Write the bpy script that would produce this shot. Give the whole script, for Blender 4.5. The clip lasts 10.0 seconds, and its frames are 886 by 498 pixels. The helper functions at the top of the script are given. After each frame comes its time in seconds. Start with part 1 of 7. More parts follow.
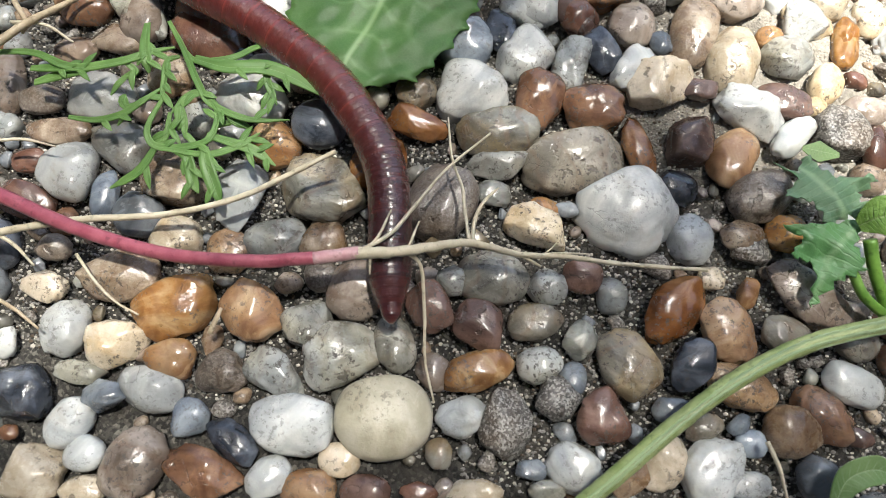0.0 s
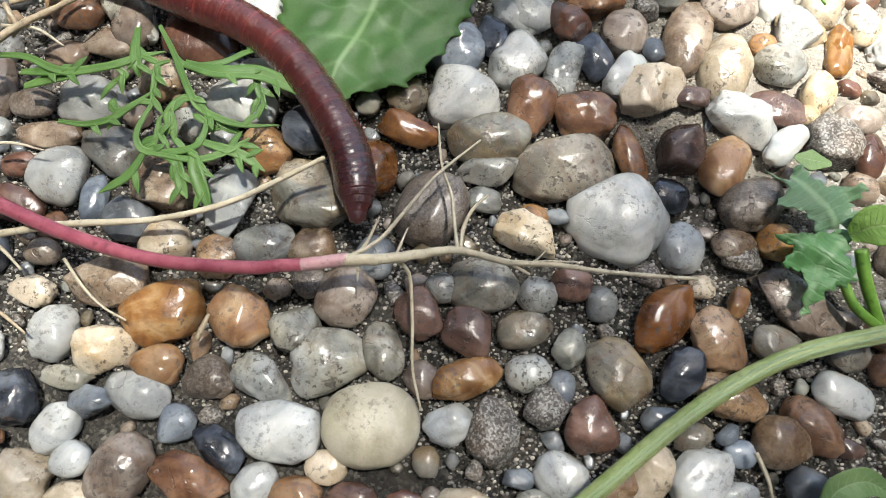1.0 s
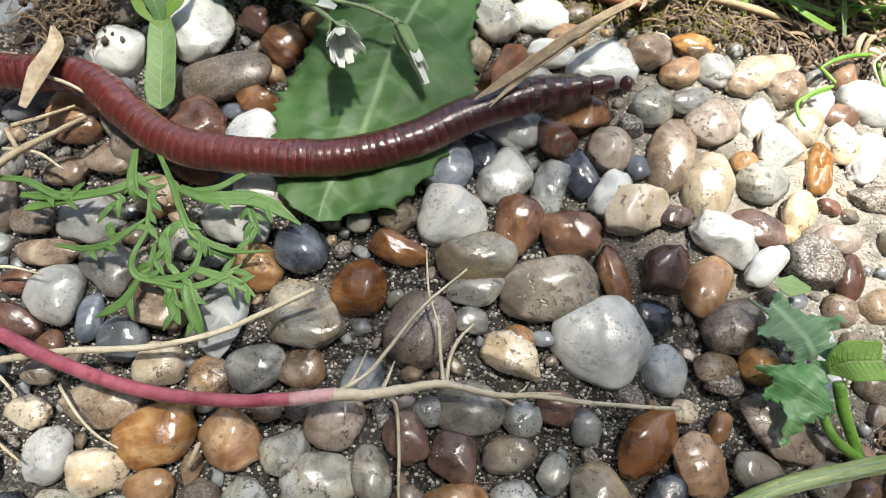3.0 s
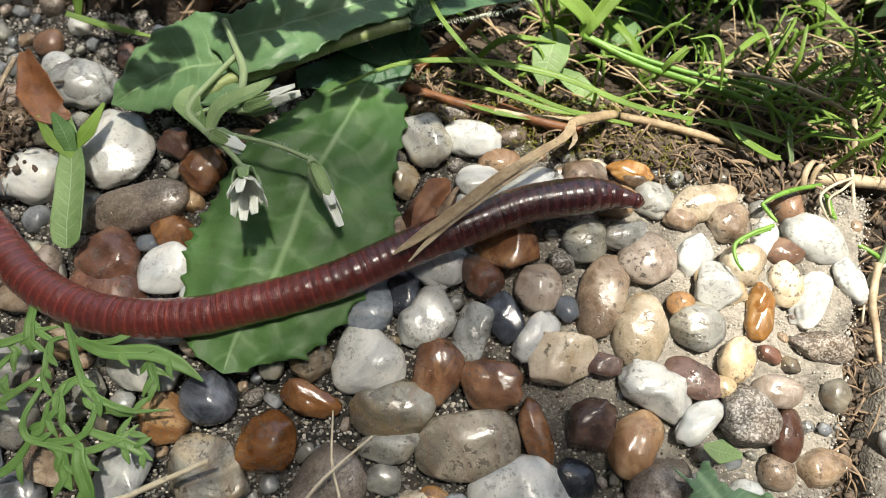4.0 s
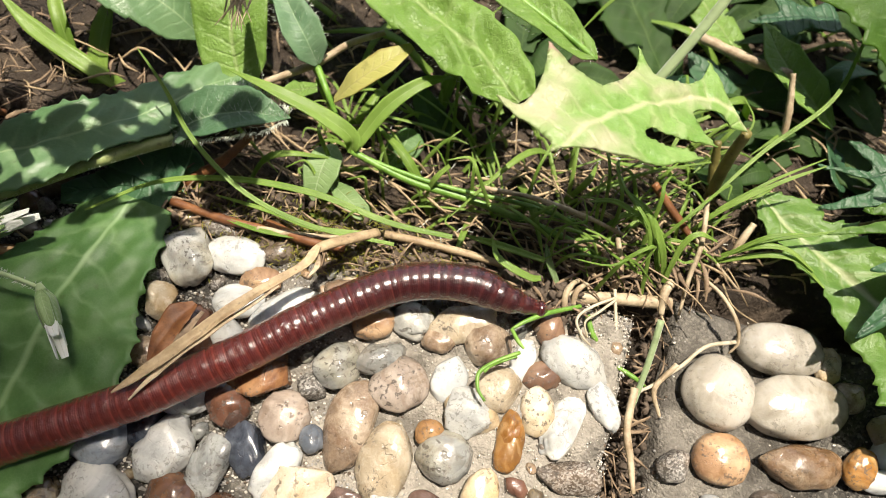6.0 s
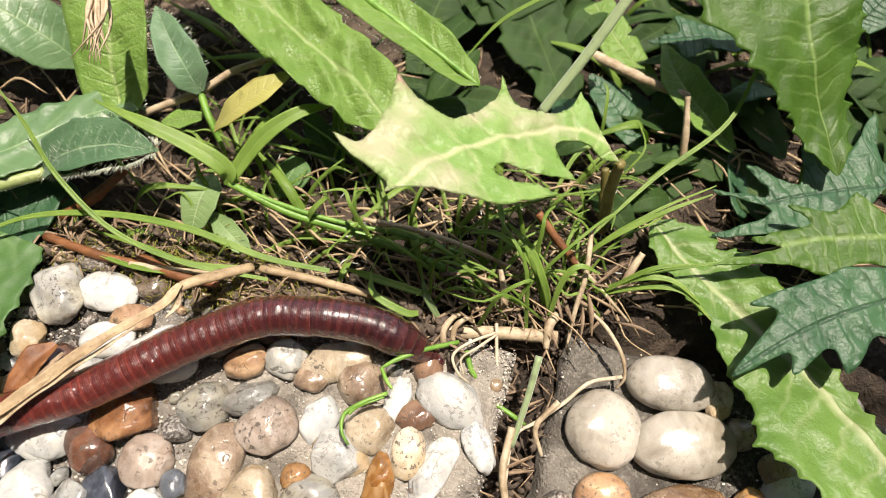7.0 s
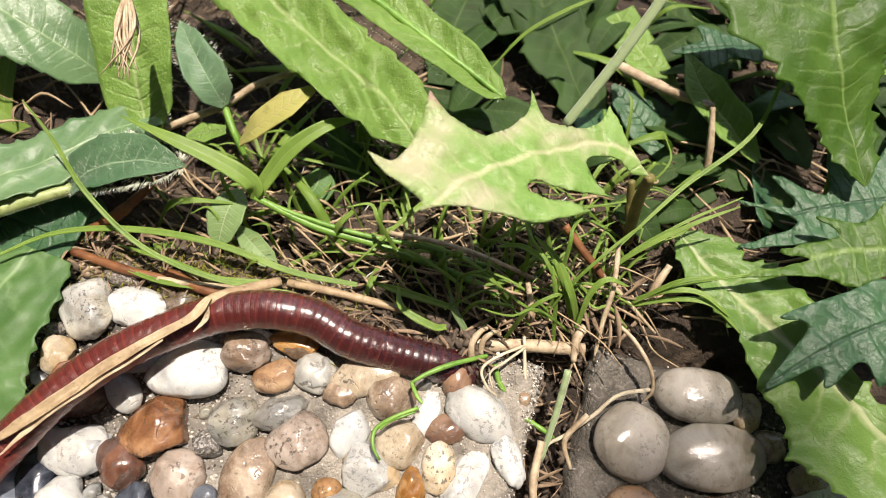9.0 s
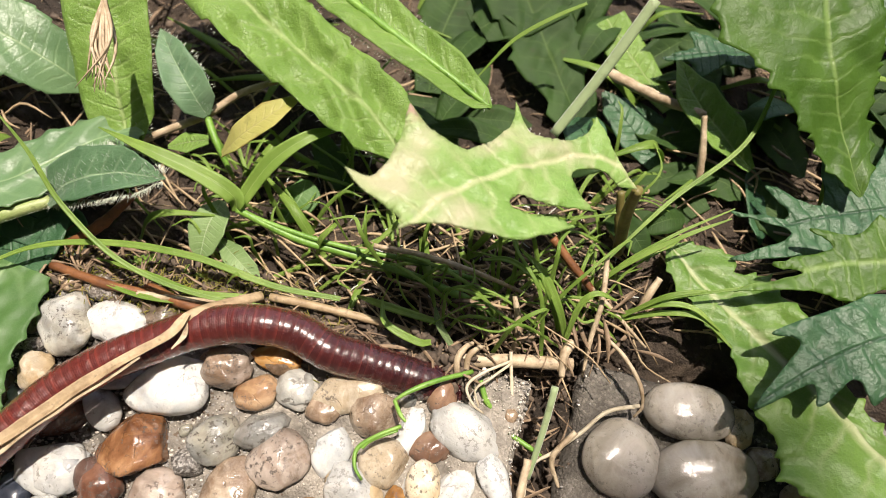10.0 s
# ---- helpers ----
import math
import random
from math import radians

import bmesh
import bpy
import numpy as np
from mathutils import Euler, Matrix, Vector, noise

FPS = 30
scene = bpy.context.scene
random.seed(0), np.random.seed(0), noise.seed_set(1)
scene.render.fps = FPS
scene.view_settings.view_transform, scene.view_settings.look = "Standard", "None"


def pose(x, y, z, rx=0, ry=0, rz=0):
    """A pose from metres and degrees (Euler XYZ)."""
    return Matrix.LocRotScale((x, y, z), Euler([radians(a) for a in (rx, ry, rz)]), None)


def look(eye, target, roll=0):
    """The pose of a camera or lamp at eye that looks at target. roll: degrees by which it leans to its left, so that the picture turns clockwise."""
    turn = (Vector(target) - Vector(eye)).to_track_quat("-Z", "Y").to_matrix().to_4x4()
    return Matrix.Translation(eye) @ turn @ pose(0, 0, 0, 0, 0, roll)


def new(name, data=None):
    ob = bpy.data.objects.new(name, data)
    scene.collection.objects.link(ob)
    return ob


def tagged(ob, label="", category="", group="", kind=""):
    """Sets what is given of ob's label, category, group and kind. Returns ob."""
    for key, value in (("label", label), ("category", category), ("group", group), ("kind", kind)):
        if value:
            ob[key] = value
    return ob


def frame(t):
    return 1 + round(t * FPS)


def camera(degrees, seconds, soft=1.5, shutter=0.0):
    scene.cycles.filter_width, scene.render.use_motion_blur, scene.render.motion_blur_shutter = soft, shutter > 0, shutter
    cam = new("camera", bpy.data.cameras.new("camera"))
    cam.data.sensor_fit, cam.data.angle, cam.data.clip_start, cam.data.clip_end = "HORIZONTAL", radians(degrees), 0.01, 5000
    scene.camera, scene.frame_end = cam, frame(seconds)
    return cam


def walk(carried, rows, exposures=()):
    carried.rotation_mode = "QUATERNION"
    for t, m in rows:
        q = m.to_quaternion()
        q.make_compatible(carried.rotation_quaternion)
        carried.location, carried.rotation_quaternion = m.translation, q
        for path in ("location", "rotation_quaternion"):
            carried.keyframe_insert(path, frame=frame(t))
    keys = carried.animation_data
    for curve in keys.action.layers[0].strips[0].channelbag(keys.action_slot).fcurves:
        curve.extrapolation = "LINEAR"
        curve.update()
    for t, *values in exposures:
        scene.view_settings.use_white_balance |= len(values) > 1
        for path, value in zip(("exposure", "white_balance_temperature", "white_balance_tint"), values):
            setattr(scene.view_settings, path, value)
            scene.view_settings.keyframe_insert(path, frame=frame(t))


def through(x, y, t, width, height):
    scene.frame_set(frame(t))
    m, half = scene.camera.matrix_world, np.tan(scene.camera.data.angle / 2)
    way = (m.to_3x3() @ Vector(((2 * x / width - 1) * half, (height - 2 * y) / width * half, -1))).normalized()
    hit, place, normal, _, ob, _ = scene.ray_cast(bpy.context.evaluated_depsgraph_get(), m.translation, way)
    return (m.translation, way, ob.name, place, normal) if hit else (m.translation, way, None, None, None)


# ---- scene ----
import itertools

from mathutils import geometry

# Lengths below are written in millimetres and turned into metres by MM.
MM = 0.001
cam = camera(70.0, 10.0, soft=0.6)
cam.data.dof.use_dof, cam.data.dof.focus_distance, cam.data.dof.aperture_fstop = True, 0.107, 17.0
PATH = [
    (0, pose(0.00032, -0.03420, 0.09920, 15.543, 0.003, 0.789)),
    (0.5, pose(0.00001, -0.03406, 0.09943, 15.570, 0.176, 1.083)),
    (1, pose(0.00230, -0.03314, 0.09905, 15.636, 0.043, 1.192)),
    (1.5, pose(0.00458, -0.02987, 0.09955, 15.664, -0.060, 1.288)),
    (2, pose(0.00408, -0.02646, 0.10139, 15.842, 0.093, 1.296)),
    (2.2, pose(0.00294, -0.02523, 0.10251, 15.954, -0.077, 1.306)),
    (3.3, pose(0.00619, -0.01010, 0.10745, 17.024, 0.368, 1.609)),
    (3.5, pose(0.01035, -0.00510, 0.10789, 16.951, 0.893, 1.851)),
    (4, pose(0.01974, 0.00952, 0.10822, 17.403, 0.872, 2.041)),
    (4.5, pose(0.03291, 0.02120, 0.10910, 18.075, 1.011, 2.101)),
    (5, pose(0.04268, 0.02522, 0.10992, 19.048, 0.828, 2.015)),
    (5.5, pose(0.04978, 0.02764, 0.11191, 19.671, 0.317, 1.897)),
    (6, pose(0.06122, 0.02585, 0.11070, 20.974, -0.417, 1.586)),
    (6.2, pose(0.06766, 0.02828, 0.11008, 20.553, -0.516, 1.493)),
    (7.3, pose(0.08810, 0.03479, 0.10907, 21.415, 0.409, 1.071)),
    (7.5, pose(0.09023, 0.03639, 0.10865, 21.345, 0.472, 1.010)),
    (8, pose(0.09261, 0.03534, 0.10706, 21.627, 0.781, 0.941)),
    (8.5, pose(0.08399, 0.03275, 0.10786, 21.548, 0.489, 0.945)),
    (9, pose(0.07995, 0.03548, 0.11049, 21.049, 0.543, 0.951)),
    (9.5, pose(0.08027, 0.03489, 0.10928, 21.503, 0.557, 0.908)),
    (10, pose(0.08300, 0.03889, 0.10917, 20.894, 0.793, 0.911)),
]
walk(cam, PATH, [(0.0, 1.4, 6120, 8), (2.2, 1.4, 6120, 8), (3.5, 1.2, 6300, 8), (4.0, 0.98, 6500, 8), (5.0, 0.84, 6600, 9), (6.2, 0.84, 6750, 12), (7.5, 0.66, 6700, 16), (10.0, 0.68, 6700, 16)])

# ---- light: a clear sky and one sun, high overhead, a little ahead of the camera and to its right
SUN = Vector((0.15, 0.18, 0.972)).normalized()
world = bpy.data.worlds.new("sky")
scene.world = world
world.use_nodes = True
sky = world.node_tree.nodes.new("ShaderNodeTexSky")
sky.sky_type, sky.sun_disc = "NISHITA", False
sky.sun_elevation = math.asin(SUN.z)
sky.sun_rotation = math.atan2(SUN.x, SUN.y)
sky_out = world.node_tree.nodes["Background"]
sky_out.inputs["Strength"].default_value = 0.125
sky.air_density, sky.dust_density = 1.0, 3.5
world.node_tree.links.new(sky.outputs["Color"], sky_out.inputs["Color"])
sun = new("sun", bpy.data.lights.new("sun", "SUN"))
sun.data.energy, sun.data.angle, sun.data.color = 4.6, radians(0.53), (1.0, 0.93, 0.82)
sun.matrix_basis = look(SUN * 5, (0, 0, 0))

# ---- materials
class Mat:
    """A node material under construction."""

    def __init__(self, name):
        self.m = bpy.data.materials.new(name)
        self.m.use_nodes = True
        self.t = self.m.node_tree
        self.b = self.t.nodes["Principled BSDF"]

    def node(self, kind, **given):
        n = self.t.nodes.new("ShaderNode" + kind)
        for k, v in given.items():
            self.put(n.inputs[k.replace("_", " ")], v)
        return n

    def put(self, socket, v):
        if isinstance(v, bpy.types.NodeSocket):
            self.t.links.new(v, socket)
        else:
            socket.default_value = v

    def coord(self, shift=True):
        """Object coordinates, shifted by a random step for each object."""
        c = self.node("TexCoord").outputs["Object"]
        if not shift:
            return c
        r = self.node("ObjectInfo").outputs["Random"]
        s = self.node("VectorMath")
        s.operation = "SCALE"
        s.inputs[0].default_value = (3.1, 1.7, 2.3)
        self.put(s.inputs["Scale"], r)
        a = self.node("VectorMath")
        a.operation = "ADD"
        self.put(a.inputs[0], c)
        self.put(a.inputs[1], s.outputs[0])
        return a.outputs[0]

    def noise(self, vec, scale, detail=4.0, rough=0.55, warp=0.0):
        n = self.node("TexNoise", Vector=vec, Scale=scale, Detail=detail, Roughness=rough, Distortion=warp)
        return n.outputs["Fac"]

    def ramp(self, fac, *stops):
        n = self.node("ValToRGB", Fac=fac)
        e = n.color_ramp.elements
        while len(e) < len(stops):
            e.new(0.5)
        for x, (p, c) in zip(e, stops):
            x.position = p
            x.color = (*c, 1) if len(c) == 3 else c
        return n.outputs["Color"]

    def grey(self, fac, *stops):
        return self.ramp(fac, *[(p, (v, v, v)) for p, v in stops])

    def mix(self, fac, a, b, mode="MIX"):
        n = self.node("Mix")
        n.data_type, n.blend_type = "RGBA", mode
        self.put(n.inputs[0], fac)
        for s, v in ((6, a), (7, b)):
            self.put(n.inputs[s], (*v, 1) if isinstance(v, tuple) and len(v) == 3 else v)
        return n.outputs[2]

    def math(self, op, a, b=0.0, c=0.0):
        n = self.node("Math")
        n.operation = op
        for s, v in zip(n.inputs, (a, b, c)):
            self.put(s, v)
        return n.outputs[0]

    def bump(self, height, dist, strength=0.6, normal=None):
        n = self.node("Bump", Height=height, Distance=dist, Strength=strength)
        if normal is not None:
            self.put(n.inputs["Normal"], normal)
        return n.outputs[0]

    def set(self, **given):
        for k, v in given.items():
            v = (*v, 1) if isinstance(v, tuple) and len(v) == 3 and "Color" in k else v
            self.put(self.b.inputs[k.replace("_", " ")], v)
        return self.m


def stone(name, low, mid, high, rough=0.38, dirt=0.5, veins=0.0, grain=0.25, pits=0.0, second=(0.75, 0.5, 0.3), fleck=0.0, clear=0.0):
    """Water-worn or broken stone: cloudy colour in two tones, fine grain, clustered dark specks of dirt, sometimes veins, pits and a clear body."""
    k = Mat(name)
    v = k.coord()
    cloud = k.noise(v, 95, 5, 0.55, 1.6)
    c = k.ramp(cloud, (0.32, low), (0.5, mid), (0.68, high))
    rnd = k.node("ObjectInfo").outputs["Random"]
    rnd2 = k.math("FRACT", k.math("MULTIPLY", rnd, 37.7))
    hsv = k.node("HueSaturation", Color=c, Value=k.math("MULTIPLY_ADD", rnd, 0.5, 0.66), Saturation=k.math("MULTIPLY_ADD", rnd2, -0.45, 1.08))
    c = hsv.outputs[0]
    # one stone leans to the second tint, another hardly; broad zones of it within a stone
    tinted = k.mix(1.0, c, second, "MULTIPLY")
    zone = k.grey(k.noise(v, 62, 3, 0.5, 0.9), (0.47, 0.0), (0.62, 0.85))
    c = k.mix(k.math("MAXIMUM", k.math("MULTIPLY", rnd2, 0.5), k.math("MULTIPLY", zone, min(1.0, dirt * 1.7))), c, tinted)
    pale = k.grey(k.noise(v, 130, 4, 0.6, 2.2), (0.58, 0.0), (0.64, 0.45))
    c = k.mix(pale, c, k.mix(0.55, c, high))
    fine = k.noise(v, 2100, 3, 0.7)
    c = k.mix(grain, c, k.grey(fine, (0.3, 0.25), (0.7, 1.0)), "MULTIPLY")
    if veins:
        w = k.node("TexWave", Vector=v, Scale=55.0, Distortion=9.0, Detail=3.0, Detail_Scale=1.6).outputs["Fac"]
        c = k.mix(k.math("MULTIPLY", k.grey(w, (0.0, 1.0), (0.16, 0.0)), veins), c, (0.17, 0.1, 0.06))
    if fleck:
        cell = k.node("TexVoronoi", Vector=v, Scale=3300.0).outputs["Color"]
        grit = k.node("SeparateColor", Color=cell).outputs[0]
        c = k.mix(fleck, c, k.ramp(grit, (0.3, (0.02, 0.018, 0.015)), (0.6, (0.3, 0.28, 0.25)), (0.85, (0.62, 0.6, 0.55))))
    # hairline cracks, only here and there
    warp = k.node("VectorMath")
    warp.operation = "ADD"
    k.put(warp.inputs[0], v)
    wn = k.node("TexNoise", Vector=v, Scale=420.0, Detail=3.0)
    sc = k.node("VectorMath")
    sc.operation = "SCALE"
    k.put(sc.inputs[0], wn.outputs["Color"])
    sc.inputs["Scale"].default_value = 0.0026
    k.put(warp.inputs[1], sc.outputs[0])
    crack = k.node("TexVoronoi", Vector=warp.outputs[0], Scale=230.0)
    crack.feature = "DISTANCE_TO_EDGE"
    crack = k.math("MULTIPLY", k.grey(crack.outputs["Distance"], (0.0, 1.0), (0.018, 0.0)), k.grey(k.noise(v, 150, 3), (0.56, 0.0), (0.64, 0.8)))
    c = k.mix(k.math("MULTIPLY", crack, min(0.9, dirt * 1.4)), c, (0.05, 0.035, 0.024))
    # dirt: clusters of sharp dark specks, and brown film in patches
    where = k.noise(v, 120, 3, 0.6)
    specks = k.math("MULTIPLY", k.grey(k.noise(v, 1150, 5, 0.7), (0.555, 0.0), (0.585, 1.0)), k.grey(where, (0.47, 0.0), (0.57, 1.0)))
    blots = k.math("MULTIPLY", k.grey(k.noise(v, 640, 5, 0.7, 0.8), (0.62, 0.0), (0.65, 1.0)), k.grey(where, (0.5, 0.0), (0.56, 1.0)))
    soiled = k.math("MULTIPLY", k.math("MAXIMUM", specks, blots), min(1.0, dirt * 1.7))
    film = k.grey(k.noise(v, 170, 5, 0.7, 0.6), (0.55, 0.0), (0.68, 0.55 * min(1.0, dirt * 1.5)))
    c = k.mix(film, c, k.mix(1.0, c, (0.55, 0.43, 0.3), "MULTIPLY"))
    c = k.mix(k.math("MULTIPLY", soiled, 0.85), c, (0.045, 0.034, 0.024))
    h = k.math("ADD", k.math("MULTIPLY", k.noise(v, 230, 5, 0.62), 0.5 + rough), k.math("MULTIPLY", fine, 0.06 + 0.14 * rough))
    if pits:
        pit = k.math("MULTIPLY", k.grey(k.noise(v, 620, 2, 0.5), (0.62, 0.0), (0.68, 1.0)), k.grey(k.noise(v, 95, 2), (0.5, 0.0), (0.58, 1.0)))
        h = k.math("SUBTRACT", h, k.math("MULTIPLY", pit, pits))
        c = k.mix(k.math("MULTIPLY", pit, 0.6), c, (0.06, 0.045, 0.035))
    h = k.math("SUBTRACT", k.math("SUBTRACT", h, k.math("MULTIPLY", crack, 0.5)), k.math("MULTIPLY", soiled, 0.12))
    r = k.math("ADD", k.math("MULTIPLY", k.noise(v, 420, 4, 0.65), 0.3), rough * 0.6 - 0.10)
    r = k.math("MAXIMUM", r, k.math("MULTIPLY", k.math("MAXIMUM", soiled, film), 0.6))
    return k.set(Base_Color=c, Roughness=r, Normal=k.bump(h, 0.0007, 0.45), Specular_IOR_Level=0.55, Coat_Weight=max(0.0, 0.45 - rough * 0.7), Coat_Roughness=0.05,
                 Subsurface_Weight=clear, Subsurface_Radius=(0.0026, 0.0022, 0.0017), Subsurface_Scale=1.0)


STONES = {
    "W": stone("white_quartz", (0.36, 0.38, 0.39), (0.53, 0.55, 0.54), (0.68, 0.69, 0.66), 0.28, 0.35, 0, 0.08, second=(0.98, 0.94, 0.83), clear=0.25),
    "E": stone("cream_limestone", (0.52, 0.47, 0.33), (0.63, 0.58, 0.43), (0.70, 0.65, 0.51), 0.6, 0.3, 0, 0.12, second=(0.95, 0.9, 0.75)),
    "C": stone("cream_quartz", (0.40, 0.33, 0.22), (0.57, 0.49, 0.36), (0.68, 0.62, 0.51), 0.36, 0.55, 0, 0.15, 0.4, second=(0.95, 0.8, 0.58), clear=0.2),
    "G": stone("pale_grey_stone", (0.17, 0.18, 0.18), (0.33, 0.345, 0.335), (0.50, 0.51, 0.48), 0.32, 0.6, 0.15, 0.15, 0.4, second=(0.98, 0.90, 0.72), clear=0.15),
    "S": stone("olive_grey_stone", (0.10, 0.10, 0.085), (0.21, 0.205, 0.175), (0.38, 0.37, 0.32), 0.30, 0.7, 0.3, 0.2, 0.5, second=(1.0, 0.76, 0.46)),
    "U": stone("blue_grey_flint", (0.085, 0.105, 0.135), (0.17, 0.20, 0.245), (0.32, 0.355, 0.39), 0.28, 0.35, 0, 0.15, second=(0.9, 0.85, 0.72), clear=0.12),
    "K": stone("black_flint", (0.012, 0.015, 0.022), (0.03, 0.036, 0.048), (0.13, 0.145, 0.175), 0.22, 0.25, 0, 0.15, second=(0.8, 0.8, 0.8)),
    "B": stone("brown_flint", (0.09, 0.034, 0.011), (0.21, 0.088, 0.028), (0.38, 0.20, 0.08), 0.22, 0.65, 0.2, 0.15, 0.5, second=(0.75, 0.62, 0.5)),
    "R": stone("red_brown_stone", (0.075, 0.036, 0.025), (0.14, 0.072, 0.05), (0.25, 0.145, 0.105), 0.30, 0.6, 0, 0.2, 0.6, second=(0.8, 0.72, 0.65)),
    "O": stone("orange_flint", (0.22, 0.095, 0.027), (0.38, 0.20, 0.068), (0.60, 0.42, 0.22), 0.22, 0.5, 0.2, 0.12, second=(0.8, 0.62, 0.4), clear=0.15),
    "T": stone("tan_stone", (0.13, 0.085, 0.05), (0.29, 0.21, 0.135), (0.50, 0.42, 0.31), 0.38, 0.75, 0.4, 0.2, 0.7, second=(0.85, 0.66, 0.45), fleck=0.06),
    "D": stone("dull_brown_stone", (0.08, 0.065, 0.05), (0.17, 0.135, 0.105), (0.30, 0.25, 0.20), 0.46, 0.7, 0, 0.3, 0.6, second=(0.85, 0.7, 0.52), fleck=0.12),
    "P": stone("pinkish_grey_stone", (0.16, 0.12, 0.095), (0.30, 0.245, 0.20), (0.48, 0.42, 0.365), 0.30, 0.65, 0.3, 0.15, 0.5, second=(0.9, 0.76, 0.6), clear=0.12),
    "M": stone("gritty_mortar_lump", (0.05, 0.046, 0.04), (0.18, 0.17, 0.15), (0.38, 0.36, 0.33), 0.8, 0.8, 0, 0.6, 1.0, fleck=0.4),
    "V": stone("translucent_grey_quartz", (0.24, 0.215, 0.165), (0.40, 0.375, 0.315), (0.54, 0.51, 0.45), 0.2, 0.3, 0, 0.06, second=(0.8, 0.72, 0.58), clear=0.4),
}


def cement_material(name, chalky):
    k = Mat(name)
    v = k.coord(False)
    c = k.ramp(k.noise(v, 70, 5), (0.3, (0.018, 0.017, 0.015)), (0.7, (0.105, 0.099, 0.088)))
    cell = k.node("TexVoronoi", Vector=v, Scale=1900.0)
    grain = k.node("SeparateColor", Color=cell.outputs["Color"]).outputs[0]
    c = k.mix(0.75, c, k.ramp(grain, (0.0, (0.06, 0.055, 0.05)), (0.35, (0.25, 0.24, 0.22)), (0.6, (0.7, 0.68, 0.62)), (0.8, (1.2, 1.17, 1.1)), (0.9, (2.4, 2.35, 2.2))), "MULTIPLY")
    # a dry, chalky patch about the corner
    away = k.node("VectorMath")
    away.operation = "DISTANCE"
    k.put(away.inputs[0], v)
    away.inputs[1].default_value = (0.076, 0.044, -0.004)
    chalk = k.math("ADD", k.math("MULTIPLY", away.outputs["Value"], -16.0), k.math("ADD", k.noise(v, 55, 4), 0.62))
    c = k.mix(k.grey(chalk, (0.1, 0.0), (0.6, 0.75 if chalky else 0.4)), c, k.mix(0.35, (0.60, 0.545, 0.455), c))
    c = k.mix(k.grey(k.noise(v, 160, 4), (0.5, 0.0), (0.64, 0.6)), c, (0.05, 0.043, 0.034))
    h = k.math("ADD", k.noise(v, 900, 4, 0.7), k.math("MULTIPLY", cell.outputs["Distance"], -0.35))
    return k.set(Base_Color=c, Roughness=0.9, Normal=k.bump(h, 0.0009, 0.9))


def soil_material():
    k = Mat("dark_garden_soil")
    v = k.coord(False)
    c = k.ramp(k.noise(v, 60, 6, 0.65), (0.3, (0.012, 0.009, 0.006)), (0.52, (0.045, 0.032, 0.021)), (0.72, (0.14, 0.105, 0.072)))
    c = k.mix(k.grey(k.noise(v, 700, 3, 0.7), (0.58, 0.0), (0.72, 0.7)), c, (0.13, 0.10, 0.072))
    h = k.math("ADD", k.noise(v, 170, 6, 0.7), k.math("MULTIPLY", k.noise(v, 1100, 3, 0.7), 0.4))
    return k.set(Base_Color=c, Roughness=0.95, Normal=k.bump(h, 0.003, 0.9))


def worm_material(name, back, flank, belly, gloss=0.16):
    """Wet skin under a film of slime: dark along the back (local z), paler underneath, with hair-fine rings."""
    k = Mat(name)
    v = k.coord(False)
    axes = k.node("SeparateXYZ", Vector=v)
    up = k.math("MULTIPLY_ADD", axes.outputs["Z"], 150.0, 0.5)
    up = k.math("ADD", up, k.math("MULTIPLY_ADD", k.noise(k.coord(), 260, 3), 0.3, -0.15))
    c = k.ramp(up, (0.04, belly), (0.38, flank), (0.80, back))
    c = k.mix(0.5, c, k.grey(k.noise(k.coord(), 900, 3), (0.3, 0.55), (0.7, 1.0)), "MULTIPLY")
    # the groove between two segments is a little paler
    far = k.math("ABSOLUTE", axes.outputs["Y"])
    c = k.mix(k.grey(k.math("MULTIPLY", far, 1000.0), (0.5, 0.0), (0.95, 0.35)), c, flank)
    line = k.math("SINE", k.math("MULTIPLY", axes.outputs["Y"], math.tau / 0.00034))
    h = k.math("ADD", k.noise(k.coord(), 1400, 3, 0.6), k.math("MULTIPLY", line, 0.05))
    r = k.math("MULTIPLY_ADD", k.noise(k.coord(), 500, 3), 0.16, gloss)
    # the film of slime lies unevenly and catches the light in many small glints
    film = k.bump(k.math("ADD", k.noise(k.coord(), 750, 3, 0.6), k.math("MULTIPLY", line, 0.02)), 0.0009, 0.7)
    return k.set(Coat_Normal=film, Base_Color=c, Roughness=r, Normal=k.bump(h, 0.00008, 0.35), Subsurface_Weight=0.45, Subsurface_Radius=(0.0016, 0.0006, 0.0004), Subsurface_Scale=1.0, Coat_Weight=1.0, Coat_Roughness=0.07, Coat_IOR=1.45, Specular_IOR_Level=0.45)


def worm_skin(step):
    """Skin from the dark head (0) to the paler body (1)."""
    def between(a, b):
        return tuple(p + (q - p) * step for p, q in zip(a, b))
    return worm_material("earthworm_skin", between((0.038, 0.009, 0.010), (0.11, 0.021, 0.016)), between((0.105, 0.024, 0.021), (0.28, 0.050, 0.035)), between((0.28, 0.085, 0.06), (0.42, 0.12, 0.07)))


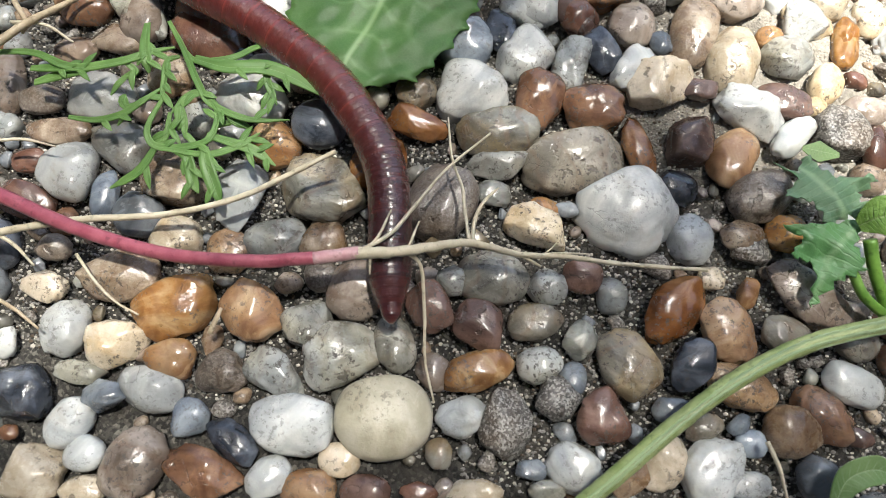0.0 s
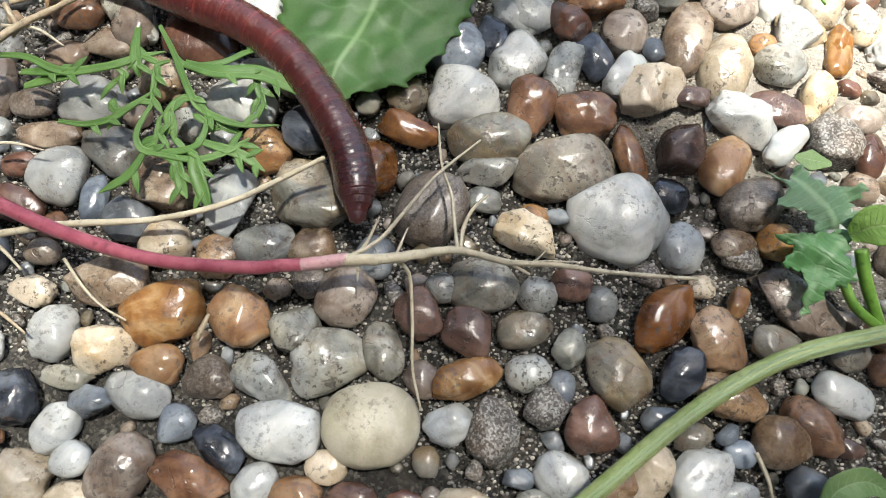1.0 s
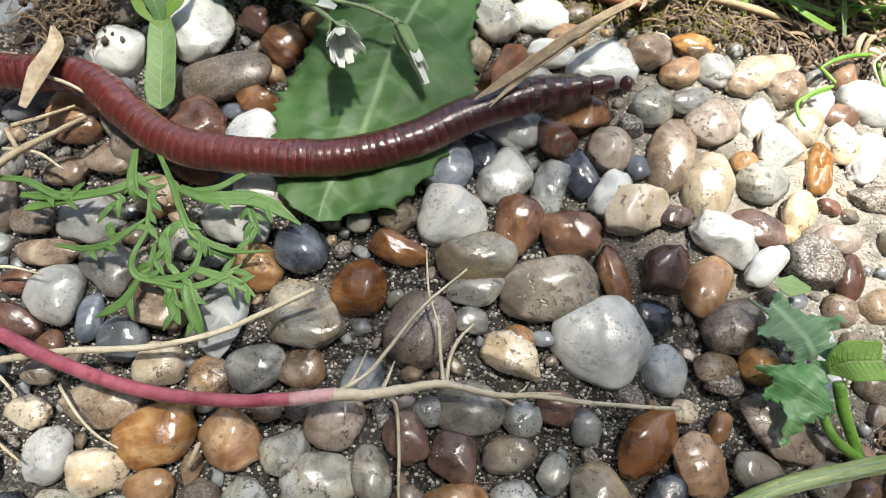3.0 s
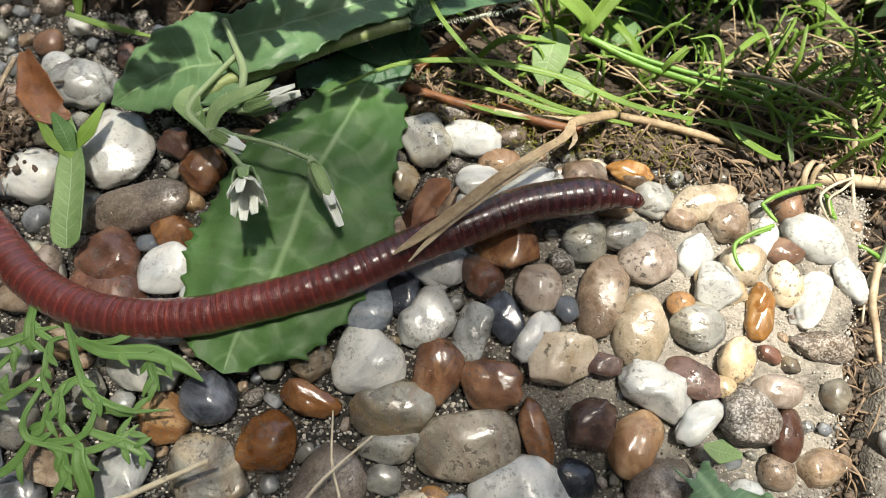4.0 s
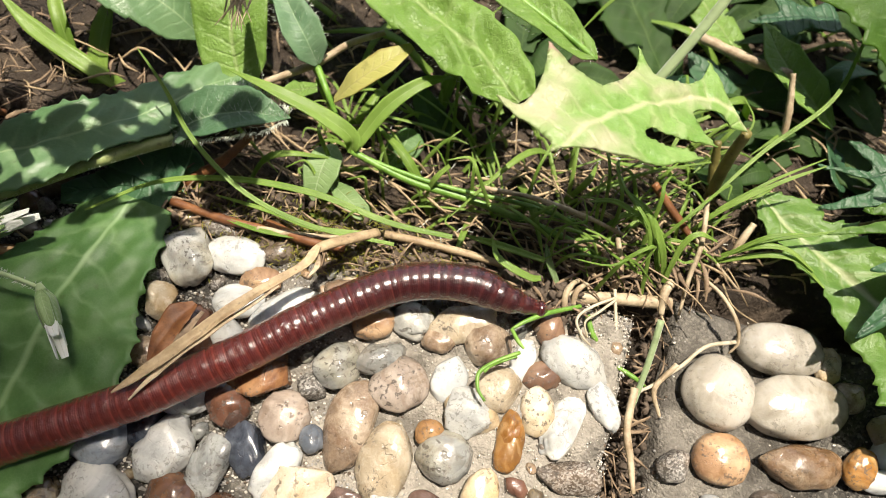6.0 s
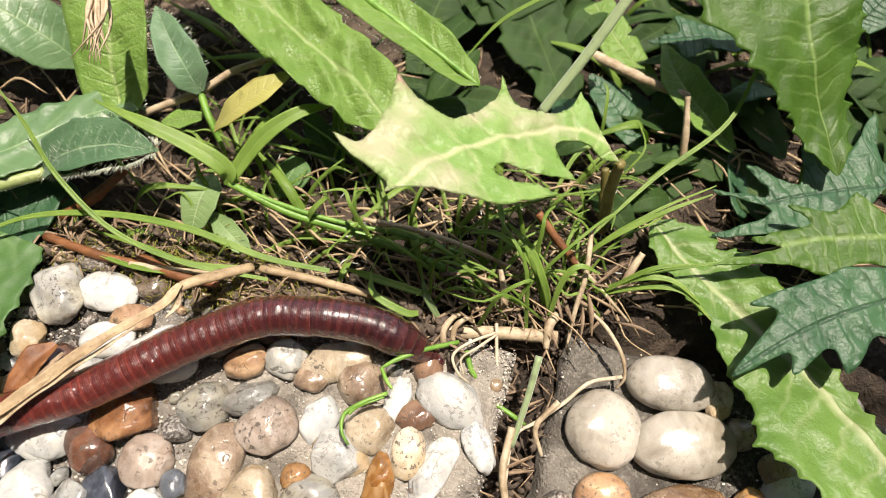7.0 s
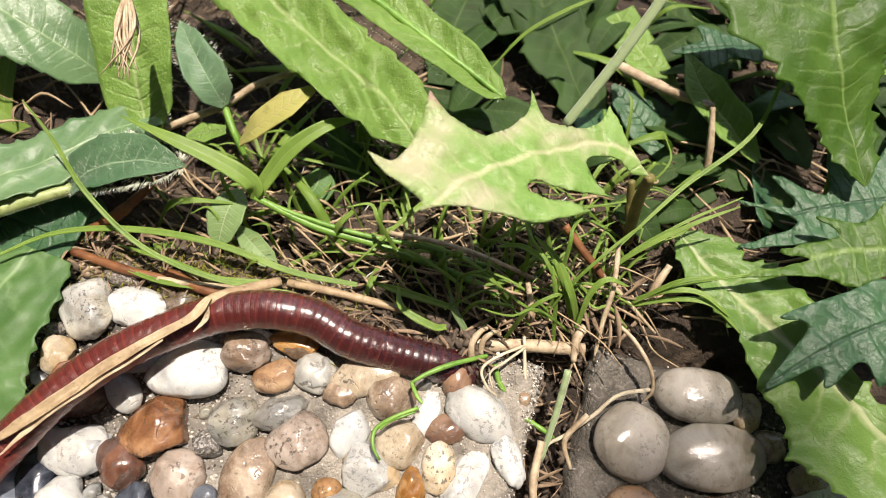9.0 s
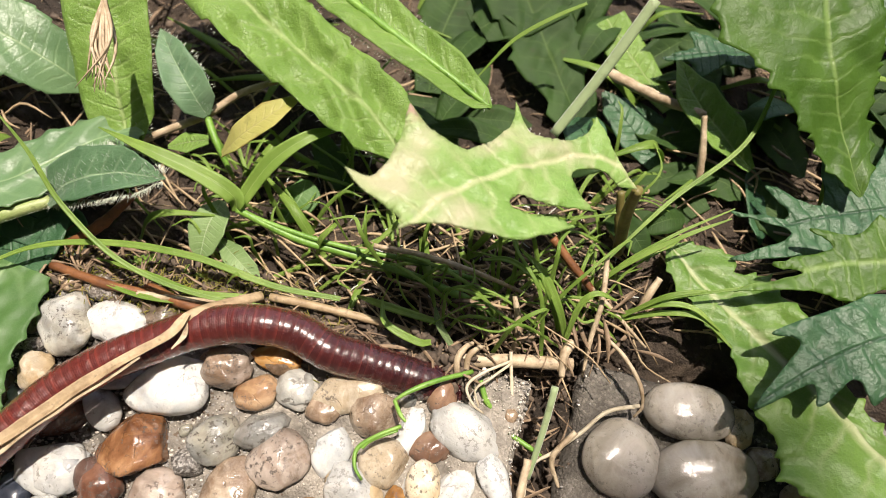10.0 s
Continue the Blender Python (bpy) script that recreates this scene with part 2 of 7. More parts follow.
def leaf_material(name, dark, light, vein, rough=0.42, through=0.35, hairy=0.0, brown=None, spots=0.25, net=1.0, bumpy=0.55, bleach=None, ribw=1.0):
    """A leaf blade. UV: u from base to tip, v from edge to edge; pale midrib, forked side veins, puckered cells."""
    k = Mat(name)
    uv = k.node("UVMap").outputs["UV"]
    s = k.node("SeparateXYZ", Vector=uv)
    u, across = s.outputs["X"], k.math("ABSOLUTE", s.outputs["Y"])
    v = k.coord()
    c = k.ramp(k.noise(v, 90, 5, 0.6), (0.32, dark), (0.68, light))
    rib = k.grey(across, (0.012 * ribw, 1.0), (0.05 * ribw, 0.0))
    wob = k.math("MULTIPLY", k.noise(v, 160, 3), 0.10)
    slant = k.math("ADD", k.math("SUBTRACT", u, k.math("MULTIPLY", across, 0.10)), wob)
    saw = k.math("ABSOLUTE", k.math("SUBTRACT", k.math("FRACT", k.math("MULTIPLY", slant, 11.0)), 0.5))
    if net < 0.3:
        # parallel veins along a grass blade
        saw = k.math("ABSOLUTE", k.math("SUBTRACT", k.math("FRACT", k.math("MULTIPLY", across, 3.0)), 0.5))
    side = k.math("MULTIPLY", k.grey(saw, (0.0, 0.9), (0.16, 0.0)), k.grey(across, (0.3, 1.0), (0.95, 0.0)))
    if net < 0.3:
        side = k.math("MULTIPLY", side, 0.3)
    cells = k.node("TexVoronoi", Vector=v, Scale=1500.0)
    cells.feature = "DISTANCE_TO_EDGE"
    netv = k.grey(cells.outputs["Distance"], (0.0, 1.0), (0.10, 0.0))
    c = k.mix(k.math("MULTIPLY", netv, 0.10 * net), c, vein)
    c = k.mix(k.math("MULTIPLY", side, 0.4 if net > 0.3 else 0.12), c, vein)
    c = k.mix(k.math("MULTIPLY", rib, 0.9), c, vein)
    if bleach:
        fade = k.math("ADD", k.math("MULTIPLY", u, 0.32), k.math("MULTIPLY", k.noise(v, 70, 3, 0.5, 0.8), 0.8))
        c = k.mix(k.grey(fade, (0.57, 0.0), (0.74, 0.65)), c, bleach)
    if spots:
        c = k.mix(k.math("MULTIPLY", k.grey(k.noise(v, 420, 4), (0.63, 0.0), (0.70, 1.0)), spots), c, (0.06, 0.045, 0.02))
    if brown:
        edge = k.math("ADD", k.math("MULTIPLY", across, 0.55), k.math("MULTIPLY", k.noise(v, 150, 4), 0.75))
        c = k.mix(k.grey(edge, (0.86, 0.0), (1.0, 0.8)), c, brown)
    h = k.math("SUBTRACT", k.math("ADD", k.math("MULTIPLY", k.noise(v, 260, 4), 0.7), k.math("MULTIPLY", k.noise(v, 1300, 2), 0.12)), k.math("ADD", k.math("MULTIPLY", netv, 0.03 * net), k.math("MULTIPLY", k.math("ADD", rib, side), 0.16)))
    nrm = k.bump(h, 0.0006 * bumpy / 0.55, min(1.0, bumpy))
    m = k.set(Base_Color=c, Roughness=rough, Normal=nrm, Specular_IOR_Level=0.45, Sheen_Weight=hairy)
    tr = k.node("BsdfTranslucent", Color=k.mix(0.35, c, (0.42, 0.62, 0.10)), Normal=nrm)
    ms = k.node("MixShader")
    k.put(ms.inputs[0], through)
    k.put(ms.inputs[1], k.b.outputs[0])
    k.put(ms.inputs[2], tr.outputs[0])
    k.put(k.t.nodes["Material Output"].inputs["Surface"], ms.outputs[0])
    return m


def fibre_material(name, low, high, rough=0.6, stretch=(1, 1, 1), scale=300):
    """Stems, straw and roots: streaked, slightly blotched."""
    k = Mat(name)
    v = k.coord()
    mp = k.node("Mapping", Vector=v, Scale=stretch)
    c = k.ramp(k.noise(mp.outputs[0], scale, 5, 0.65), (0.3, low), (0.7, high))
    c = k.mix(k.grey(k.noise(v, 900, 3), (0.58, 0.0), (0.72, 0.55)), c, tuple(0.3 * x for x in low))
    h = k.noise(mp.outputs[0], scale * 4, 4, 0.6)
    return k.set(Base_Color=c, Roughness=rough, Normal=k.bump(h, 0.0002, 0.5))


CEMENT, DULL_CEMENT, SOIL = cement_material("weathered_cement", True), cement_material("dull_cement", False), soil_material()
WORM_SKINS = [worm_skin(k / 7) for k in range(8)]
LEAF_MID = leaf_material("backlit_green_leaf", (0.062, 0.15, 0.018), (0.108, 0.222, 0.033), (0.27, 0.41, 0.12), 0.45, 0.5, 0, None, 0.1, 0.8, 0.7)
LEAF_SAGE = leaf_material("dull_sage_leaf", (0.09, 0.19, 0.075), (0.17, 0.29, 0.13), (0.28, 0.40, 0.2), 0.38, 0.3, 0.1)
DEAD = fibre_material("dead_grass_stalk", (0.22, 0.15, 0.08), (0.48, 0.37, 0.22), 0.6)
LEAF_DARK = leaf_material("smooth_green_leaf", (0.06, 0.145, 0.038), (0.115, 0.235, 0.068), (0.28, 0.42, 0.19), 0.5, 0.36, 0, None, 0.3, 1.1, 0.4)
LEAF_RIBBED = leaf_material("pale_ribbed_leaf", (0.105, 0.225, 0.035), (0.18, 0.32, 0.06), (0.50, 0.55, 0.30), 0.42, 0.4, 0.05, None, 0.15, 0.8, 0.8, None, 2.4)
# weed leaf darkened in its colour to stand for shade under taller plants
LEAF_SHADED = leaf_material("weed_leaf_shade_in_colour", (0.02, 0.055, 0.009), (0.05, 0.115, 0.02), (0.09, 0.16, 0.04), 0.7, 0.4, 0, None, 0.3, 0.6, 0.5)
LEAF_LIGHT = leaf_material("sunlit_rough_leaf", (0.16, 0.30, 0.045), (0.25, 0.42, 0.085), (0.40, 0.53, 0.20), 0.42, 0.42, 0.1, None, 0.2, 1.2, 1.0, None, 1.7)
LEAF_PINK = leaf_material("pale_leaf_with_pink_edge", (0.17, 0.33, 0.06), (0.29, 0.45, 0.13), (0.52, 0.56, 0.30), 0.42, 0.3, 0, (0.50, 0.30, 0.26), 0.15, 1.0, 0.8, (0.62, 0.52, 0.40))
LEAF_BLUE = leaf_material("blue_green_lobed_leaf", (0.032, 0.095, 0.042), (0.07, 0.165, 0.072), (0.03, 0.08, 0.038), 0.45, 0.28, 0, None, 0.2, 0.5, 0.9, None, 0.6)
LEAF_GREY = leaf_material("downy_grey_green_leaf", (0.08, 0.18, 0.085), (0.17, 0.29, 0.15), (0.27, 0.40, 0.22), 0.5, 0.25, 0.5)
LEAF_FRESH = leaf_material("fresh_green_crumpled_leaf", (0.07, 0.20, 0.06), (0.15, 0.33, 0.12), (0.25, 0.42, 0.2), 0.38, 0.3, 0.1)
LEAF_YELLOW = leaf_material("fading_yellow_leaf", (0.42, 0.42, 0.11), (0.60, 0.56, 0.20), (0.5, 0.45, 0.2), 0.5, 0.35, 0, (0.25, 0.13, 0.05))
WEED_GREEN = leaf_material("wilted_weed_green", (0.11, 0.23, 0.055), (0.22, 0.37, 0.115), (0.3, 0.44, 0.18), 0.4, 0.4, 0, None, 0.15, 0.2)
GRASS = leaf_material("grass_blade_green", (0.17, 0.30, 0.045), (0.31, 0.46, 0.10), (0.38, 0.52, 0.16), 0.4, 0.48, 0, None, 0.1, 0.2)
STEM_GREEN = fibre_material("pale_green_stem", (0.17, 0.24, 0.06), (0.38, 0.43, 0.19), 0.45, (1, 1, 1), 260)
STEM_OLIVE = fibre_material("olive_brown_stem", (0.09, 0.08, 0.02), (0.20, 0.17, 0.05), 0.5)
STEM_FRESH = fibre_material("fresh_green_stem", (0.08, 0.20, 0.02), (0.20, 0.36, 0.06), 0.45)
STEM_PINK = fibre_material("crimson_stem", (0.22, 0.035, 0.06), (0.40, 0.12, 0.15), 0.35)
STEM_BLUSH = fibre_material("blush_stem", (0.42, 0.20, 0.22), (0.60, 0.42, 0.40), 0.4)
ROOT = fibre_material("cream_root", (0.40, 0.34, 0.23), (0.62, 0.56, 0.42), 0.55)
STRAW = fibre_material("dry_straw", (0.24, 0.17, 0.095), (0.58, 0.48, 0.33), 0.6)
BROWN_STEM = fibre_material("brown_woody_stem", (0.10, 0.035, 0.012), (0.24, 0.10, 0.035), 0.55)
FENCE_WOOD = fibre_material("grey_weathered_board", (0.045, 0.045, 0.045), (0.09, 0.088, 0.085), 0.8, (1, 1, 0.1), 40)
PETAL = leaf_material("white_petal", (0.80, 0.81, 0.77), (0.86, 0.87, 0.84), (0.6, 0.66, 0.5), 0.5, 0.3, 0, None, 0.0, 0.2)
SEPAL = leaf_material("downy_green_sepal", (0.12, 0.22, 0.06), (0.26, 0.38, 0.15), (0.36, 0.46, 0.24), 0.5, 0.3, 0.4)
LEAF_DOWNY = leaf_material("silvery_downy_leaf", (0.045, 0.12, 0.05), (0.10, 0.20, 0.095), (0.26, 0.38, 0.22), 0.4, 0.28, 0.25, None, 0.1, 1.0, 0.8, None, 1.3)
MOSS = fibre_material("yellow_green_moss", (0.10, 0.11, 0.01), (0.30, 0.27, 0.04), 0.8)
LITTER = fibre_material("brown_litter", (0.09, 0.058, 0.034), (0.33, 0.235, 0.145), 0.7)
SAND = fibre_material("pale_sand_grain", (0.40, 0.36, 0.30), (0.72, 0.68, 0.60), 0.9)
GREY_SAND = fibre_material("grey_sand_grain", (0.16, 0.15, 0.135), (0.36, 0.345, 0.32), 0.9)
CRUMB = fibre_material("dark_crumb", (0.04, 0.029, 0.02), (0.15, 0.112, 0.08), 0.9)

# ---- building helpers
def finish(bm, name, material, smooth=True):
    me = bpy.data.meshes.new(name)
    bm.to_mesh(me)
    bm.free()
    if material:
        me.materials.append(material)
    if smooth:
        me.shade_smooth()
    return me


def part(name, bm, material, parent, label=""):
    """One mesh object under a thing or part (parent None: a thing)."""
    ob = new(name, finish(bm, name, material) if isinstance(bm, bmesh.types.BMesh) else bm)
    if parent:
        ob.parent = parent
    if label:
        tagged(ob, label)
    return ob


def curve(points, n):
    """n points on a smooth line through the given ones."""
    p = [Vector(q) for q in points]
    if len(p) == 2:
        return [p[0].lerp(p[1], i / (n - 1)) for i in range(n)]
    p = [p[0] * 2 - p[1], *p, p[-1] * 2 - p[-2]]
    out = []
    for i in range(n):
        s = i / (n - 1) * (len(p) - 3)
        j = min(int(s), len(p) - 4)
        u = s - j
        a, b, c, d = p[j : j + 4]
        out.append(0.5 * (2 * b + (c - a) * u + (2 * a - 5 * b + 4 * c - d) * u * u + (3 * b - a - 3 * c + d) * u**3))
    return out


def spread(values, n):
    """n values between the given ones."""
    x = np.linspace(0, 1, len(values))
    return np.interp(np.linspace(0, 1, n), x, values)


def tube_into(bm, points, radii, n=24, sides=8, rough=0.0, flat=1.0):
    """A tapered rod through points, in mm; flat below 1 presses it."""
    pts = curve(points, n)
    rad = spread(radii, n)
    rings = []
    side = None
    for i, p in enumerate(pts):
        d = (pts[min(i + 1, n - 1)] - pts[max(i - 1, 0)]).normalized()
        if side is None:
            side = d.orthogonal().normalized() if abs(d.z) > 0.9 else d.cross(Vector((0, 0, 1))).normalized()
        side = (side - d * side.dot(d)).normalized()
        up = side.cross(d)
        ring = []
        for j in range(sides):
            a = math.tau * j / sides
            r = rad[i]
            if rough:
                r *= 1 + rough * noise.noise((p + side * math.cos(a) * 3 + up * math.sin(a) * 3) * 0.7)
            ring.append(bm.verts.new((p + side * (math.cos(a) * r) + up * (math.sin(a) * r * flat)) * MM))
        rings.append(ring)
    for a, b in zip(rings, rings[1:]):
        for j in range(sides):
            bm.faces.new((a[j], a[(j + 1) % sides], b[(j + 1) % sides], b[j]))
    bm.faces.new(rings[0][::-1])
    bm.faces.new(rings[-1])


def tube(name, points, radii, material, parent=None, label="", **given):
    bm = bmesh.new()
    tube_into(bm, points, radii, **given)
    return part(name, bm, material, parent, label)


def blade_into(bm, mid, half, side=None, n=40, m=5, fold=0.0, curl=0.0, wave=0.0, edge=None, thick=0.16, pucker=0.0, tilt=0.0, sweep=(0.0, 0.0)):
    """A leaf blade: mid, its midrib in mm; half, half widths along it; side, the way its width runs; edge(s, which side), a factor for the
    outline; fold lifts the halves, curl bends them, wave ripples the edge, sweep draws lobes towards the tip (below 0: the base)."""
    uv = bm.loops.layers.uv.verify()
    pts = curve(mid, n)
    wid = spread(half, n)
    top, rows, across = [], [], [j / m for j in range(-m, m + 1)]
    seed = random.random() * 50
    big = max(max(wid[i] * (edge(i / (n - 1), v) if edge else 1) for i in range(n)) for v in (-1, 1))
    for i, p in enumerate(pts):
        s = i / (n - 1)
        d = (pts[min(i + 1, n - 1)] - pts[max(i - 1, 0)]).normalized()
        q = Vector(side) if side is not None else d.cross(Vector((0, 0, 1)))
        q = (q - d * q.dot(d)).normalized()
        if tilt:
            q = Matrix.Rotation(radians(tilt), 3, d) @ q
        up = q.cross(d)
        if up.z < 0 and side is None:
            up = -up
        row = []
        for v in across:
            w = wid[i] * (edge(s, v) if edge else 1.0)
            off = w * v
            a = abs(v)
            z = fold * abs(off) + curl * off * off / max(big, 0.1) + wave * big * a * a * math.sin(s * 21 + seed + (2 if v > 0 else 0))
            if pucker:
                z += pucker * noise.noise(Vector((p.x * 0.22 + off * 0.3, p.y * 0.22, seed + off * 0.22)))
            r = p + q * off + up * z + d * (sweep[0 if v > 0 else 1] * abs(off) * a)
            row.append((r, up, s, v))
        rows.append(row)
    for sign in (0.5, -0.5):
        top.append([[bm.verts.new((r + up * thick * sign) * MM) for r, up, s, v in row] for row in rows])

    def face(quad, keys):
        try:
            f = bm.faces.new(quad)
        except ValueError:
            return
        for loop, (i, j) in zip(f.loops, keys):
            loop[uv].uv = (i / (n - 1), across[j])

    for i in range(n - 1):
        for j in range(len(across) - 1):
            k = ((i, j), (i, j + 1), (i + 1, j + 1), (i + 1, j))
            face([top[0][a][b] for a, b in k], k)
            k = k[::-1]
            face([top[1][a][b] for a, b in k], k)
        for j in (0, len(across) - 1):
            a = (top[0][i][j], top[0][i + 1][j], top[1][i + 1][j], top[1][i][j])
            face(a if j == 0 else a[::-1], ((i, j), (i + 1, j), (i + 1, j), (i, j)) if j == 0 else ((i, j), (i, j), (i + 1, j), (i + 1, j)))


def blade(name, mid, half, material, parent=None, label="", **given):
    bm = bmesh.new()
    blade_into(bm, mid, half, **given)
    return part(name, bm, material, parent, label)


def thing(name, label, category, group="", kind=""):
    """An Empty that carries the parts of one thing."""
    return tagged(new(name), label, category, group, kind)


# ---- ground: one sheet of soil, fine about the slabs and coarse towards the horizon
U, V = Vector((0.965, -0.264, 0)), Vector((0.264, 0.965, 0))   # along the slab's far edge, along its side edge
CORNER = Vector((97, 57, 0))                                    # far right corner of the first slab


def slab_place(x, y):
    """Millimetres past the corner along the two edges; both negative on the first slab."""
    d = Vector((x, y, 0)) - CORNER
    return d.dot(U), d.dot(V)


def soil_height(x, y):
    p = Vector((x, y, 0))
    a, b = slab_place(x, y)
    z = -9 + 3.2 * noise.noise(p * 0.045) + 2.0 * noise.noise(p * 0.13) + 1.0 * noise.noise(p * 0.37)
    if a > -3 and b < (12 if a > 6 else 4):
        z -= 7.5
    # soil has spilled over the slab where the shrub stands
    spill = min(1, max(0, (12 - x) / 18)) * min(1, max(0, (y - 84 + 0.12 * x) / 9))
    z += 11 * spill
    if max(abs(x), abs(y)) > 400:
        z = -9
    return z


def ground():
    n = 260
    s = [math.copysign(abs(k) * 165 + 60000 * max(0, abs(k) - 0.62) ** 4 * 20, k) for k in np.linspace(-1, 1, n)]
    verts, faces = [], []
    for y in s:
        for x in s:
            verts.append(((x + 60) * MM, (y + 60) * MM, soil_height(x + 60, y + 60) * MM))
    for i in range(n - 1):
        for j in range(n - 1):
            k = i * n + j
            faces.append((k, k + 1, k + n + 1, k + n))
    me = bpy.data.meshes.new("ground")
    me.from_pydata(verts, [], faces)
    me.materials.append(SOIL)
    me.shade_smooth()
    return tagged(new("ground", me), "dark crumbly garden soil around the slabs", "ground", kind="structure")


ground()


# ---- two exposed-aggregate slabs, the second a little lower and turned the same way
def paving_slab(name, a0, a1, b0, b1, top, label, step, face):
    """A slab between a0..a1 and b0..b1 past the corner, its gritty cement face at about top."""
    na, nb = int((a1 - a0) / step), int((b1 - b0) / step)
    verts, faces = [], []
    for j in range(nb + 1):
        for i in range(na + 1):
            a, b = a0 + (a1 - a0) * i / na, b0 + (b1 - b0) * j / nb
            e = min(a - a0, a1 - a, b - b0, b1 - b)
            p = CORNER + U * a + V * b
            z = top + 1.3 * noise.noise(p * 0.09) + 0.8 * noise.noise(p * 0.31) + 0.45 * noise.noise(p * 0.9)
            # mortar stands higher about the corner
            z += 1.4 * math.exp(-((p - Vector((84, 44, 0))).length / 32) ** 2) * (0.7 + 0.6 * noise.noise(p * 0.4))
            z -= 2.0 * max(0, 1 - e / 2.5) ** 2
            p += U * (0.7 * noise.noise(p * 0.2) * (e < 0.1)) + V * (0.7 * noise.noise(p * 0.2 + U) * (e < 0.1))
            verts.append((p.x * MM, p.y * MM, z * MM))
    w = na + 1
    for j in range(nb):
        for i in range(na):
            k = j * w + i
            faces.append((k, k + 1, k + w + 1, k + w))
    rim = [i for i in range(w)] + [j * w + na for j in range(1, nb + 1)] + [nb * w + i for i in range(na - 1, -1, -1)] + [j * w for j in range(nb - 1, 0, -1)]
    base = len(verts)
    for k in rim:
        x, y, z = verts[k]
        verts.append((x, y, (top - 42) * MM))
    for k in range(len(rim)):
        l = (k + 1) % len(rim)
        faces.append((rim[l], rim[k], base + k, base + l))
    me = bpy.data.meshes.new(name)
    me.from_pydata(verts, [], faces)
    me.materials.append(face)
    me.shade_smooth()
    return tagged(new(name, me), label, "paving slab", kind="structure")


SLABS = {
    1: paving_slab("paving_slab", -240, 0, -200, 0, -4.2, "exposed-aggregate concrete slab set with many coloured pebbles", 0.9, CEMENT),
    2: paving_slab("paving_slab", 9, 130, -150, 8, -10.0, "lower exposed-aggregate slab with large grey pebbles", 0.9, DULL_CEMENT),
}


# ---- board fences added out of view behind and beside the camera, to block low sky light
def fence(name, x0, y0, x1, y1, label):
    a, b = Vector((x0, y0, 0)), Vector((x1, y1, 0))
    d = (b - a).normalized()
    n = Vector((-d.y, d.x, 0))
    whole = thing(name, label, "fence", kind="structure")
    board = bmesh.new()
    bmesh.ops.create_cube(board, size=1.0, matrix=Matrix.Diagonal((0.138, 0.018, 1.3, 1)))
    bmesh.ops.bevel(board, geom=board.edges[:], offset=0.002, segments=1, affect="EDGES")
    mesh = finish(board, "board", FENCE_WOOD, False)
    for k in range(int((b - a).length / 145)):
        p = a + d * (k * 145 + 70)
        ob = part("board", mesh, None, whole)
        ob.matrix_basis = Matrix.Translation((p.x * MM, p.y * MM, 0.63)) @ Matrix((d, n, Vector((0, 0, 1)))).transposed().to_4x4()


fence("unseen_fence_south", -700, -520, 1500, -520, "added dark grey board fence behind the slab, out of view, to block low sky light")
fence("unseen_fence_east", 1250, -520, 1250, 900, "added dark grey board fence across the bed, out of view, to block low sky light")
fence("unseen_fence_west", -700, 1300, -700, -520, "added dark grey board fence beside the slab, out of view, to block low sky light")

# ---- the earthworm: rigid rings that slide and turn along a moving line
RINGS = 110
WORM_R = 3.35
SEGMENT = 1.75   # fine rings to a segment


def ring_radius(i):
    """Radius of the ring i, counted from the head."""
    return WORM_R * min(1.0, 0.45 + 0.55 * math.sin(min(1, (i + 0.5) / 4.6) * math.pi / 2)) * (1 + 0.012 * math.sin(i % 5 * 2.3))


def worm_ring(i, long, skin):
    """One ring: a short barrel with a rounded ridge in its middle, a little flat underneath; the first ones slope to the head."""
    bm = bmesh.new()
    sides, rows = 32, []
    r0 = ring_radius(i)
    slope = (r0 - ring_radius(i - 1)) / 1.8 if i else 0.2
    for k in range(-8, 9):
        s = long / 2 * k / 8
        dip = 0.16 * s * s
        r = r0 - min(dip, 0.04 + (dip - 0.04) * 0.2)
        if s > 0:
            r -= slope * s
        r = max(r, r0 * 0.3)
        row = []
        for j in range(sides):
            a = math.tau * j / sides
            z = math.sin(a) * r
            row.append(bm.verts.new((math.cos(a) * r * 1.03 * MM, s * MM, (z if z > 0 else z * 0.88) * MM)))
        rows.append(row)
    for a, b in zip(rows, rows[1:]):
        for j in range(sides):
            bm.faces.new((a[j], a[(j + 1) % sides], b[(j + 1) % sides], b[j]))
    bm.faces.new(rows[0][::-1])
    bm.faces.new(rows[-1])
    bmesh.ops.recalc_face_normals(bm, faces=bm.faces)
    return finish(bm, "ring", skin)


def head_tip():
    bm = bmesh.new()
    bmesh.ops.create_uvsphere(bm, u_segments=20, v_segments=12, radius=1.0)
    for v in bm.verts:
        taper = 1 - 0.35 * max(0, v.co.y)
        v.co = Vector((v.co.x * 1.55 * taper, v.co.y * 1.4, v.co.z * 1.45 * taper)) * MM
    return finish(bm, "head_tip", WORM_SKINS[0])


earthworm = thing("earthworm", "glossy dark red-purple earthworm crawling over the pebbles", "earthworm")
worm_parts = []
shared_rings = {}
for i in range(RINGS):
    tone = min(7, max(0, int((i - 4) / 4.5)))
    key = (min(i, 14), tone, i % 5)
    if key not in shared_rings:
        shared_rings[key] = worm_ring(i, 4.4 - 1.9 * min(1, i / 14), WORM_SKINS[tone])
    worm_parts.append(part("ring", shared_rings[key], None, earthworm))
worm_head = part("head_tip", head_tip(), None, earthworm, "pointed dark head tip")

# the line of the body at a time: ring spacing, how much wider it is at the head, then the places from the head backwards
WORM_LINES = []


def bend(t, pitch, reach, *line):
    WORM_LINES.append((t, pitch, reach, line))


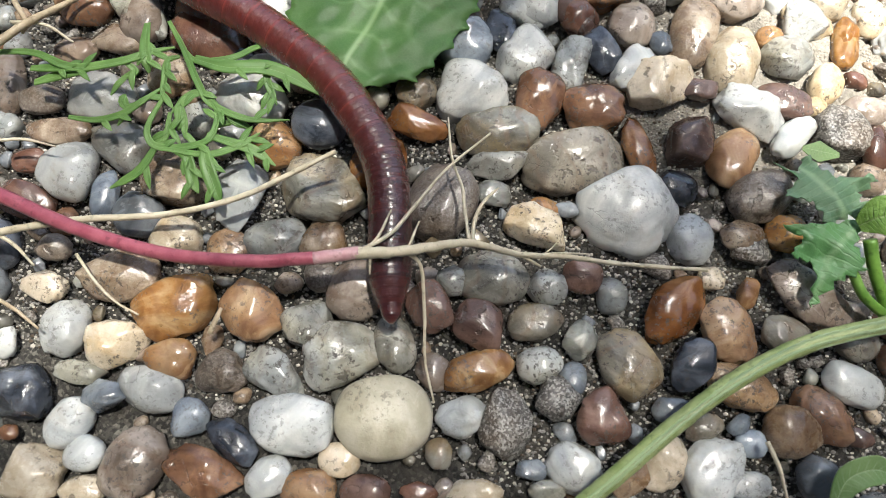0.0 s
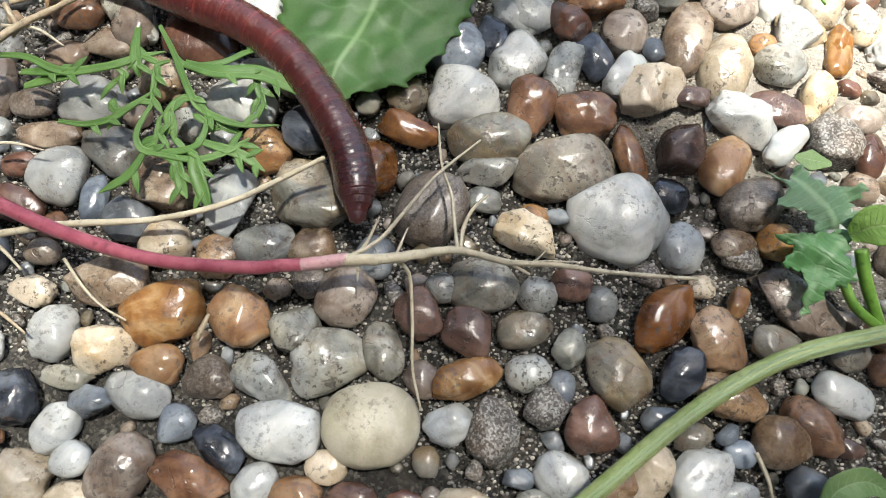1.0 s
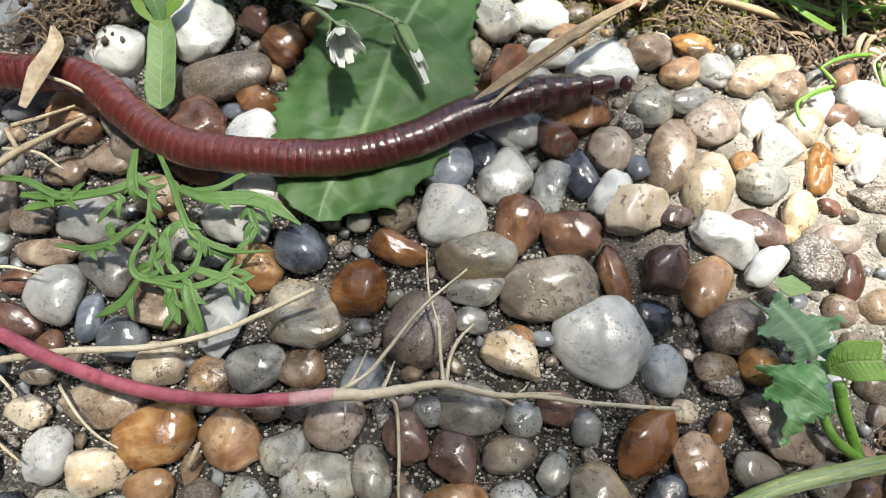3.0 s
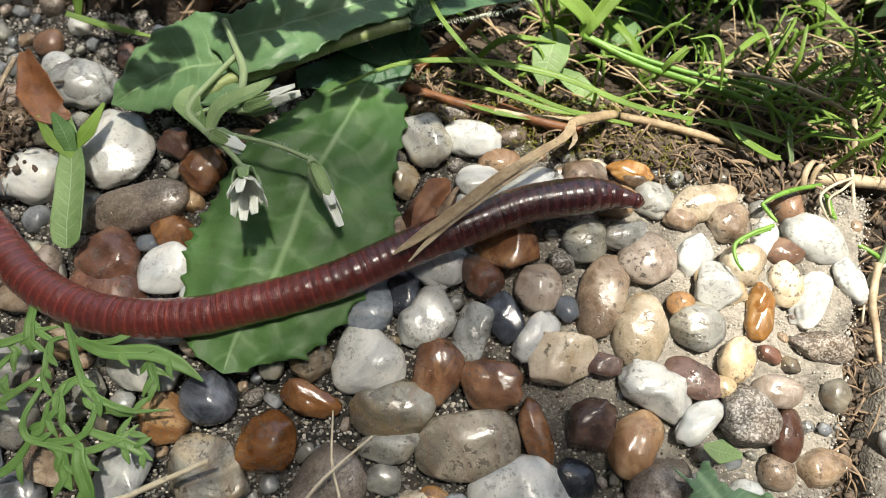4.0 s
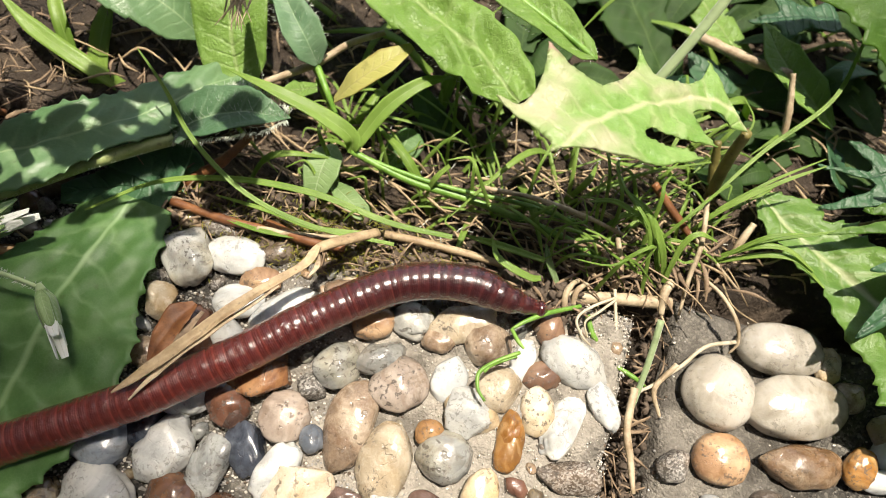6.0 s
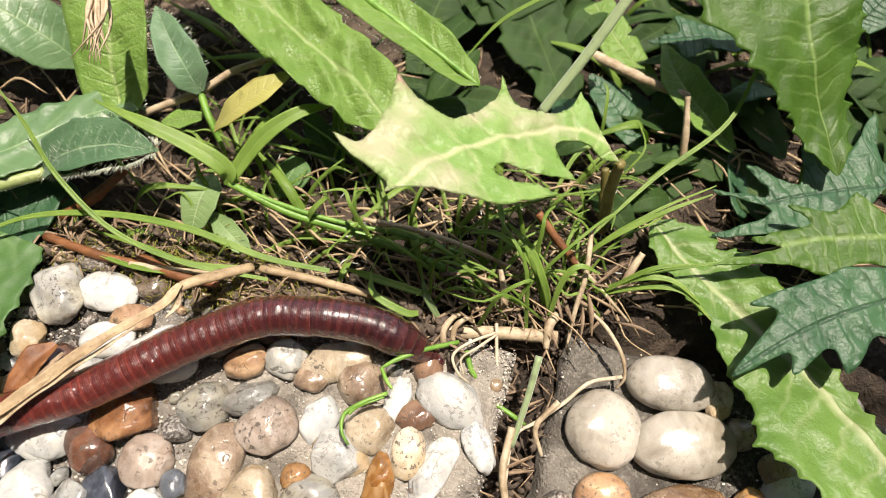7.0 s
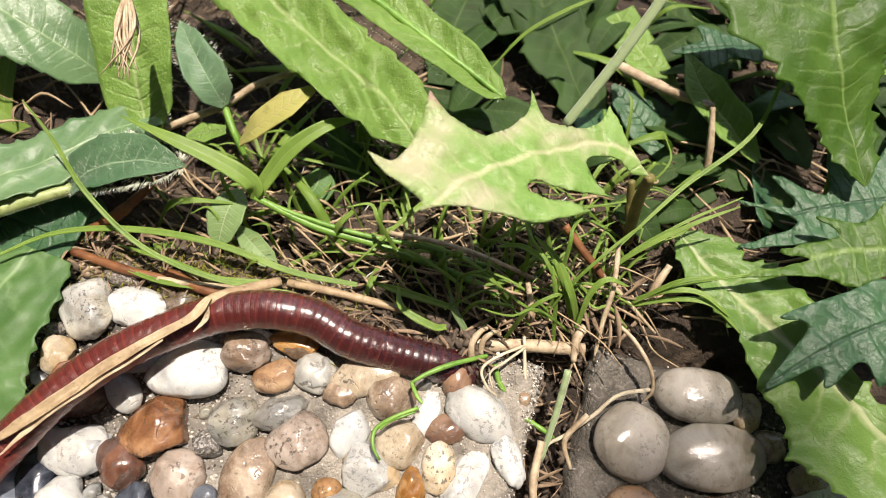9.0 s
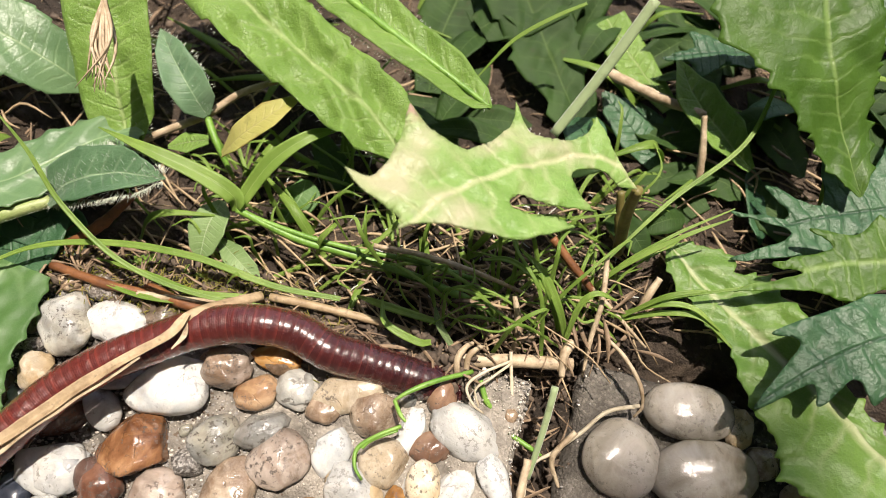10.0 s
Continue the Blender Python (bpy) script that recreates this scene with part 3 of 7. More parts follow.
bend(0, 0.56, 0.4, (-7.7, -18.3, 4.6), (-8.2, -11.5, 4.6), (-8.4, -4.2, 4.6), (-8.9, 2.4, 4.6), (-10.5, 8.2, 4.6), (-13.8, 14.2, 4.6), (-19.3, 21.5, 4.6), (-25.9, 27.3, 4.6), (-33.2, 32.8, 4.6), (-40.0, 36.7, 4.6))
bend(0.5, 0.56, 0.1, (-8.0, -7.7, 4.6), (-8.6, -2.1, 4.6), (-9.6, 4.6, 4.6), (-12.2, 11.5, 4.6), (-16.3, 18.6, 4.6), (-22.0, 25.5, 4.6), (-28.2, 30.9, 4.6), (-35.5, 35.3, 4.6), (-40.7, 38.1, 4.6))
bend(1, 0.59, 0.1, (-11.9, -1.6, 4.6), (-12.4, 3.4, 4.6), (-13.8, 9.2, 4.6), (-16.8, 15.2, 4.6), (-21.6, 22.4, 4.6), (-27.4, 28.8, 4.6), (-33.6, 33.1, 4.6), (-40.9, 36.4, 4.6))
bend(1.5, 0.66, 0.3, (-5.1, 20.5, 4.6), (-7.4, 16.7, 4.6), (-12.5, 15.9, 4.6), (-17.3, 17.5, 4.6), (-22.2, 21.2, 4.6), (-28.0, 26.3, 4.6), (-33.8, 31.1, 4.6), (-40.0, 34.8, 4.6), (-48.3, 38.0, 4.6), (-57.7, 40.7, 4.6))
bend(2, 0.76, 0.7, (-4.2, 35.4, 4.6), (-4.3, 29.1, 4.6), (-6.6, 23.2, 4.6), (-10.7, 20.0, 4.6), (-15.4, 19.3, 4.6), (-21.2, 20.8, 4.6), (-27.4, 25.4, 4.6), (-32.8, 30.7, 4.6), (-39.3, 35.5, 4.6), (-46.8, 39.3, 4.6), (-55.2, 42.0, 4.6), (-63.5, 43.6, 4.6))
bend(2.2, 0.83, 0.9, (3.5, 38.7, 4.6), (-2.1, 31.8, 4.6), (-6.2, 26.3, 4.6), (-10.9, 23.0, 4.6), (-16.5, 20.8, 4.6), (-22.3, 21.7, 4.6), (-28.5, 25.8, 4.6), (-35.0, 31.6, 4.6), (-42.6, 37.0, 4.6), (-51.1, 40.8, 4.6), (-60.7, 43.5, 4.6), (-70.0, 44.7, 4.6))
bend(3.3, 0.99, 1.7, (43.9, 50.6, 4.6), (35.4, 48.8, 4.6), (25.1, 47.2, 4.6), (13.8, 44.1, 4.6), (3.7, 39.4, 4.6), (-6.1, 34.7, 4.6), (-14.8, 31.3, 4.6), (-23.6, 29.5, 4.6), (-31.4, 29.0, 4.6), (-38.5, 29.6, 4.6), (-44.9, 32.7, 4.6), (-50.9, 38.0, 4.6), (-57.1, 44.1, 4.6), (-63.8, 46.8, 4.6), (-71.3, 47.2, 4.6))
bend(3.5, 1.02, 1.7, (47.8, 52.5, 4.6), (39.2, 49.9, 4.6), (29.0, 48.5, 4.6), (18.8, 46.3, 4.6), (8.8, 42.2, 4.6), (-1.0, 37.6, 4.6), (-10.7, 33.1, 4.6), (-18.3, 29.8, 4.6), (-26.0, 28.8, 4.6), (-33.9, 28.9, 4.6), (-40.2, 30.8, 4.6), (-45.9, 34.9, 4.6), (-52.0, 40.7, 4.6), (-58.1, 45.0, 4.6), (-64.7, 46.9, 4.6))
bend(4, 0.96, 0.35, (50.6, 51.7, 4.6), (45.0, 52.8, 4.6), (38.1, 52.0, 4.6), (30.2, 50.2, 4.6), (22.3, 46.8, 4.6), (14.6, 43.5, 4.6), (7.0, 39.7, 4.6), (-0.4, 36.0, 4.6), (-7.8, 33.3, 4.6), (-15.3, 31.1, 4.6), (-22.6, 29.1, 4.6), (-31.1, 28.2, 4.6), (-39.8, 28.8, 4.6), (-47.0, 31.0, 4.6), (-53.8, 34.8, 4.6), (-60.2, 40.7, 4.6))
bend(4.5, 0.89, 0.1, (50.6, 53.3, 4.6), (45.1, 53.7, 4.6), (39.3, 52.7, 4.6), (31.5, 50.3, 4.6), (23.9, 47.5, 4.6), (16.5, 44.3, 4.6), (9.1, 40.7, 4.6), (1.9, 37.6, 4.6), (-5.3, 34.6, 4.6), (-14.4, 32.4, 4.6), (-23.6, 31.0, 4.6), (-33.0, 31.0, 4.6))
bend(5, 0.89, 0.4, (57.6, 51.5, 4.6), (51.4, 52.7, 4.6), (43.7, 52.0, 4.6), (36.0, 50.3, 4.6), (27.6, 47.1, 4.6), (19.2, 43.9, 4.6), (11.0, 40.8, 4.6), (2.9, 37.7, 4.6), (-5.2, 35.6, 4.6), (-13.3, 34.0, 4.6), (-22.7, 33.7, 4.6))
bend(5.5, 0.99, 1.6, (74.0, 57.9, 4.6), (64.6, 56.1, 4.6), (54.8, 53.8, 4.6), (45.1, 51.5, 4.6), (35.5, 49.2, 4.6), (26.1, 46.0, 4.6), (16.8, 42.8, 4.6), (7.8, 39.3, 4.6), (-1.1, 36.2, 4.6), (-10.2, 34.5, 4.6), (-19.3, 33.5, 4.6))
bend(6, 0.92, 0.8, (78.5, 56.6, 2), (72.6, 57.7, 4), (66.6, 59.9, 4.6), (59.6, 60.5, 4.6), (52.7, 59.5, 4.6), (45.0, 56.2, 4.6), (36.7, 51.9, 4.6), (28.6, 47.2, 4.6), (20.6, 43.2, 4.6), (12.9, 39.3, 4.6), (4.4, 35.9, 4.6), (-3.2, 33.0, 4.6))
bend(6.2, 0.92, 0.6, (77.6, 53.9, 0), (73.4, 56.6, 3), (68.4, 59.6, 4.6), (62.4, 61.5, 4.6), (56.5, 61.3, 4.6), (49.8, 59.1, 4.6), (42.4, 55.3, 4.6), (34.2, 51.2, 4.6), (26.4, 46.6, 4.6), (18.7, 42.7, 4.6), (10.3, 38.9, 4.6), (2.8, 35.6, 4.6))
bend(7.3, 0.89, 0.5, (85.5, 55.7, -3), (78.6, 57.5, 0), (72.9, 58.9, 2), (66.5, 60.2, 4.6), (58.7, 61.0, 4.6), (52.0, 60.4, 4.6), (45.7, 57.9, 4.6), (39.6, 54.9, 4.6), (32.8, 51.1, 4.6), (26.1, 47.8, 4.6), (20.1, 45.9, 4.6))
bend(7.5, 0.89, 0.5, (86.6, 55.8, -3), (75.9, 57.8, 0), (67.5, 60.0, 3), (60.1, 60.4, 4.6), (52.5, 60.3, 4.6), (47.1, 58.3, 4.6), (41.1, 55.4, 4.6), (35.3, 51.6, 4.6), (29.4, 48.8, 4.6), (23.5, 46.5, 4.6))
bend(8, 0.89, 0.5, (86.4, 53.2, -5), (78.7, 56.5, -2), (72.0, 58.4, 0), (64.5, 60.3, 2), (56.9, 62.7, 3.5), (50.2, 64.8, 4.6), (43.3, 66.2, 4.6), (36.3, 67.1, 4.6), (29.5, 67.1, 4.6), (24.1, 65.0, 4.6), (20.2, 61.5, 4.6), (17.3, 58.1, 4.6))
bend(8.5, 0.86, 0.5, (89.4, 53.9, -6), (84.3, 54.0, -4), (77.3, 55.4, -2), (70.6, 56.9, 0), (63.9, 58.8, 2), (57.2, 61.3, 3.5), (50.5, 63.4, 4.6), (44.5, 64.3, 4.6), (37.7, 64.2, 4.6), (31.3, 62.1, 4.6), (24.4, 58.6, 4.6), (18.6, 54.6, 4.6), (13.9, 50.8, 4.6))
bend(9, 0.86, 0.5, (89.6, 55.8, -7), (83.2, 55.9, -5), (78.1, 56.9, -3), (70.1, 58.5, -1), (62.3, 60.3, 1.5), (56.3, 63.4, 3), (50.6, 64.4, 4.6), (44.7, 64.5, 4.6), (38.0, 63.2, 4.6), (31.6, 60.6, 4.6), (24.5, 57.1, 4.6), (17.8, 52.2, 4.6), (13.2, 47.6, 4.6), (9.7, 43.0, 4.6))
bend(10, 0.86, 0.5, (88.9, 55.0, -7), (82.8, 55.7, -5), (76.8, 57.2, -3), (68.9, 59.3, -1), (61.8, 60.9, 1.5), (55.8, 63.9, 3), (50.3, 64.7, 4.6), (44.5, 64.7, 4.6), (38.0, 63.3, 4.6), (31.6, 60.8, 4.6), (24.5, 57.6, 4.6), (18.0, 53.2, 4.6), (13.5, 48.6, 4.6))


def worm_poses(pitch, reach, line, count):
    """Poses along the line at equal spacing, from its head; past the end it goes on straight."""
    pts = curve([Vector((x, y, z)) for x, y, z in line], 240)
    run = [0.0]
    for a, b in zip(pts, pts[1:]):
        run.append(run[-1] + (b - a).length)
    tail = (pts[-1] - pts[-8]).normalized()
    out = []
    for i in range(count):
        # rings near the head stand further apart while it reaches out
        s = pitch * SEGMENT * i + reach * 8 * (1 - math.exp(-i * SEGMENT / 8))
        if s < run[-1]:
            k = int(np.searchsorted(run, s, side="right")) - 1
            k = max(0, min(k, len(pts) - 2))
            p = pts[k].lerp(pts[k + 1], (s - run[k]) / max(1e-6, run[k + 1] - run[k]))
            d = (pts[max(k - 3, 0)] - pts[min(k + 4, len(pts) - 1)]).normalized()
        else:
            p, d = pts[-1] + tail * (s - run[-1]), -tail
        side = d.cross(Vector((0, 0, 1))).normalized()
        m = Matrix((side, d, side.cross(d))).transposed().to_4x4()
        out.append(Matrix.Translation(p * MM) @ m)
    return out

# ---- plants, roots and litter
def profile(*pairs):
    """A piecewise outline from (place along the rib, half width) pairs."""
    xs, ys = [p[0] for p in pairs], [p[1] for p in pairs]
    return lambda s: float(np.interp(s, xs, ys))


def leaf_edge(right, left, teeth=0, depth=0.0, seed=1, spike=0.0):
    """An outline for blade(): half widths in mm on either side of the rib, with uneven notches (depth) or sharp outward spikes (mm)."""
    rng = random.Random(seed)
    shift = [rng.uniform(-0.35, 0.35) for _ in range(max(teeth, 1) * 2 + 4)]

    def edge(s, v):
        w = (right if v > 0 else left)(s)
        if teeth and abs(v) > 0.55:
            x = s * teeth + (0.37 if v > 0 else 0)
            k = int(x)
            x = (x - k) * (1 + 0.3 * shift[k % len(shift)])
            if depth:
                w *= 1 - depth * (1 + shift[(k * 2 + 1) % len(shift)]) * min(1, max(0, x)) * (abs(v) - 0.55) / 0.45
            if spike and abs(v) > 0.8 and w > 2:
                w += spike * (1 + 1.5 * shift[(k * 2 + 1) % len(shift)]) * max(0.0, 1 - abs(x - 0.45) / 0.26) * (abs(v) - 0.8) / 0.2
        return w

    return edge


def leaf(name, mid, right, left=None, material=None, parent=None, label="", teeth=0, depth=0.0, spike=0.0, n=110, m=9, **given):
    right = profile(*right) if isinstance(right[0], tuple) else profile(*zip(np.linspace(0, 1, len(right)), right))
    left = right if left is None else (profile(*left) if isinstance(left[0], tuple) else profile(*zip(np.linspace(0, 1, len(left)), left)))
    return blade(name, mid, [1.0, 1.0], material, parent, label, n=n, m=m, edge=leaf_edge(right, left, teeth, depth, len(name) + n, spike), **given)


def rib(parent, mid, r0, r1, material, drop=-0.25):
    """The midrib as a raised rod along a blade."""
    return tube("midrib", [(x, y, z + drop) for x, y, z in mid], [r0, r1], material, parent, n=40, sides=6)


def hairs_on(parent, mid, half, count, long, material, up=0.4, seed=3):
    """Stiff fine hairs standing off both edges and the rib of a blade."""
    rng = random.Random(seed)
    pts = curve(mid, 80)
    wid = spread(half, 80)
    bm = bmesh.new()
    for _ in range(count):
        i = rng.randrange(2, 78)
        d = (pts[i + 1] - pts[i - 1]).normalized()
        q = d.cross(Vector((0, 0, 1))).normalized()
        s = rng.choice((-1, 1))
        f = rng.choice((1.0, 1.0, rng.random()))
        p = pts[i] + q * (s * wid[i] * f)
        e = p + (q * s * rng.uniform(0.4, 1) * f + Vector((0, 0, up + (1 - f))) + d * rng.uniform(-0.4, 0.5)).normalized() * long * rng.uniform(0.5, 1.2)
        tube_into(bm, [p, e], [0.055, 0.014], n=2, sides=3)
    return tagged(part("hairs", bm, material, parent), kind="stuff")


HAIR = fibre_material("silvery_hair", (0.55, 0.6, 0.48), (0.75, 0.78, 0.68), 0.5)

# -- the broad leaf that lies on the pebbles under the worm, with the leaf behind it and their hairy stalk
rosette = thing("rosette_weed", "broad dark green toothed leaves lying over the pebbles", "plant")
q_mid = [(1.0, 77.0, 0), (-3.0, 65.0, 2.5), (-7.0, 55.5, 3.4), (-9.6, 45.0, 3.2), (-12.6, 35.5, 2.8), (-17.2, 26.0, 2.6), (-18.6, 19.8, 2.2)]
leaf("leaf", q_mid, [(0, 5), (0.09, 8.8), (0.28, 13.8), (0.45, 15.6), (0.6, 17.0), (0.7, 16.2), (0.8, 12.4), (0.9, 7.8), (0.97, 3.2), (1, 0.2)], [(0, 8), (0.1, 10.5), (0.23, 13), (0.29, 15), (0.38, 17), (0.51, 16.6), (0.67, 14.4), (0.79, 11.5), (0.9, 7), (0.97, 2.8), (1, 0.2)],
     LEAF_DARK, rosette, "broad dark green leaf with a spiny margin", teeth=17, spike=1.0, curl=-0.03, pucker=0.9, wave=0.012, n=220, m=14)
r_mid = [(-27.5, 81.5, 7), (-20.5, 81.8, 8.2), (-11.5, 84.6, 8.5), (-3.0, 88.0, 8), (4.5, 93.0, 6), (14.0, 102.0, 3), (20, 107, 0)]
leaf("leaf", r_mid, [(0, 2.5), (0.06, 4.6), (0.14, 9.4), (0.3, 8.8), (0.5, 5.6), (0.7, 6.4), (1, 3)], [(0, 2.5), (0.06, 4.4), (0.2, 6.2), (0.35, 6.6), (0.5, 6.2), (0.7, 6), (1, 3)],
     LEAF_SAGE, rosette, "dull green leaf with a pale rib", teeth=14, spike=0.8, fold=0.12, pucker=1.0, n=200, m=10)
leaf("leaf", [(-17.5, 76.5, 5.5), (-26.0, 76.3, 6.8), (-35.0, 74.0, 6), (-46.5, 69.0, 3.6)], [(0, 5.5), (0.2, 9.5), (0.45, 11), (0.7, 9.4), (0.88, 5.5), (1, 0.3)], [(0, 7), (0.2, 10), (0.45, 9.2), (0.7, 7.2), (0.88, 4.4), (1, 0.3)],
     LEAF_SAGE, rosette, "dull green leaf tip", teeth=9, spike=0.7, fold=0.06, pucker=1.2, n=160, m=10)
tube("stalk", [(-29.2, 67.6, 7), (-24.3, 72.0, 7), (-17.5, 74.7, 7), (-5.8, 80.2, 7), (3.5, 84.7, 6), (8.9, 87.3, 5)], [1.0, 1.2, 1.35, 1.3, 1.2], STEM_GREEN, rosette, n=40)
hairs_on(rosette, [(-29.2, 67.6, 7), (-17.5, 74.7, 7), (-5.8, 80.2, 7), (8.9, 87.3, 5)], [1.0, 1.1, 1.1, 1.0], 260, 0.9, HAIR)
e_mid = [(8.1, 87.7, 5), (14.2, 89.5, 8.5), (21.5, 90.5, 10), (27.4, 89.9, 10.5), (32.1, 89.3, 10.5)]
leaf("leaf", e_mid, [(0, 0.8), (0.12, 4.2), (0.35, 5.4), (0.6, 4.6), (0.85, 2.0), (1, 0.1)], None, LEAF_DOWNY, rosette, fold=0.34, pucker=0.6, n=70, teeth=9, depth=0.05)
hairs_on(rosette, e_mid, [1, 4.5, 5.2, 3.8, 0.3], 760, 1.7, HAIR, 0.25)
leaf("leaf", [(-13.8, 89.0, 2), (-0.8, 87.2, 1), (8.8, 83.4, -1), (11.4, 79.6, -3)], [3, 5.5, 5, 1], None, LEAF_BLUE, rosette, fold=0.1, pucker=0.6)
leaf("leaf", [(8.7, 95.0, 1), (4.2, 80.3, 0), (-2.3, 79.5, 0), (-13.1, 77.4, 0)], [3, 5, 5, 2], None, LEAF_BLUE, rosette, pucker=0.6)

def cut(*points, blunt=False):
    """Sides of a lobed outline from tips and notches in turn; the notches are rounded, the tips sharp or (blunt) rounded."""
    n = len(points)
    if blunt:
        return [[*points, points[0]]]
    return [[points[k], points[k + 1], points[(k + 2) % n]] for k in range(0, n, 2)]


def outline_leaf(name, mid, sides, material, parent, label="", thick=0.22, pucker=0.9, saw=0.0, fold=0.08):
    """A deeply cut leaf: its rim runs from point to point along sides, its height follows the rib; filled with small faces, puckered between the veins."""
    rim = []
    for side in sides:
        way = curve(side, 9 * len(side))
        for k, p in enumerate(way[:-1]):
            d = way[k + 1] - p
            out = Vector((d.y, -d.x)).normalized()
            rim.append(p + out * (saw * ((k % 4) - 1.5) / 1.5 * math.sin(math.pi * k / len(way))))
    pts = curve(mid, 60)
    flat = rim
    lo = (min(p.x for p in flat), min(p.y for p in flat))
    hi = (max(p.x for p in flat), max(p.y for p in flat))
    rng = random.Random(4)
    n = len(flat)
    inside = [Vector((x + rng.uniform(-0.2, 0.2), y + rng.uniform(-0.2, 0.2))) for x in np.arange(lo[0], hi[0], 0.8) for y in np.arange(lo[1], hi[1], 0.8)]
    vs, _, fs, *_ = geometry.delaunay_2d_cdt(flat + inside, [], [list(range(n))], 1, 1e-4)
    bm = bmesh.new()
    uv = bm.loops.layers.uv.verify()
    made, keys = [], []
    for v in vs:
        k = min(range(60), key=lambda i: (pts[i].x - v.x) ** 2 + (pts[i].y - v.y) ** 2)
        d = pts[min(k + 1, 59)] - pts[max(k - 1, 0)]
        step = ((v.x - pts[k].x) * d.x + (v.y - pts[k].y) * d.y) / max(0.01, d.x * d.x + d.y * d.y) * 2
        off = ((v.x - pts[k].x) * -d.y + (v.y - pts[k].y) * d.x) / max(0.01, math.hypot(d.x, d.y))
        z = pts[k].z + fold * abs(off) + pucker * noise.noise(Vector((v.x * 0.3, v.y * 0.3, 3))) + 0.35 * pucker * noise.noise(Vector((v.x * 0.8, v.y * 0.8, 9)))
        made.append(bm.verts.new((v.x * MM, v.y * MM, z * MM)))
        keys.append(((k + step) / 59, off / 15))
    for f in fs:
        face = bm.faces.new([made[i] for i in f])
        for loop, i in zip(face.loops, f):
            loop[uv].uv = keys[i]
    bmesh.ops.recalc_face_normals(bm, faces=bm.faces)
    bmesh.ops.solidify(bm, geom=bm.faces[:], thickness=thick * MM)
    return part(name, bm, material, parent, label)


# -- the pale, deeply lobed leaf held above the grass, and the rough leaf beside it
lobed = thing("lobed_leaf_plant", "pale green jagged leaf with a pinkish tip held over grass", "plant")
a_mid = [(112.0, 84.3, 18), (108.8, 87.3, 20), (102.2, 87.8, 22), (93.4, 83.7, 26), (85.4, 78.7, 30), (80.2, 74.8, 32), (77.3, 71.1, 33)]
outline_leaf("leaf", a_mid, [
    [(112.0, 84.3), (110.0, 86.4), (107.7, 90.6), (105.6, 95.4)],
    [(105.6, 95.4), (103.4, 91.7), (100.4, 90.2), (97.5, 89.7), (94.1, 90.4), (92.3, 95.8)],
    [(92.3, 95.8), (91.7, 91.8), (89.5, 88.4), (86.4, 85.7), (83.8, 84.6), (80.7, 86.1), (78.4, 87.6), (76.3, 91.2)],
    [(76.3, 91.2), (75.8, 87.4), (74.8, 83.4), (73.1, 79.8), (71.2, 78.5), (68.0, 79.4)],
    [(68.0, 79.4), (69.9, 76.8), (72.6, 74.6), (75.7, 72.2), (75.5, 70.6)],
    [(75.5, 70.6), (77.9, 71.4), (82.2, 71.7), (86.2, 70.9), (90.8, 70.3), (95.1, 71.5), (100.0, 74.0)],
    [(100.0, 74.0), (97.0, 74.8), (93.2, 74.8), (91.0, 75.6), (90.7, 77.1), (92.8, 78.3), (96.8, 77.4), (103.6, 77.4)],
    [(103.6, 77.4), (101.7, 79.5), (100.5, 82.2), (100.8, 84.2), (103.4, 85.6), (106.1, 85.4), (108.8, 84.1), (112.0, 84.3)],
], LEAF_PINK, lobed, "pale jagged leaf with pink margin")
tube("stalk", [(112.4, 84.6, 17), (112.8, 84.1, 8), (114.8, 83.3, -6)], [0.9, 1.1, 1.2], STEM_OLIVE, lobed)
l1_mid = [(74.0, 93.7, 10), (68.3, 100.9, 12.5), (58.7, 109.2, 14.5), (46.4, 120.3, 16), (35.6, 130.6, 17), (22.6, 142.2, 17)]
leaf("leaf", l1_mid, [(0, 4), (0.1, 6.8), (0.3, 7.6), (0.6, 8.2), (1, 8.6)], [(0, 1.5), (0.1, 4.6), (0.14, 6.8), (0.3, 7.8), (0.6, 8.4), (1, 8.8)], LEAF_LIGHT, lobed, fold=0.16, pucker=1.9, teeth=9, depth=0.10, n=110, m=11, thick=0.22)
l2_mid = [(89.4, 104.3, 10), (81.6, 109.7, 12.5), (73.0, 116.2, 14), (63.1, 124.4, 15), (50.3, 134.6, 16)]
leaf("leaf", l2_mid, [(0, 0.2), (0.07, 2.6), (0.25, 4.2), (0.6, 5.0), (1, 5.2)], None, LEAF_LIGHT, lobed, "hairy leaf with a thick rib", fold=0.34, pucker=0.9, n=90)
rib(lobed, l2_mid, 0.5, 1.0, STEM_FRESH, 0.1)
hairs_on(lobed, l2_mid, [0.4, 3.6, 4.6, 5, 5.2], 420, 1.2, HAIR, 0.3)
hairs_on(lobed, l1_mid, [3.5, 7.2, 7.8, 8.2, 8.6], 200, 0.7, HAIR, 0.3)

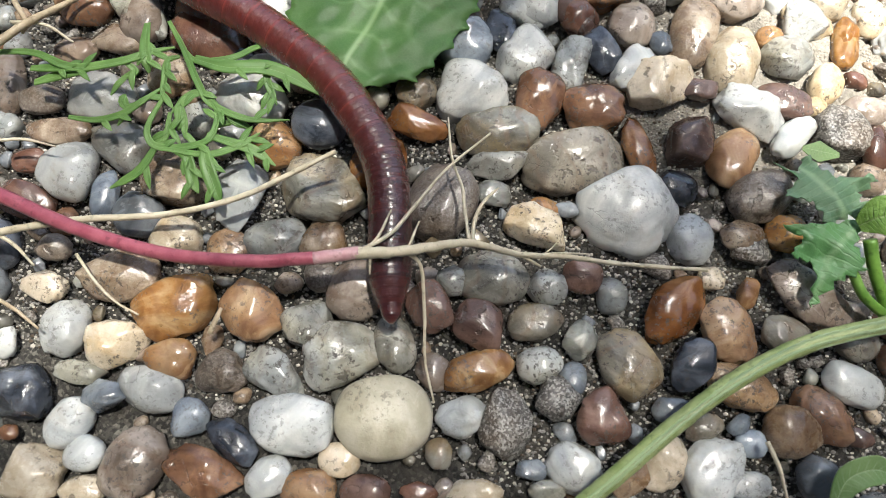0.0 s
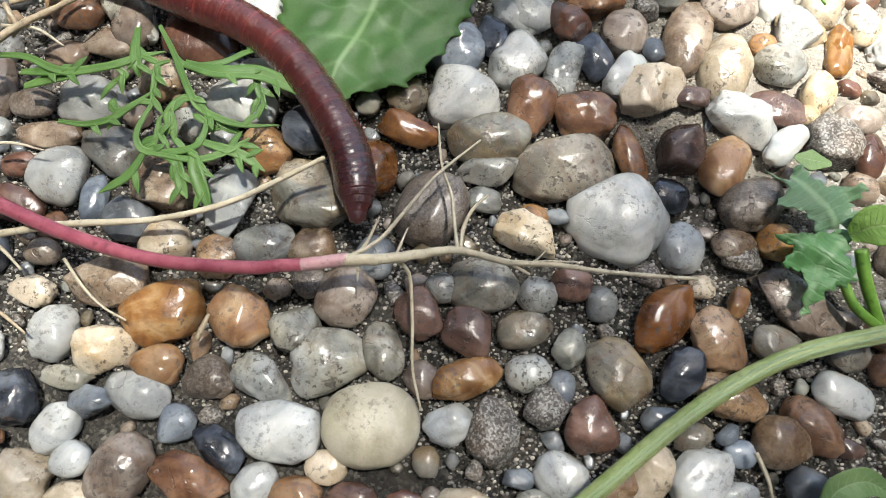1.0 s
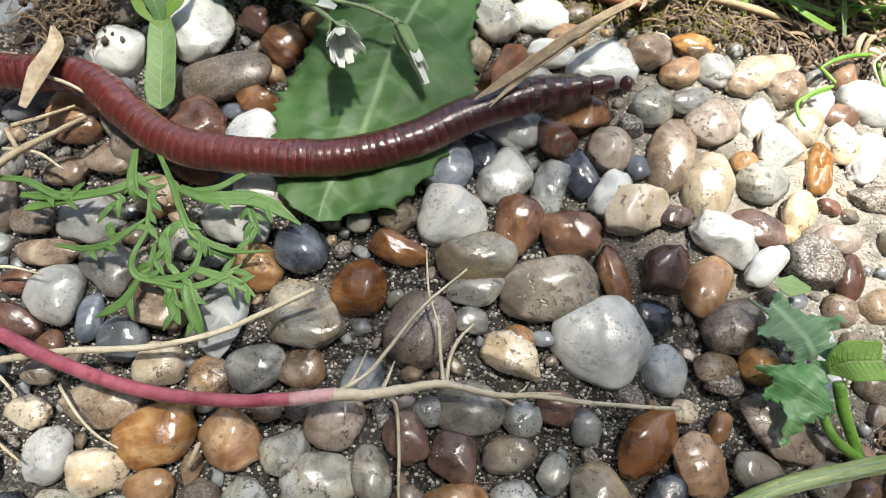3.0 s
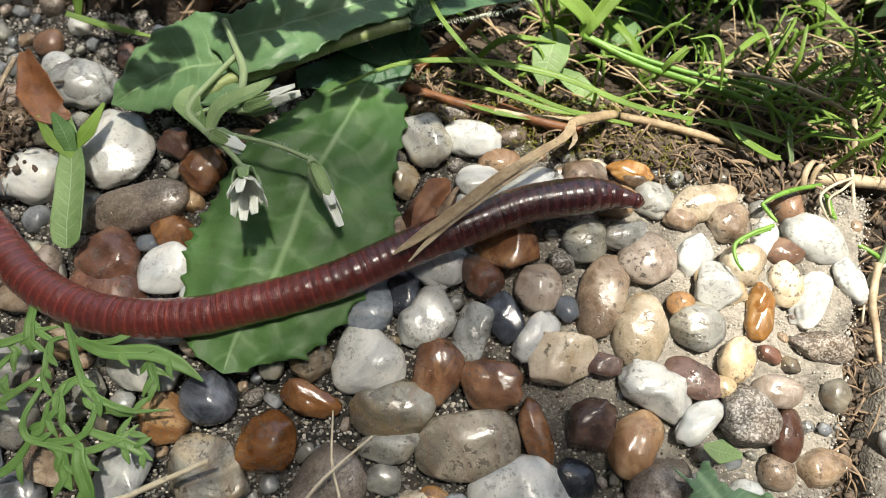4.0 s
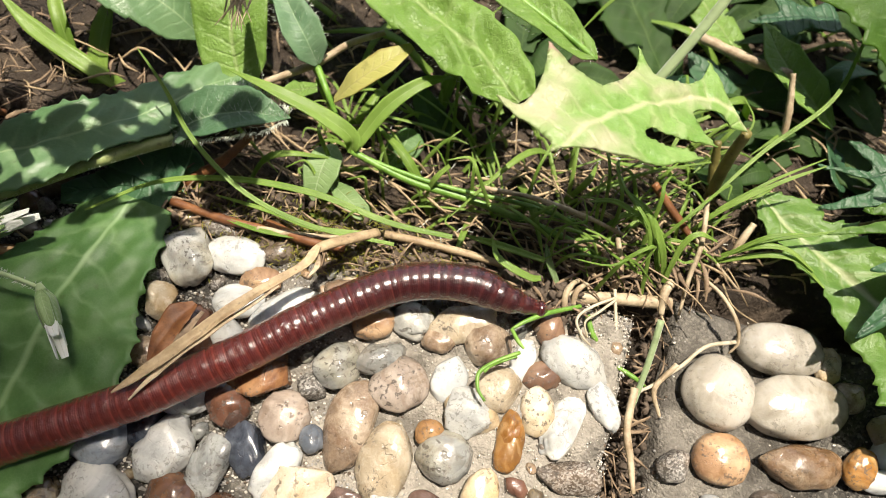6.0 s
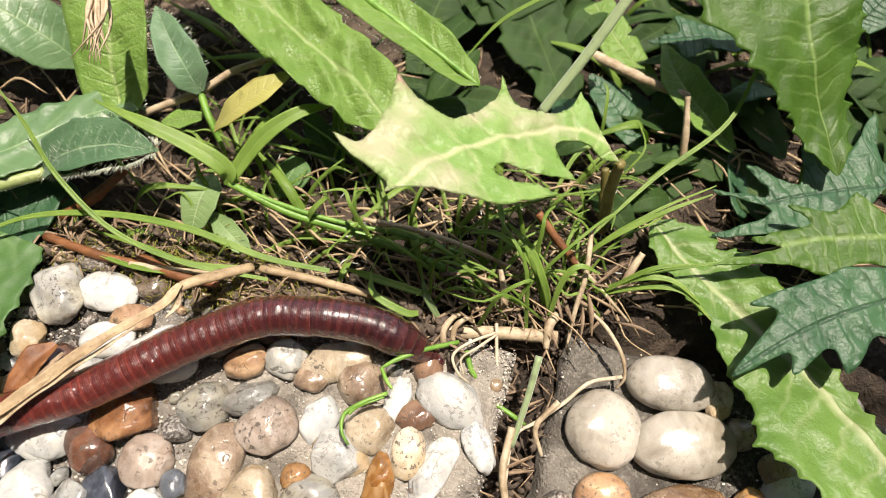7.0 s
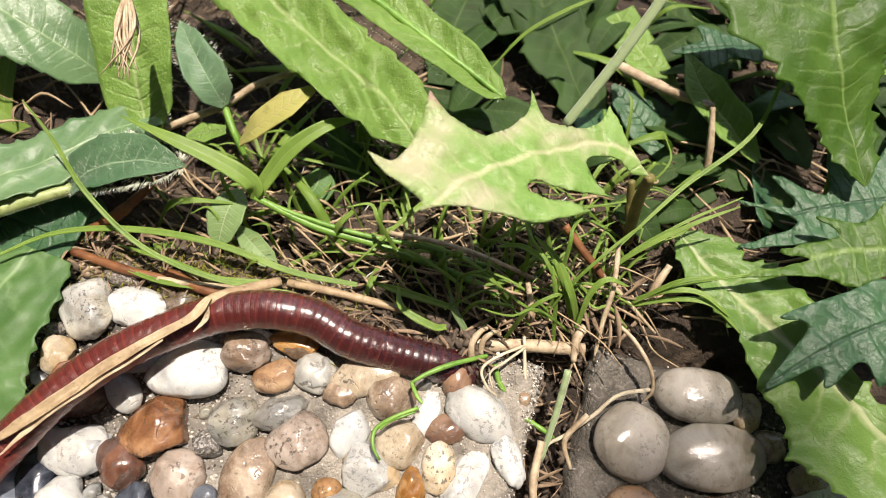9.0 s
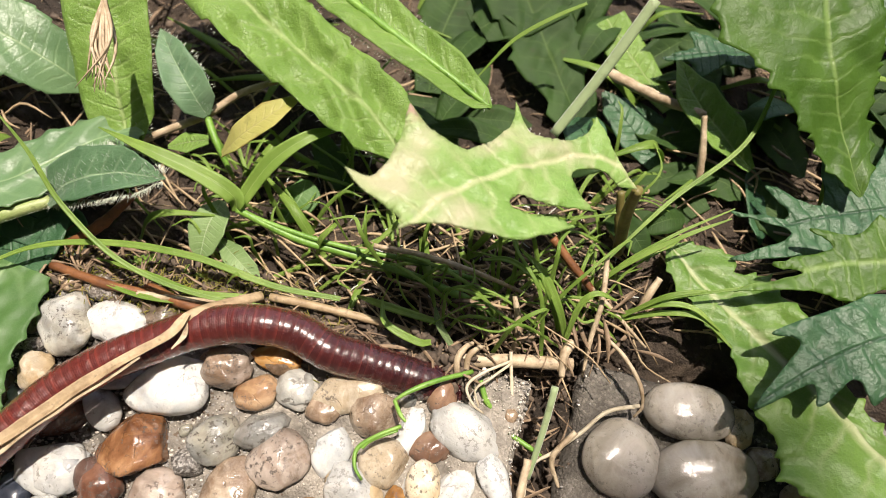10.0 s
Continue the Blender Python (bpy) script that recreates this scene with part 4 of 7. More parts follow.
# -- young grass with two wide blades and a round seedling below it
sprout = thing("young_grass", "bright green grass shoot with two broad blades", "grass")
leaf("blade", [(42.7, 86.5, 3), (42.7, 88.2, 6), (37.5, 90.9, 9), (28.9, 94.1, 12), (19.5, 98.2, 12.7)], [(0, 0.8), (0.15, 1.6), (0.4, 1.75), (0.7, 1.3), (1, 0.1)], None, GRASS, sprout, fold=0.22, n=60, m=4)
leaf("blade", [(43.0, 86.8, 3), (44.9, 89.3, 5), (49.8, 94.3, 8), (56.0, 98.6, 9), (61.7, 101.7, 7)], [(0, 0.7), (0.2, 1.3), (0.5, 1.6), (0.8, 1.1), (1, 0.2)], None, GRASS, sprout, fold=0.25, n=60, m=4, tilt=18)
tube("stem", [(42.7, 86.8, 3), (54.3, 81.7, 1), (68.1, 78.3, -1), (85.3, 71.9, -3), (95.0, 66.9, -6)], [0.7, 0.8, 0.8, 0.8], STEM_FRESH, sprout, n=40)
tube("stem", [(43.1, 86.5, 3), (52.2, 83.2, 2), (62.9, 80.3, 1), (75.7, 78.1, 0), (86.3, 75.5, -2)], [0.5, 0.5, 0.5], STEM_FRESH, sprout, n=40)
seedling = thing("seedling", "small round-leaved seedling under the grass", "plant")
leaf("leaf", [(38.5, 90.0, 0), (36.7, 84.3, 0.5), (35.0, 78.5, -2)], [(0, 0.6), (0.2, 3.0), (0.55, 3.7), (0.85, 2.4), (1, 0.3)], None, SEPAL, seedling, curl=0.1, n=40)
leaf("leaf", [(38.1, 82.9, -3), (42.0, 79.0, -2), (46.4, 74.8, -3)], [(0, 0.8), (0.4, 2.2), (0.8, 1.9), (1, 0.6)], None, SEPAL, seedling, fold=0.2, n=40)
leaf("leaf", [(53.1, 96.6, -4), (52.3, 92.8, -4), (48.9, 88.6, -6)], [(0, 1.0), (0.4, 4.0), (0.8, 3.4), (1, 1)], None, LEAF_DARK, seedling, n=40)

# -- small hairy leaves and the fading leaf on a creeping stem
creeper = thing("creeping_weed", "small downy grey-green leaves on a creeping stem", "plant")
leaf("leaf", [(34.1, 106.9, 3), (32.5, 109.2, 7), (29.5, 114.2, 10), (25.8, 121.3, 11)], [(0, 0.8), (0.2, 3.3), (0.5, 4.0), (0.8, 2.6), (1, 0.1)], None, LEAF_GREY, creeper, fold=0.3, pucker=0.5, n=60)
hairs_on(creeper, [(34.1, 106.9, 3), (32.5, 109.2, 7), (29.5, 114.2, 10), (25.8, 121.3, 11)], [0.8, 3.6, 3.6, 0.2], 160, 1.0, HAIR)
leaf("leaf", [(38.3, 98.3, 3), (42.9, 99.0, 8), (48.7, 101.5, 11), (54.0, 104.8, 12)], [(0, 0.7), (0.3, 2.6), (0.7, 2.8), (1, 0.8)], None, LEAF_YELLOW, creeper, "fading yellow leaf", fold=0.2, n=50)
tube("stem", [(9.4, 96.9, -3), (20.6, 103.8, -1), (33.3, 107.7, 2), (40.3, 111.4, 4), (47.7, 113.7, 5)], [0.7, 0.8, 0.6], STRAW, creeper, n=30)
tube("stem", [(33.7, 107.3, 2), (36.0, 102.0, 1), (38.3, 97.2, -3)], [0.8, 0.7, 0.5], STEM_FRESH, creeper, n=16)
leaf("leaf", [(33.8, 103.3, 0), (29.3, 102.6, 0), (26.0, 101.6, 0)], [1, 2.4, 0.4], None, LEAF_LIGHT, creeper, n=30)

# -- broad leaves at the far side
backleaf = thing("broad_leaf_weed", "large soft green leaves standing behind the grass", "plant")
leaf("leaf", [(9.0, 113.4, 3), (3.8, 115.4, 9), (-2.7, 117.9, 14), (-12.0, 121.4, 19)], [(0, 1.5), (0.2, 6), (0.6, 8.0), (1, 9)], None, LEAF_SAGE, backleaf, fold=0.1, pucker=0.8, teeth=8, depth=0.08)
leaf("leaf", [(18.1, 102.3, 0), (16.6, 109.8, 4), (16.2, 118.8, 10), (14.9, 130.0, 16)], [(0, 3.0), (0.2, 6.4), (0.5, 7.6), (1, 8.2)], None, LEAF_LIGHT, backleaf, pucker=0.8, fold=0.08)
hairs_on(backleaf, [(18.1, 102.3, 0), (16.6, 109.8, 4), (16.2, 118.8, 10), (14.9, 130.0, 16)], [4, 6.5, 7.8, 8], 200, 0.9, HAIR)
dandelion = thing("dandelion_plant", "long toothed bright green leaves with a pale rib", "plant")
h_mid = [(155.5, 89.0, 6), (152.8, 99.0, 9), (150.0, 106.5, 14), (148.2, 114.0, 18), (147.5, 126.0, 22)]
leaf("leaf", h_mid, [(0, 0.3), (0.1, 3), (0.28, 5.4), (0.31, 4.8), (0.5, 8.8), (0.53, 8.2), (0.62, 9.5), (1, 9.8)], [(0, 0.3), (0.08, 3), (0.2, 5.6), (0.33, 6.6), (0.37, 9), (0.41, 8), (0.55, 10.5), (0.6, 13), (0.64, 12), (0.72, 15), (0.76, 19), (1, 21)], LEAF_MID, dandelion, fold=0.06, pucker=0.7, teeth=11, spike=1.1, n=220, m=13)
i_mid = [(123.5, 83.0, -3), (130.3, 71.6, -2), (137.0, 63.6, 0), (146.0, 52.0, 2), (152.0, 41.0, 5), (157.0, 31.0, 6)]
leaf("leaf", i_mid, [(0, 0.8), (0.04, 3), (0.13, 4.6), (0.16, 3.6), (0.28, 5.2), (0.34, 4.8), (0.42, 8.6), (0.5, 11.6), (0.53, 11), (0.66, 16.2), (0.7, 15), (0.8, 13), (1, 12)], [(0, 0.8), (0.05, 5), (0.12, 8.6), (0.16, 6.2), (0.26, 10.2), (0.3, 8), (0.42, 8.4), (0.47, 6.0), (0.6, 3.6), (0.75, 2.2), (1, 1.6)], LEAF_RIBBED, dandelion, fold=0.16, pucker=1.1, teeth=17, spike=1.0, n=240, m=13)
# low leaves; most carry the shade of the plants above in their colour
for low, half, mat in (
    ([(142.4, 94.7, -7), (134.5, 98.6, -6), (124.8, 95.3, -6)], 4.5, LEAF_SHADED),
    ([(153.0, 98.9, -6), (148.9, 107.6, -5), (144.2, 118.1, -4)], 5.0, LEAF_SHADED),
    ([(142.8, 123.3, -6), (135.0, 132.3, -5), (126.7, 140.1, -4)], 6.5, LEAF_SHADED),
    ([(154.8, 84.6, -8), (146.9, 90.9, -7), (141.0, 100.6, -7)], 5.5, LEAF_SHADED),
    ([(129.8, 83.7, -8), (119.8, 88.1, -7), (111.6, 93.0, -7)], 4.0, LEAF_SHADED),
    ([(127.5, 105.8, -7), (132.5, 115.1, -6), (140.2, 124.7, -5)], 4.5, LEAF_SHADED),
    ([(169.6, 105.7, -6), (168.4, 119.1, -5), (174.3, 131.8, -4)], 6.0, LEAF_SHADED),
    ([(62.2, 94.4, -7), (57.1, 101.8, -6), (54.3, 108.7, -5)], 3.6, LEAF_SHADED),
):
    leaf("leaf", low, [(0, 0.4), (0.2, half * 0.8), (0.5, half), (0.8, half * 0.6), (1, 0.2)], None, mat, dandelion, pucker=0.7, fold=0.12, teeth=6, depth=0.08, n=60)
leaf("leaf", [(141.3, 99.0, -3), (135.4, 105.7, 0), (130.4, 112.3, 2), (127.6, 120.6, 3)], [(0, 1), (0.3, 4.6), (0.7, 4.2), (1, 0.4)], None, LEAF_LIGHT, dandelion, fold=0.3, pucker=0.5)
leaf("leaf", [(110.7, 107.1, -6), (104.9, 119.9, -3), (100.3, 133.3, -1), (95.4, 146.3, 2)], [(0, 1.5), (0.2, 6.5), (0.26, 4.5), (0.5, 9.5), (0.55, 7.5), (1, 11)], None, LEAF_SHADED, dandelion, pucker=0.9, teeth=8, depth=0.12, fold=0.05)
leaf("leaf", [(88.0, 132.5, -2), (95.5, 136.3, -1), (108.2, 143.5, 0)], [4, 7, 7], None, LEAF_SHADED, dandelion, pucker=0.6)
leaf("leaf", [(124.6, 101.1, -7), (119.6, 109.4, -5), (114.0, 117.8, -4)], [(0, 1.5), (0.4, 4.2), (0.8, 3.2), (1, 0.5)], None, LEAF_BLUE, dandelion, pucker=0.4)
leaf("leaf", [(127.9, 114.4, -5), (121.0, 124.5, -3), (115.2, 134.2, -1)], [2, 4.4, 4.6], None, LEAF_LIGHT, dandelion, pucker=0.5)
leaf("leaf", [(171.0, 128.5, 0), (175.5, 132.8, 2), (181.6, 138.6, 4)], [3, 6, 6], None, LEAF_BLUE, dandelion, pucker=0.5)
leaf("leaf", [(119.9, 86.6, -8), (126.4, 93.1, -8), (133.2, 95.2, -7)], [2, 5, 3], None, LEAF_SHADED, dandelion, pucker=0.5)
leaf("leaf", [(77.0, 118.9, -6), (79.3, 131.8, -5), (84.3, 144.6, -3)], [3, 7, 8], None, LEAF_SHADED, dandelion, pucker=0.6, teeth=6, depth=0.2)


# -- dark lobed leaves
buttercup = thing("cranesbill_plant", "dark blue-green deeply lobed leaves on slender stalks", "plant")
outline_leaf("leaf", [(168.0, 66.0, 8), (156.0, 64.0, 10), (143.0, 59.5, 9.5), (130.0, 52.0, 8)], cut((150.0, 69.6), (146.0, 67.8), (134.0, 63.4), (138.0, 61.4), (129.8, 51.6), (138.6, 55.2), (139.4, 51.8), (145.2, 56.0), (147.6, 52.0), (153.0, 58.0), (157.0, 54.0), (162.0, 60.0), (174.0, 54.0), (169.0, 66.0), (166.0, 72.5), (158.0, 69.8), blunt=True),
             LEAF_BLUE, buttercup, "dark coarse leaf with rounded lobes", saw=0.05, pucker=0.7, fold=0.03)
outline_leaf("leaf", [(165.0, 89.0, 2), (150.0, 87.0, 1), (135.5, 83.5, -1)], cut((175.0, 97.0), (167.0, 94.0), (167.5, 104.5), (159.5, 94.5), (153.0, 99.0), (151.0, 89.6), (142.0, 94.0), (145.0, 87.4), (135.0, 89.0), (145.0, 84.0), (133.6, 79.4), (147.0, 79.6), (158.0, 77.0), (164.0, 86.0), blunt=True),
             LEAF_BLUE, buttercup, saw=0.15, pucker=0.7, fold=0.04)
outline_leaf("leaf", [(162.0, 76.5, 7), (148.0, 76.0, 6), (131.0, 72.0, 4)], cut((157.0, 85.0), (152.5, 81.4), (145.0, 82.6), (148.2, 79.0), (138.0, 76.4), (142.5, 74.6), (131.0, 71.8), (143.0, 71.5), (149.0, 69.5), (156.0, 71.5), (165.0, 70.0), (163.0, 78.5), blunt=True),
             LEAF_MID, buttercup, "bright green lobed leaf", saw=0.12, pucker=0.6, fold=0.03)
outline_leaf("leaf", [(145.0, 123.0, 2), (135.0, 122.6, 3), (125.0, 122.0, 2)], cut((143.5, 127.5), (138.0, 125.5), (131.0, 127.6), (131.2, 124.0), (125.0, 122.0), (130.0, 120.2), (132.0, 116.6), (137.0, 119.5), (143.5, 119.3), (144.5, 123.0), blunt=True),
             LEAF_BLUE, buttercup, saw=0.12, pucker=0.6, fold=0.04)
tube("stalk", [(159.7, 67.6, 9), (168.1, 65.8, 2), (177.0, 59.9, -8)], [0.8, 0.9, 1.0], STEM_FRESH, buttercup)

# -- the small lobed plant on the pebbles and the thick pale stem across the slab
smallbutter = thing("cranesbill_seedling", "small crumpled lobed leaves on short green stalks", "plant")
outline_leaf("leaf", [(63.5, -3.4, 4.8), (61.0, 2.0, 5.2), (57.5, 7.5, 3.6)], cut((53.8, 8.0), (57.0, 6.2), (59.2, 9.0), (61.5, 5.4), (68.0, 4.2), (65.6, 1.6), (67.0, -1.6), (63.2, -2.0), (60.0, -3.6), (58.2, 0.6), (54.2, 1.6), (56.4, 4.6), blunt=True),
             LEAF_GREY, smallbutter, "greyish crumpled leaflet", saw=0.45, pucker=1.5, thick=0.18)
outline_leaf("leaf", [(64.0, -4.0, 5), (60.5, -7.5, 5), (57.2, -14.6, 3.2)], cut((52.6, -3.6), (55.8, -5.6), (53.4, -8.4), (57.4, -9.4), (57.0, -15.6), (60.6, -12.2), (64.4, -10.4), (63.8, -6.4), (65.4, -2.6), (59.0, -3.2), blunt=True),
             LEAF_FRESH, smallbutter, "fresh green crumpled leaflet", saw=0.45, pucker=1.5, thick=0.18)
leaf("leaf", [(59.7, 11.2, 2), (62.1, 10.4, 2.4), (65.6, 9.9, 2)], [0.4, 2, 0.4], None, SEPAL, smallbutter, n=30)
leaf("leaf", [(64.1, -3.7, 6), (66.4, -2.9, 8), (70.9, -2.8, 9)], [1, 3.2, 3], None, LEAF_LIGHT, smallbutter, fold=0.2, n=40)
tube("stalk", [(63.3, -10.4, 4), (65.2, -14.2, 3), (69.9, -17.3, 1)], [0.75, 0.8, 0.9], STEM_FRESH, smallbutter, n=20)
tube("stalk", [(65.5, -5.9, 6), (66.8, -10.3, 4), (70.5, -16.7, 0)], [1.0, 0.95, 0.9], STEM_FRESH, smallbutter, n=20)
leaf("leaf", [(55.8, -44.8, 3), (57.8, -40.9, 4), (62.0, -39.5, 4), (65.7, -40.9, 3)], [1, 2, 2, 1], None, SEPAL, smallbutter, fold=0.3, n=40)
bigstem = thing("weed_shoot", "thick pale green stem lying across the pebbles", "stem")
tube("stem", [(17.0, -47.3, 2.5), (25.2, -40.9, 3.2), (34.6, -33.4, 3.6), (44.2, -26.8, 4), (54.7, -21.8, 4.2), (66.7, -18.8, 4.5), (78.4, -16.5, 4.5)], [1.3, 1.35, 1.35, 1.35, 1.3], STEM_GREEN, bigstem, n=90, sides=14, rough=0.10)
for dy, dz in ((0.55, 1.12), (-0.5, 1.15), (-1.12, 0.55)):
    tube("ridge", [(x + dy * 0.5, y + dy, z + dz) for x, y, z in ((17.0, -47.3, 2.5), (25.2, -40.9, 3.2), (34.6, -33.4, 3.6), (44.2, -26.8, 4), (54.7, -21.8, 4.2), (66.7, -18.8, 4.5), (78.4, -16.5, 4.5))], [0.3, 0.3], SEPAL, bigstem, n=90, sides=6, rough=0.3)

# -- the uprooted seedling: a crimson stem that turns into a pale branched root
rooted = thing("uprooted_seedling", "crimson stem with a long pale branching root on the pebbles", "root")
tube("stem", [(-81.2, 3.7, 6), (-69.5, -0.5, 6), (-56.9, -5.7, 6.4), (-42.1, -9.9, 7.2), (-28.1, -11.1, 8), (-22.1, -10.8, 8.4), (-18.3, -10.6, 8.6)], [1.25, 1.2, 1.1, 1.05, 1.05, 1.0], STEM_PINK, rooted, "crimson stem", n=70, sides=10, rough=0.05)
tube("stem_base", [(-19.1, -10.7, 8.6), (-15.4, -10.2, 8.8), (-12.4, -9.8, 9)], [1.02, 1.02, 1.0], STEM_BLUSH, rooted, "pale pink stem base", n=16, sides=10, rough=0.05)
main_root = tube("root", [(-13.0, -9.9, 9), (-7.9, -9.7, 9), (-2.1, -8.8, 8.6), (3.9, -7.8, 7.8), (11.6, -9.1, 6.5), (18.7, -9.1, 5.5), (27.5, -9.9, 4.6), (41.2, -10.4, 3.4)], [1.0, 0.85, 0.75, 0.62, 0.5, 0.42, 0.36, 0.3], ROOT, rooted, n=80, sides=8, rough=0.35)
for line, r in (
    ([(3.9, -7.8, 7.8), (3.2, -2.1, 7), (2.8, 1.8, 6.5), (1.2, 6.8, 6), (0.5, 14.4, 5)], 0.30),
    ([(-12.1, -9.4, 9), (-8.0, -6.9, 9), (-4.7, -2.7, 8.5), (0.3, 4.2, 7.5), (7.3, 10.7, 7)], 0.34),
    ([(4.3, -7.5, 7.6), (4.9, -3.3, 6.6), (6.4, -0.3, 6), (8.6, 2.0, 5.5)], 0.34),
    ([(-5.2, -9.7, 8.6), (-3.3, -11.3, 6), (-2.7, -18.3, 4), (-2.5, -25.0, 3), (-1.1, -30.9, 2)], 0.32),
    ([(-11.1, -9.2, 9), (-9.5, -7.0, 9.2), (-7.9, -3.1, 9)], 0.26),
    ([(-10.8, -10.4, 8.6), (-10.9, -12.7, 7.4)], 0.22),
    ([(-5.2, -9.0, 8.8), (-4.6, -7.2, 8.6), (-3.7, -4.5, 8)], 0.24),
    ([(11.6, -9.1, 6.5), (13.4, -9.9, 5.6), (15.0, -10.6, 5)], 0.3),
    ([(13.4, -9.1, 6.2), (17.7, -8.7, 6), (22.3, -8.6, 5.4)], 0.2),
    ([(15.1, -9.1, 6), (16.5, -8.0, 6), (17.4, -6.9, 5.6)], 0.15),
):
    tube("rootlet", line, [r, r * 0.9, r * 0.5], ROOT, main_root, n=22, sides=6, rough=0.25)
oldroot = thing("dry_root", "thin dry cream-coloured root lying on the pebbles", "root")
tube("root", [(-74.9, -7.3, 4), (-66.8, -5.5, 4.6), (-56.5, -3.8, 4.6), (-43.9, -3.0, 5), (-32.3, -0.4, 6), (-23.4, 3.4, 7.5), (-16.8, 6.3, 9)], [0.7, 0.62, 0.55, 0.5, 0.45, 0.36], ROOT, oldroot, n=60, rough=0.25)
for k, (line, r) in enumerate((
    ([(-73.7, -4.5, 4), (-67.7, -7.6, 4), (-63.8, -11.1, 3.5)], 0.4),
    ([(-69.5, -15.8, 4), (-65.0, -18.3, 3.6), (-61.6, -20.9, 3)], 0.35),
    ([(-57.5, -9.2, 3.5), (-53.6, -13.7, 3.6), (-50.4, -16.6, 3), (-46.8, -18.5, 2.6)], 0.28),
    ([(-35.9, -21.0, 1.5), (-34.5, -18.6, 3), (-34.0, -17.3, 3)], 0.5),
    ([(-73.0, 9.8, 4), (-68.7, 9.9, 4.2), (-63.7, 8.8, 4)], 0.35),
    ([(-75.8, 23.3, 8), (-71.1, 29.4, 7), (-65.1, 33.4, 7), (-59.9, 36.8, 7)], 0.75),
    ([(-73.9, 30.7, 6), (-68.0, 30.2, 6), (-63.4, 27.6, 5)], 0.4),
    ([(-72.7, 33.6, 8), (-70.7, 30.0, 7), (-71.6, 28.5, 6)], 0.5),
    ([(48.0, -35.9, 2), (49.1, -39.6, 2.5), (50.0, -44.3, 2)], 0.4),
    ([(-66.1, 77.7, 5), (-67.0, 69.1, 6), (-67.9, 64.2, 5), (-67.1, 61.1, 4)], 0.45),
    ([(-68.1, 43.7, 9), (-63.7, 42.6, 8), (-60.2, 41.4, 5), (-56.9, 40.4, 5)], 0.4),
    ([(-73.4, 35.2, 6), (-68.8, 36.9, 6), (-63.6, 40.0, 5)], 0.5),
)):
    bit = thing("straw_bit", "short curved bit of dry root or straw", "straw", "bits of dry litter")
    tube("stalk", line, [r, r * 0.8, r * 0.5], STRAW if k % 2 else ROOT, bit, n=18, sides=6, rough=0.2)
leaf_litter = thing("dry_leaf", "curled pale dry leaf strip beside the worm", "leaf")
leaf("blade", [(-69.8, 37.2, 9), (-67.5, 43.2, 10), (-66.6, 49.2, 9), (-68.9, 54.4, 8)], [0.8, 2.0, 1.8, 0.3], None, STRAW, leaf_litter, fold=0.4, n=30)
brown_leaf = thing("brown_leaf", "withered brown leaf remains on the pebbles", "leaf")
leaf("blade", [(-64.6, 79.1, 5), (-59.6, 70.5, 6), (-55.4, 65.6, 6), (-52.6, 65.1, 5)], [1, 3.4, 3.0, 0.5], None, BROWN_STEM, brown_leaf, fold=0.4, pucker=1, n=40)
greenbit = thing("cut_grass_blade", "short pale green blade with a rounded end", "leaf")
leaf("blade", [(-48.3, 40.1, 4.4), (-48.9, 45.0, 5), (-49.6, 51.8, 5.2), (-51.2, 59.0, 5), (-53.9, 66.3, 5)], [(0, 0.6), (0.06, 2.3), (0.2, 2.8), (0.6, 2.6), (0.8, 1.6), (1, 0.8)], None, SEPAL, greenbit, fold=0.15, n=50)
leaf("blade", [(-51.0, 59.0, 5), (-48.3, 62.1, 6), (-46.4, 67.7, 6)], [1, 1.6, 0.3], None, GRASS, greenbit, n=24)
leaf("blade", [(-50.1, 57.2, 5), (-54.4, 60.1, 6), (-57.5, 64.2, 7)], [0.9, 1.2, 0.3], None, GRASS, greenbit, n=24)
leaf("blade", [(-50.7, 57.8, 5), (-52.0, 61.3, 7), (-54.8, 64.9, 7)], [1.0, 1.8, 0.4], None, LEAF_DARK, greenbit, n=24)

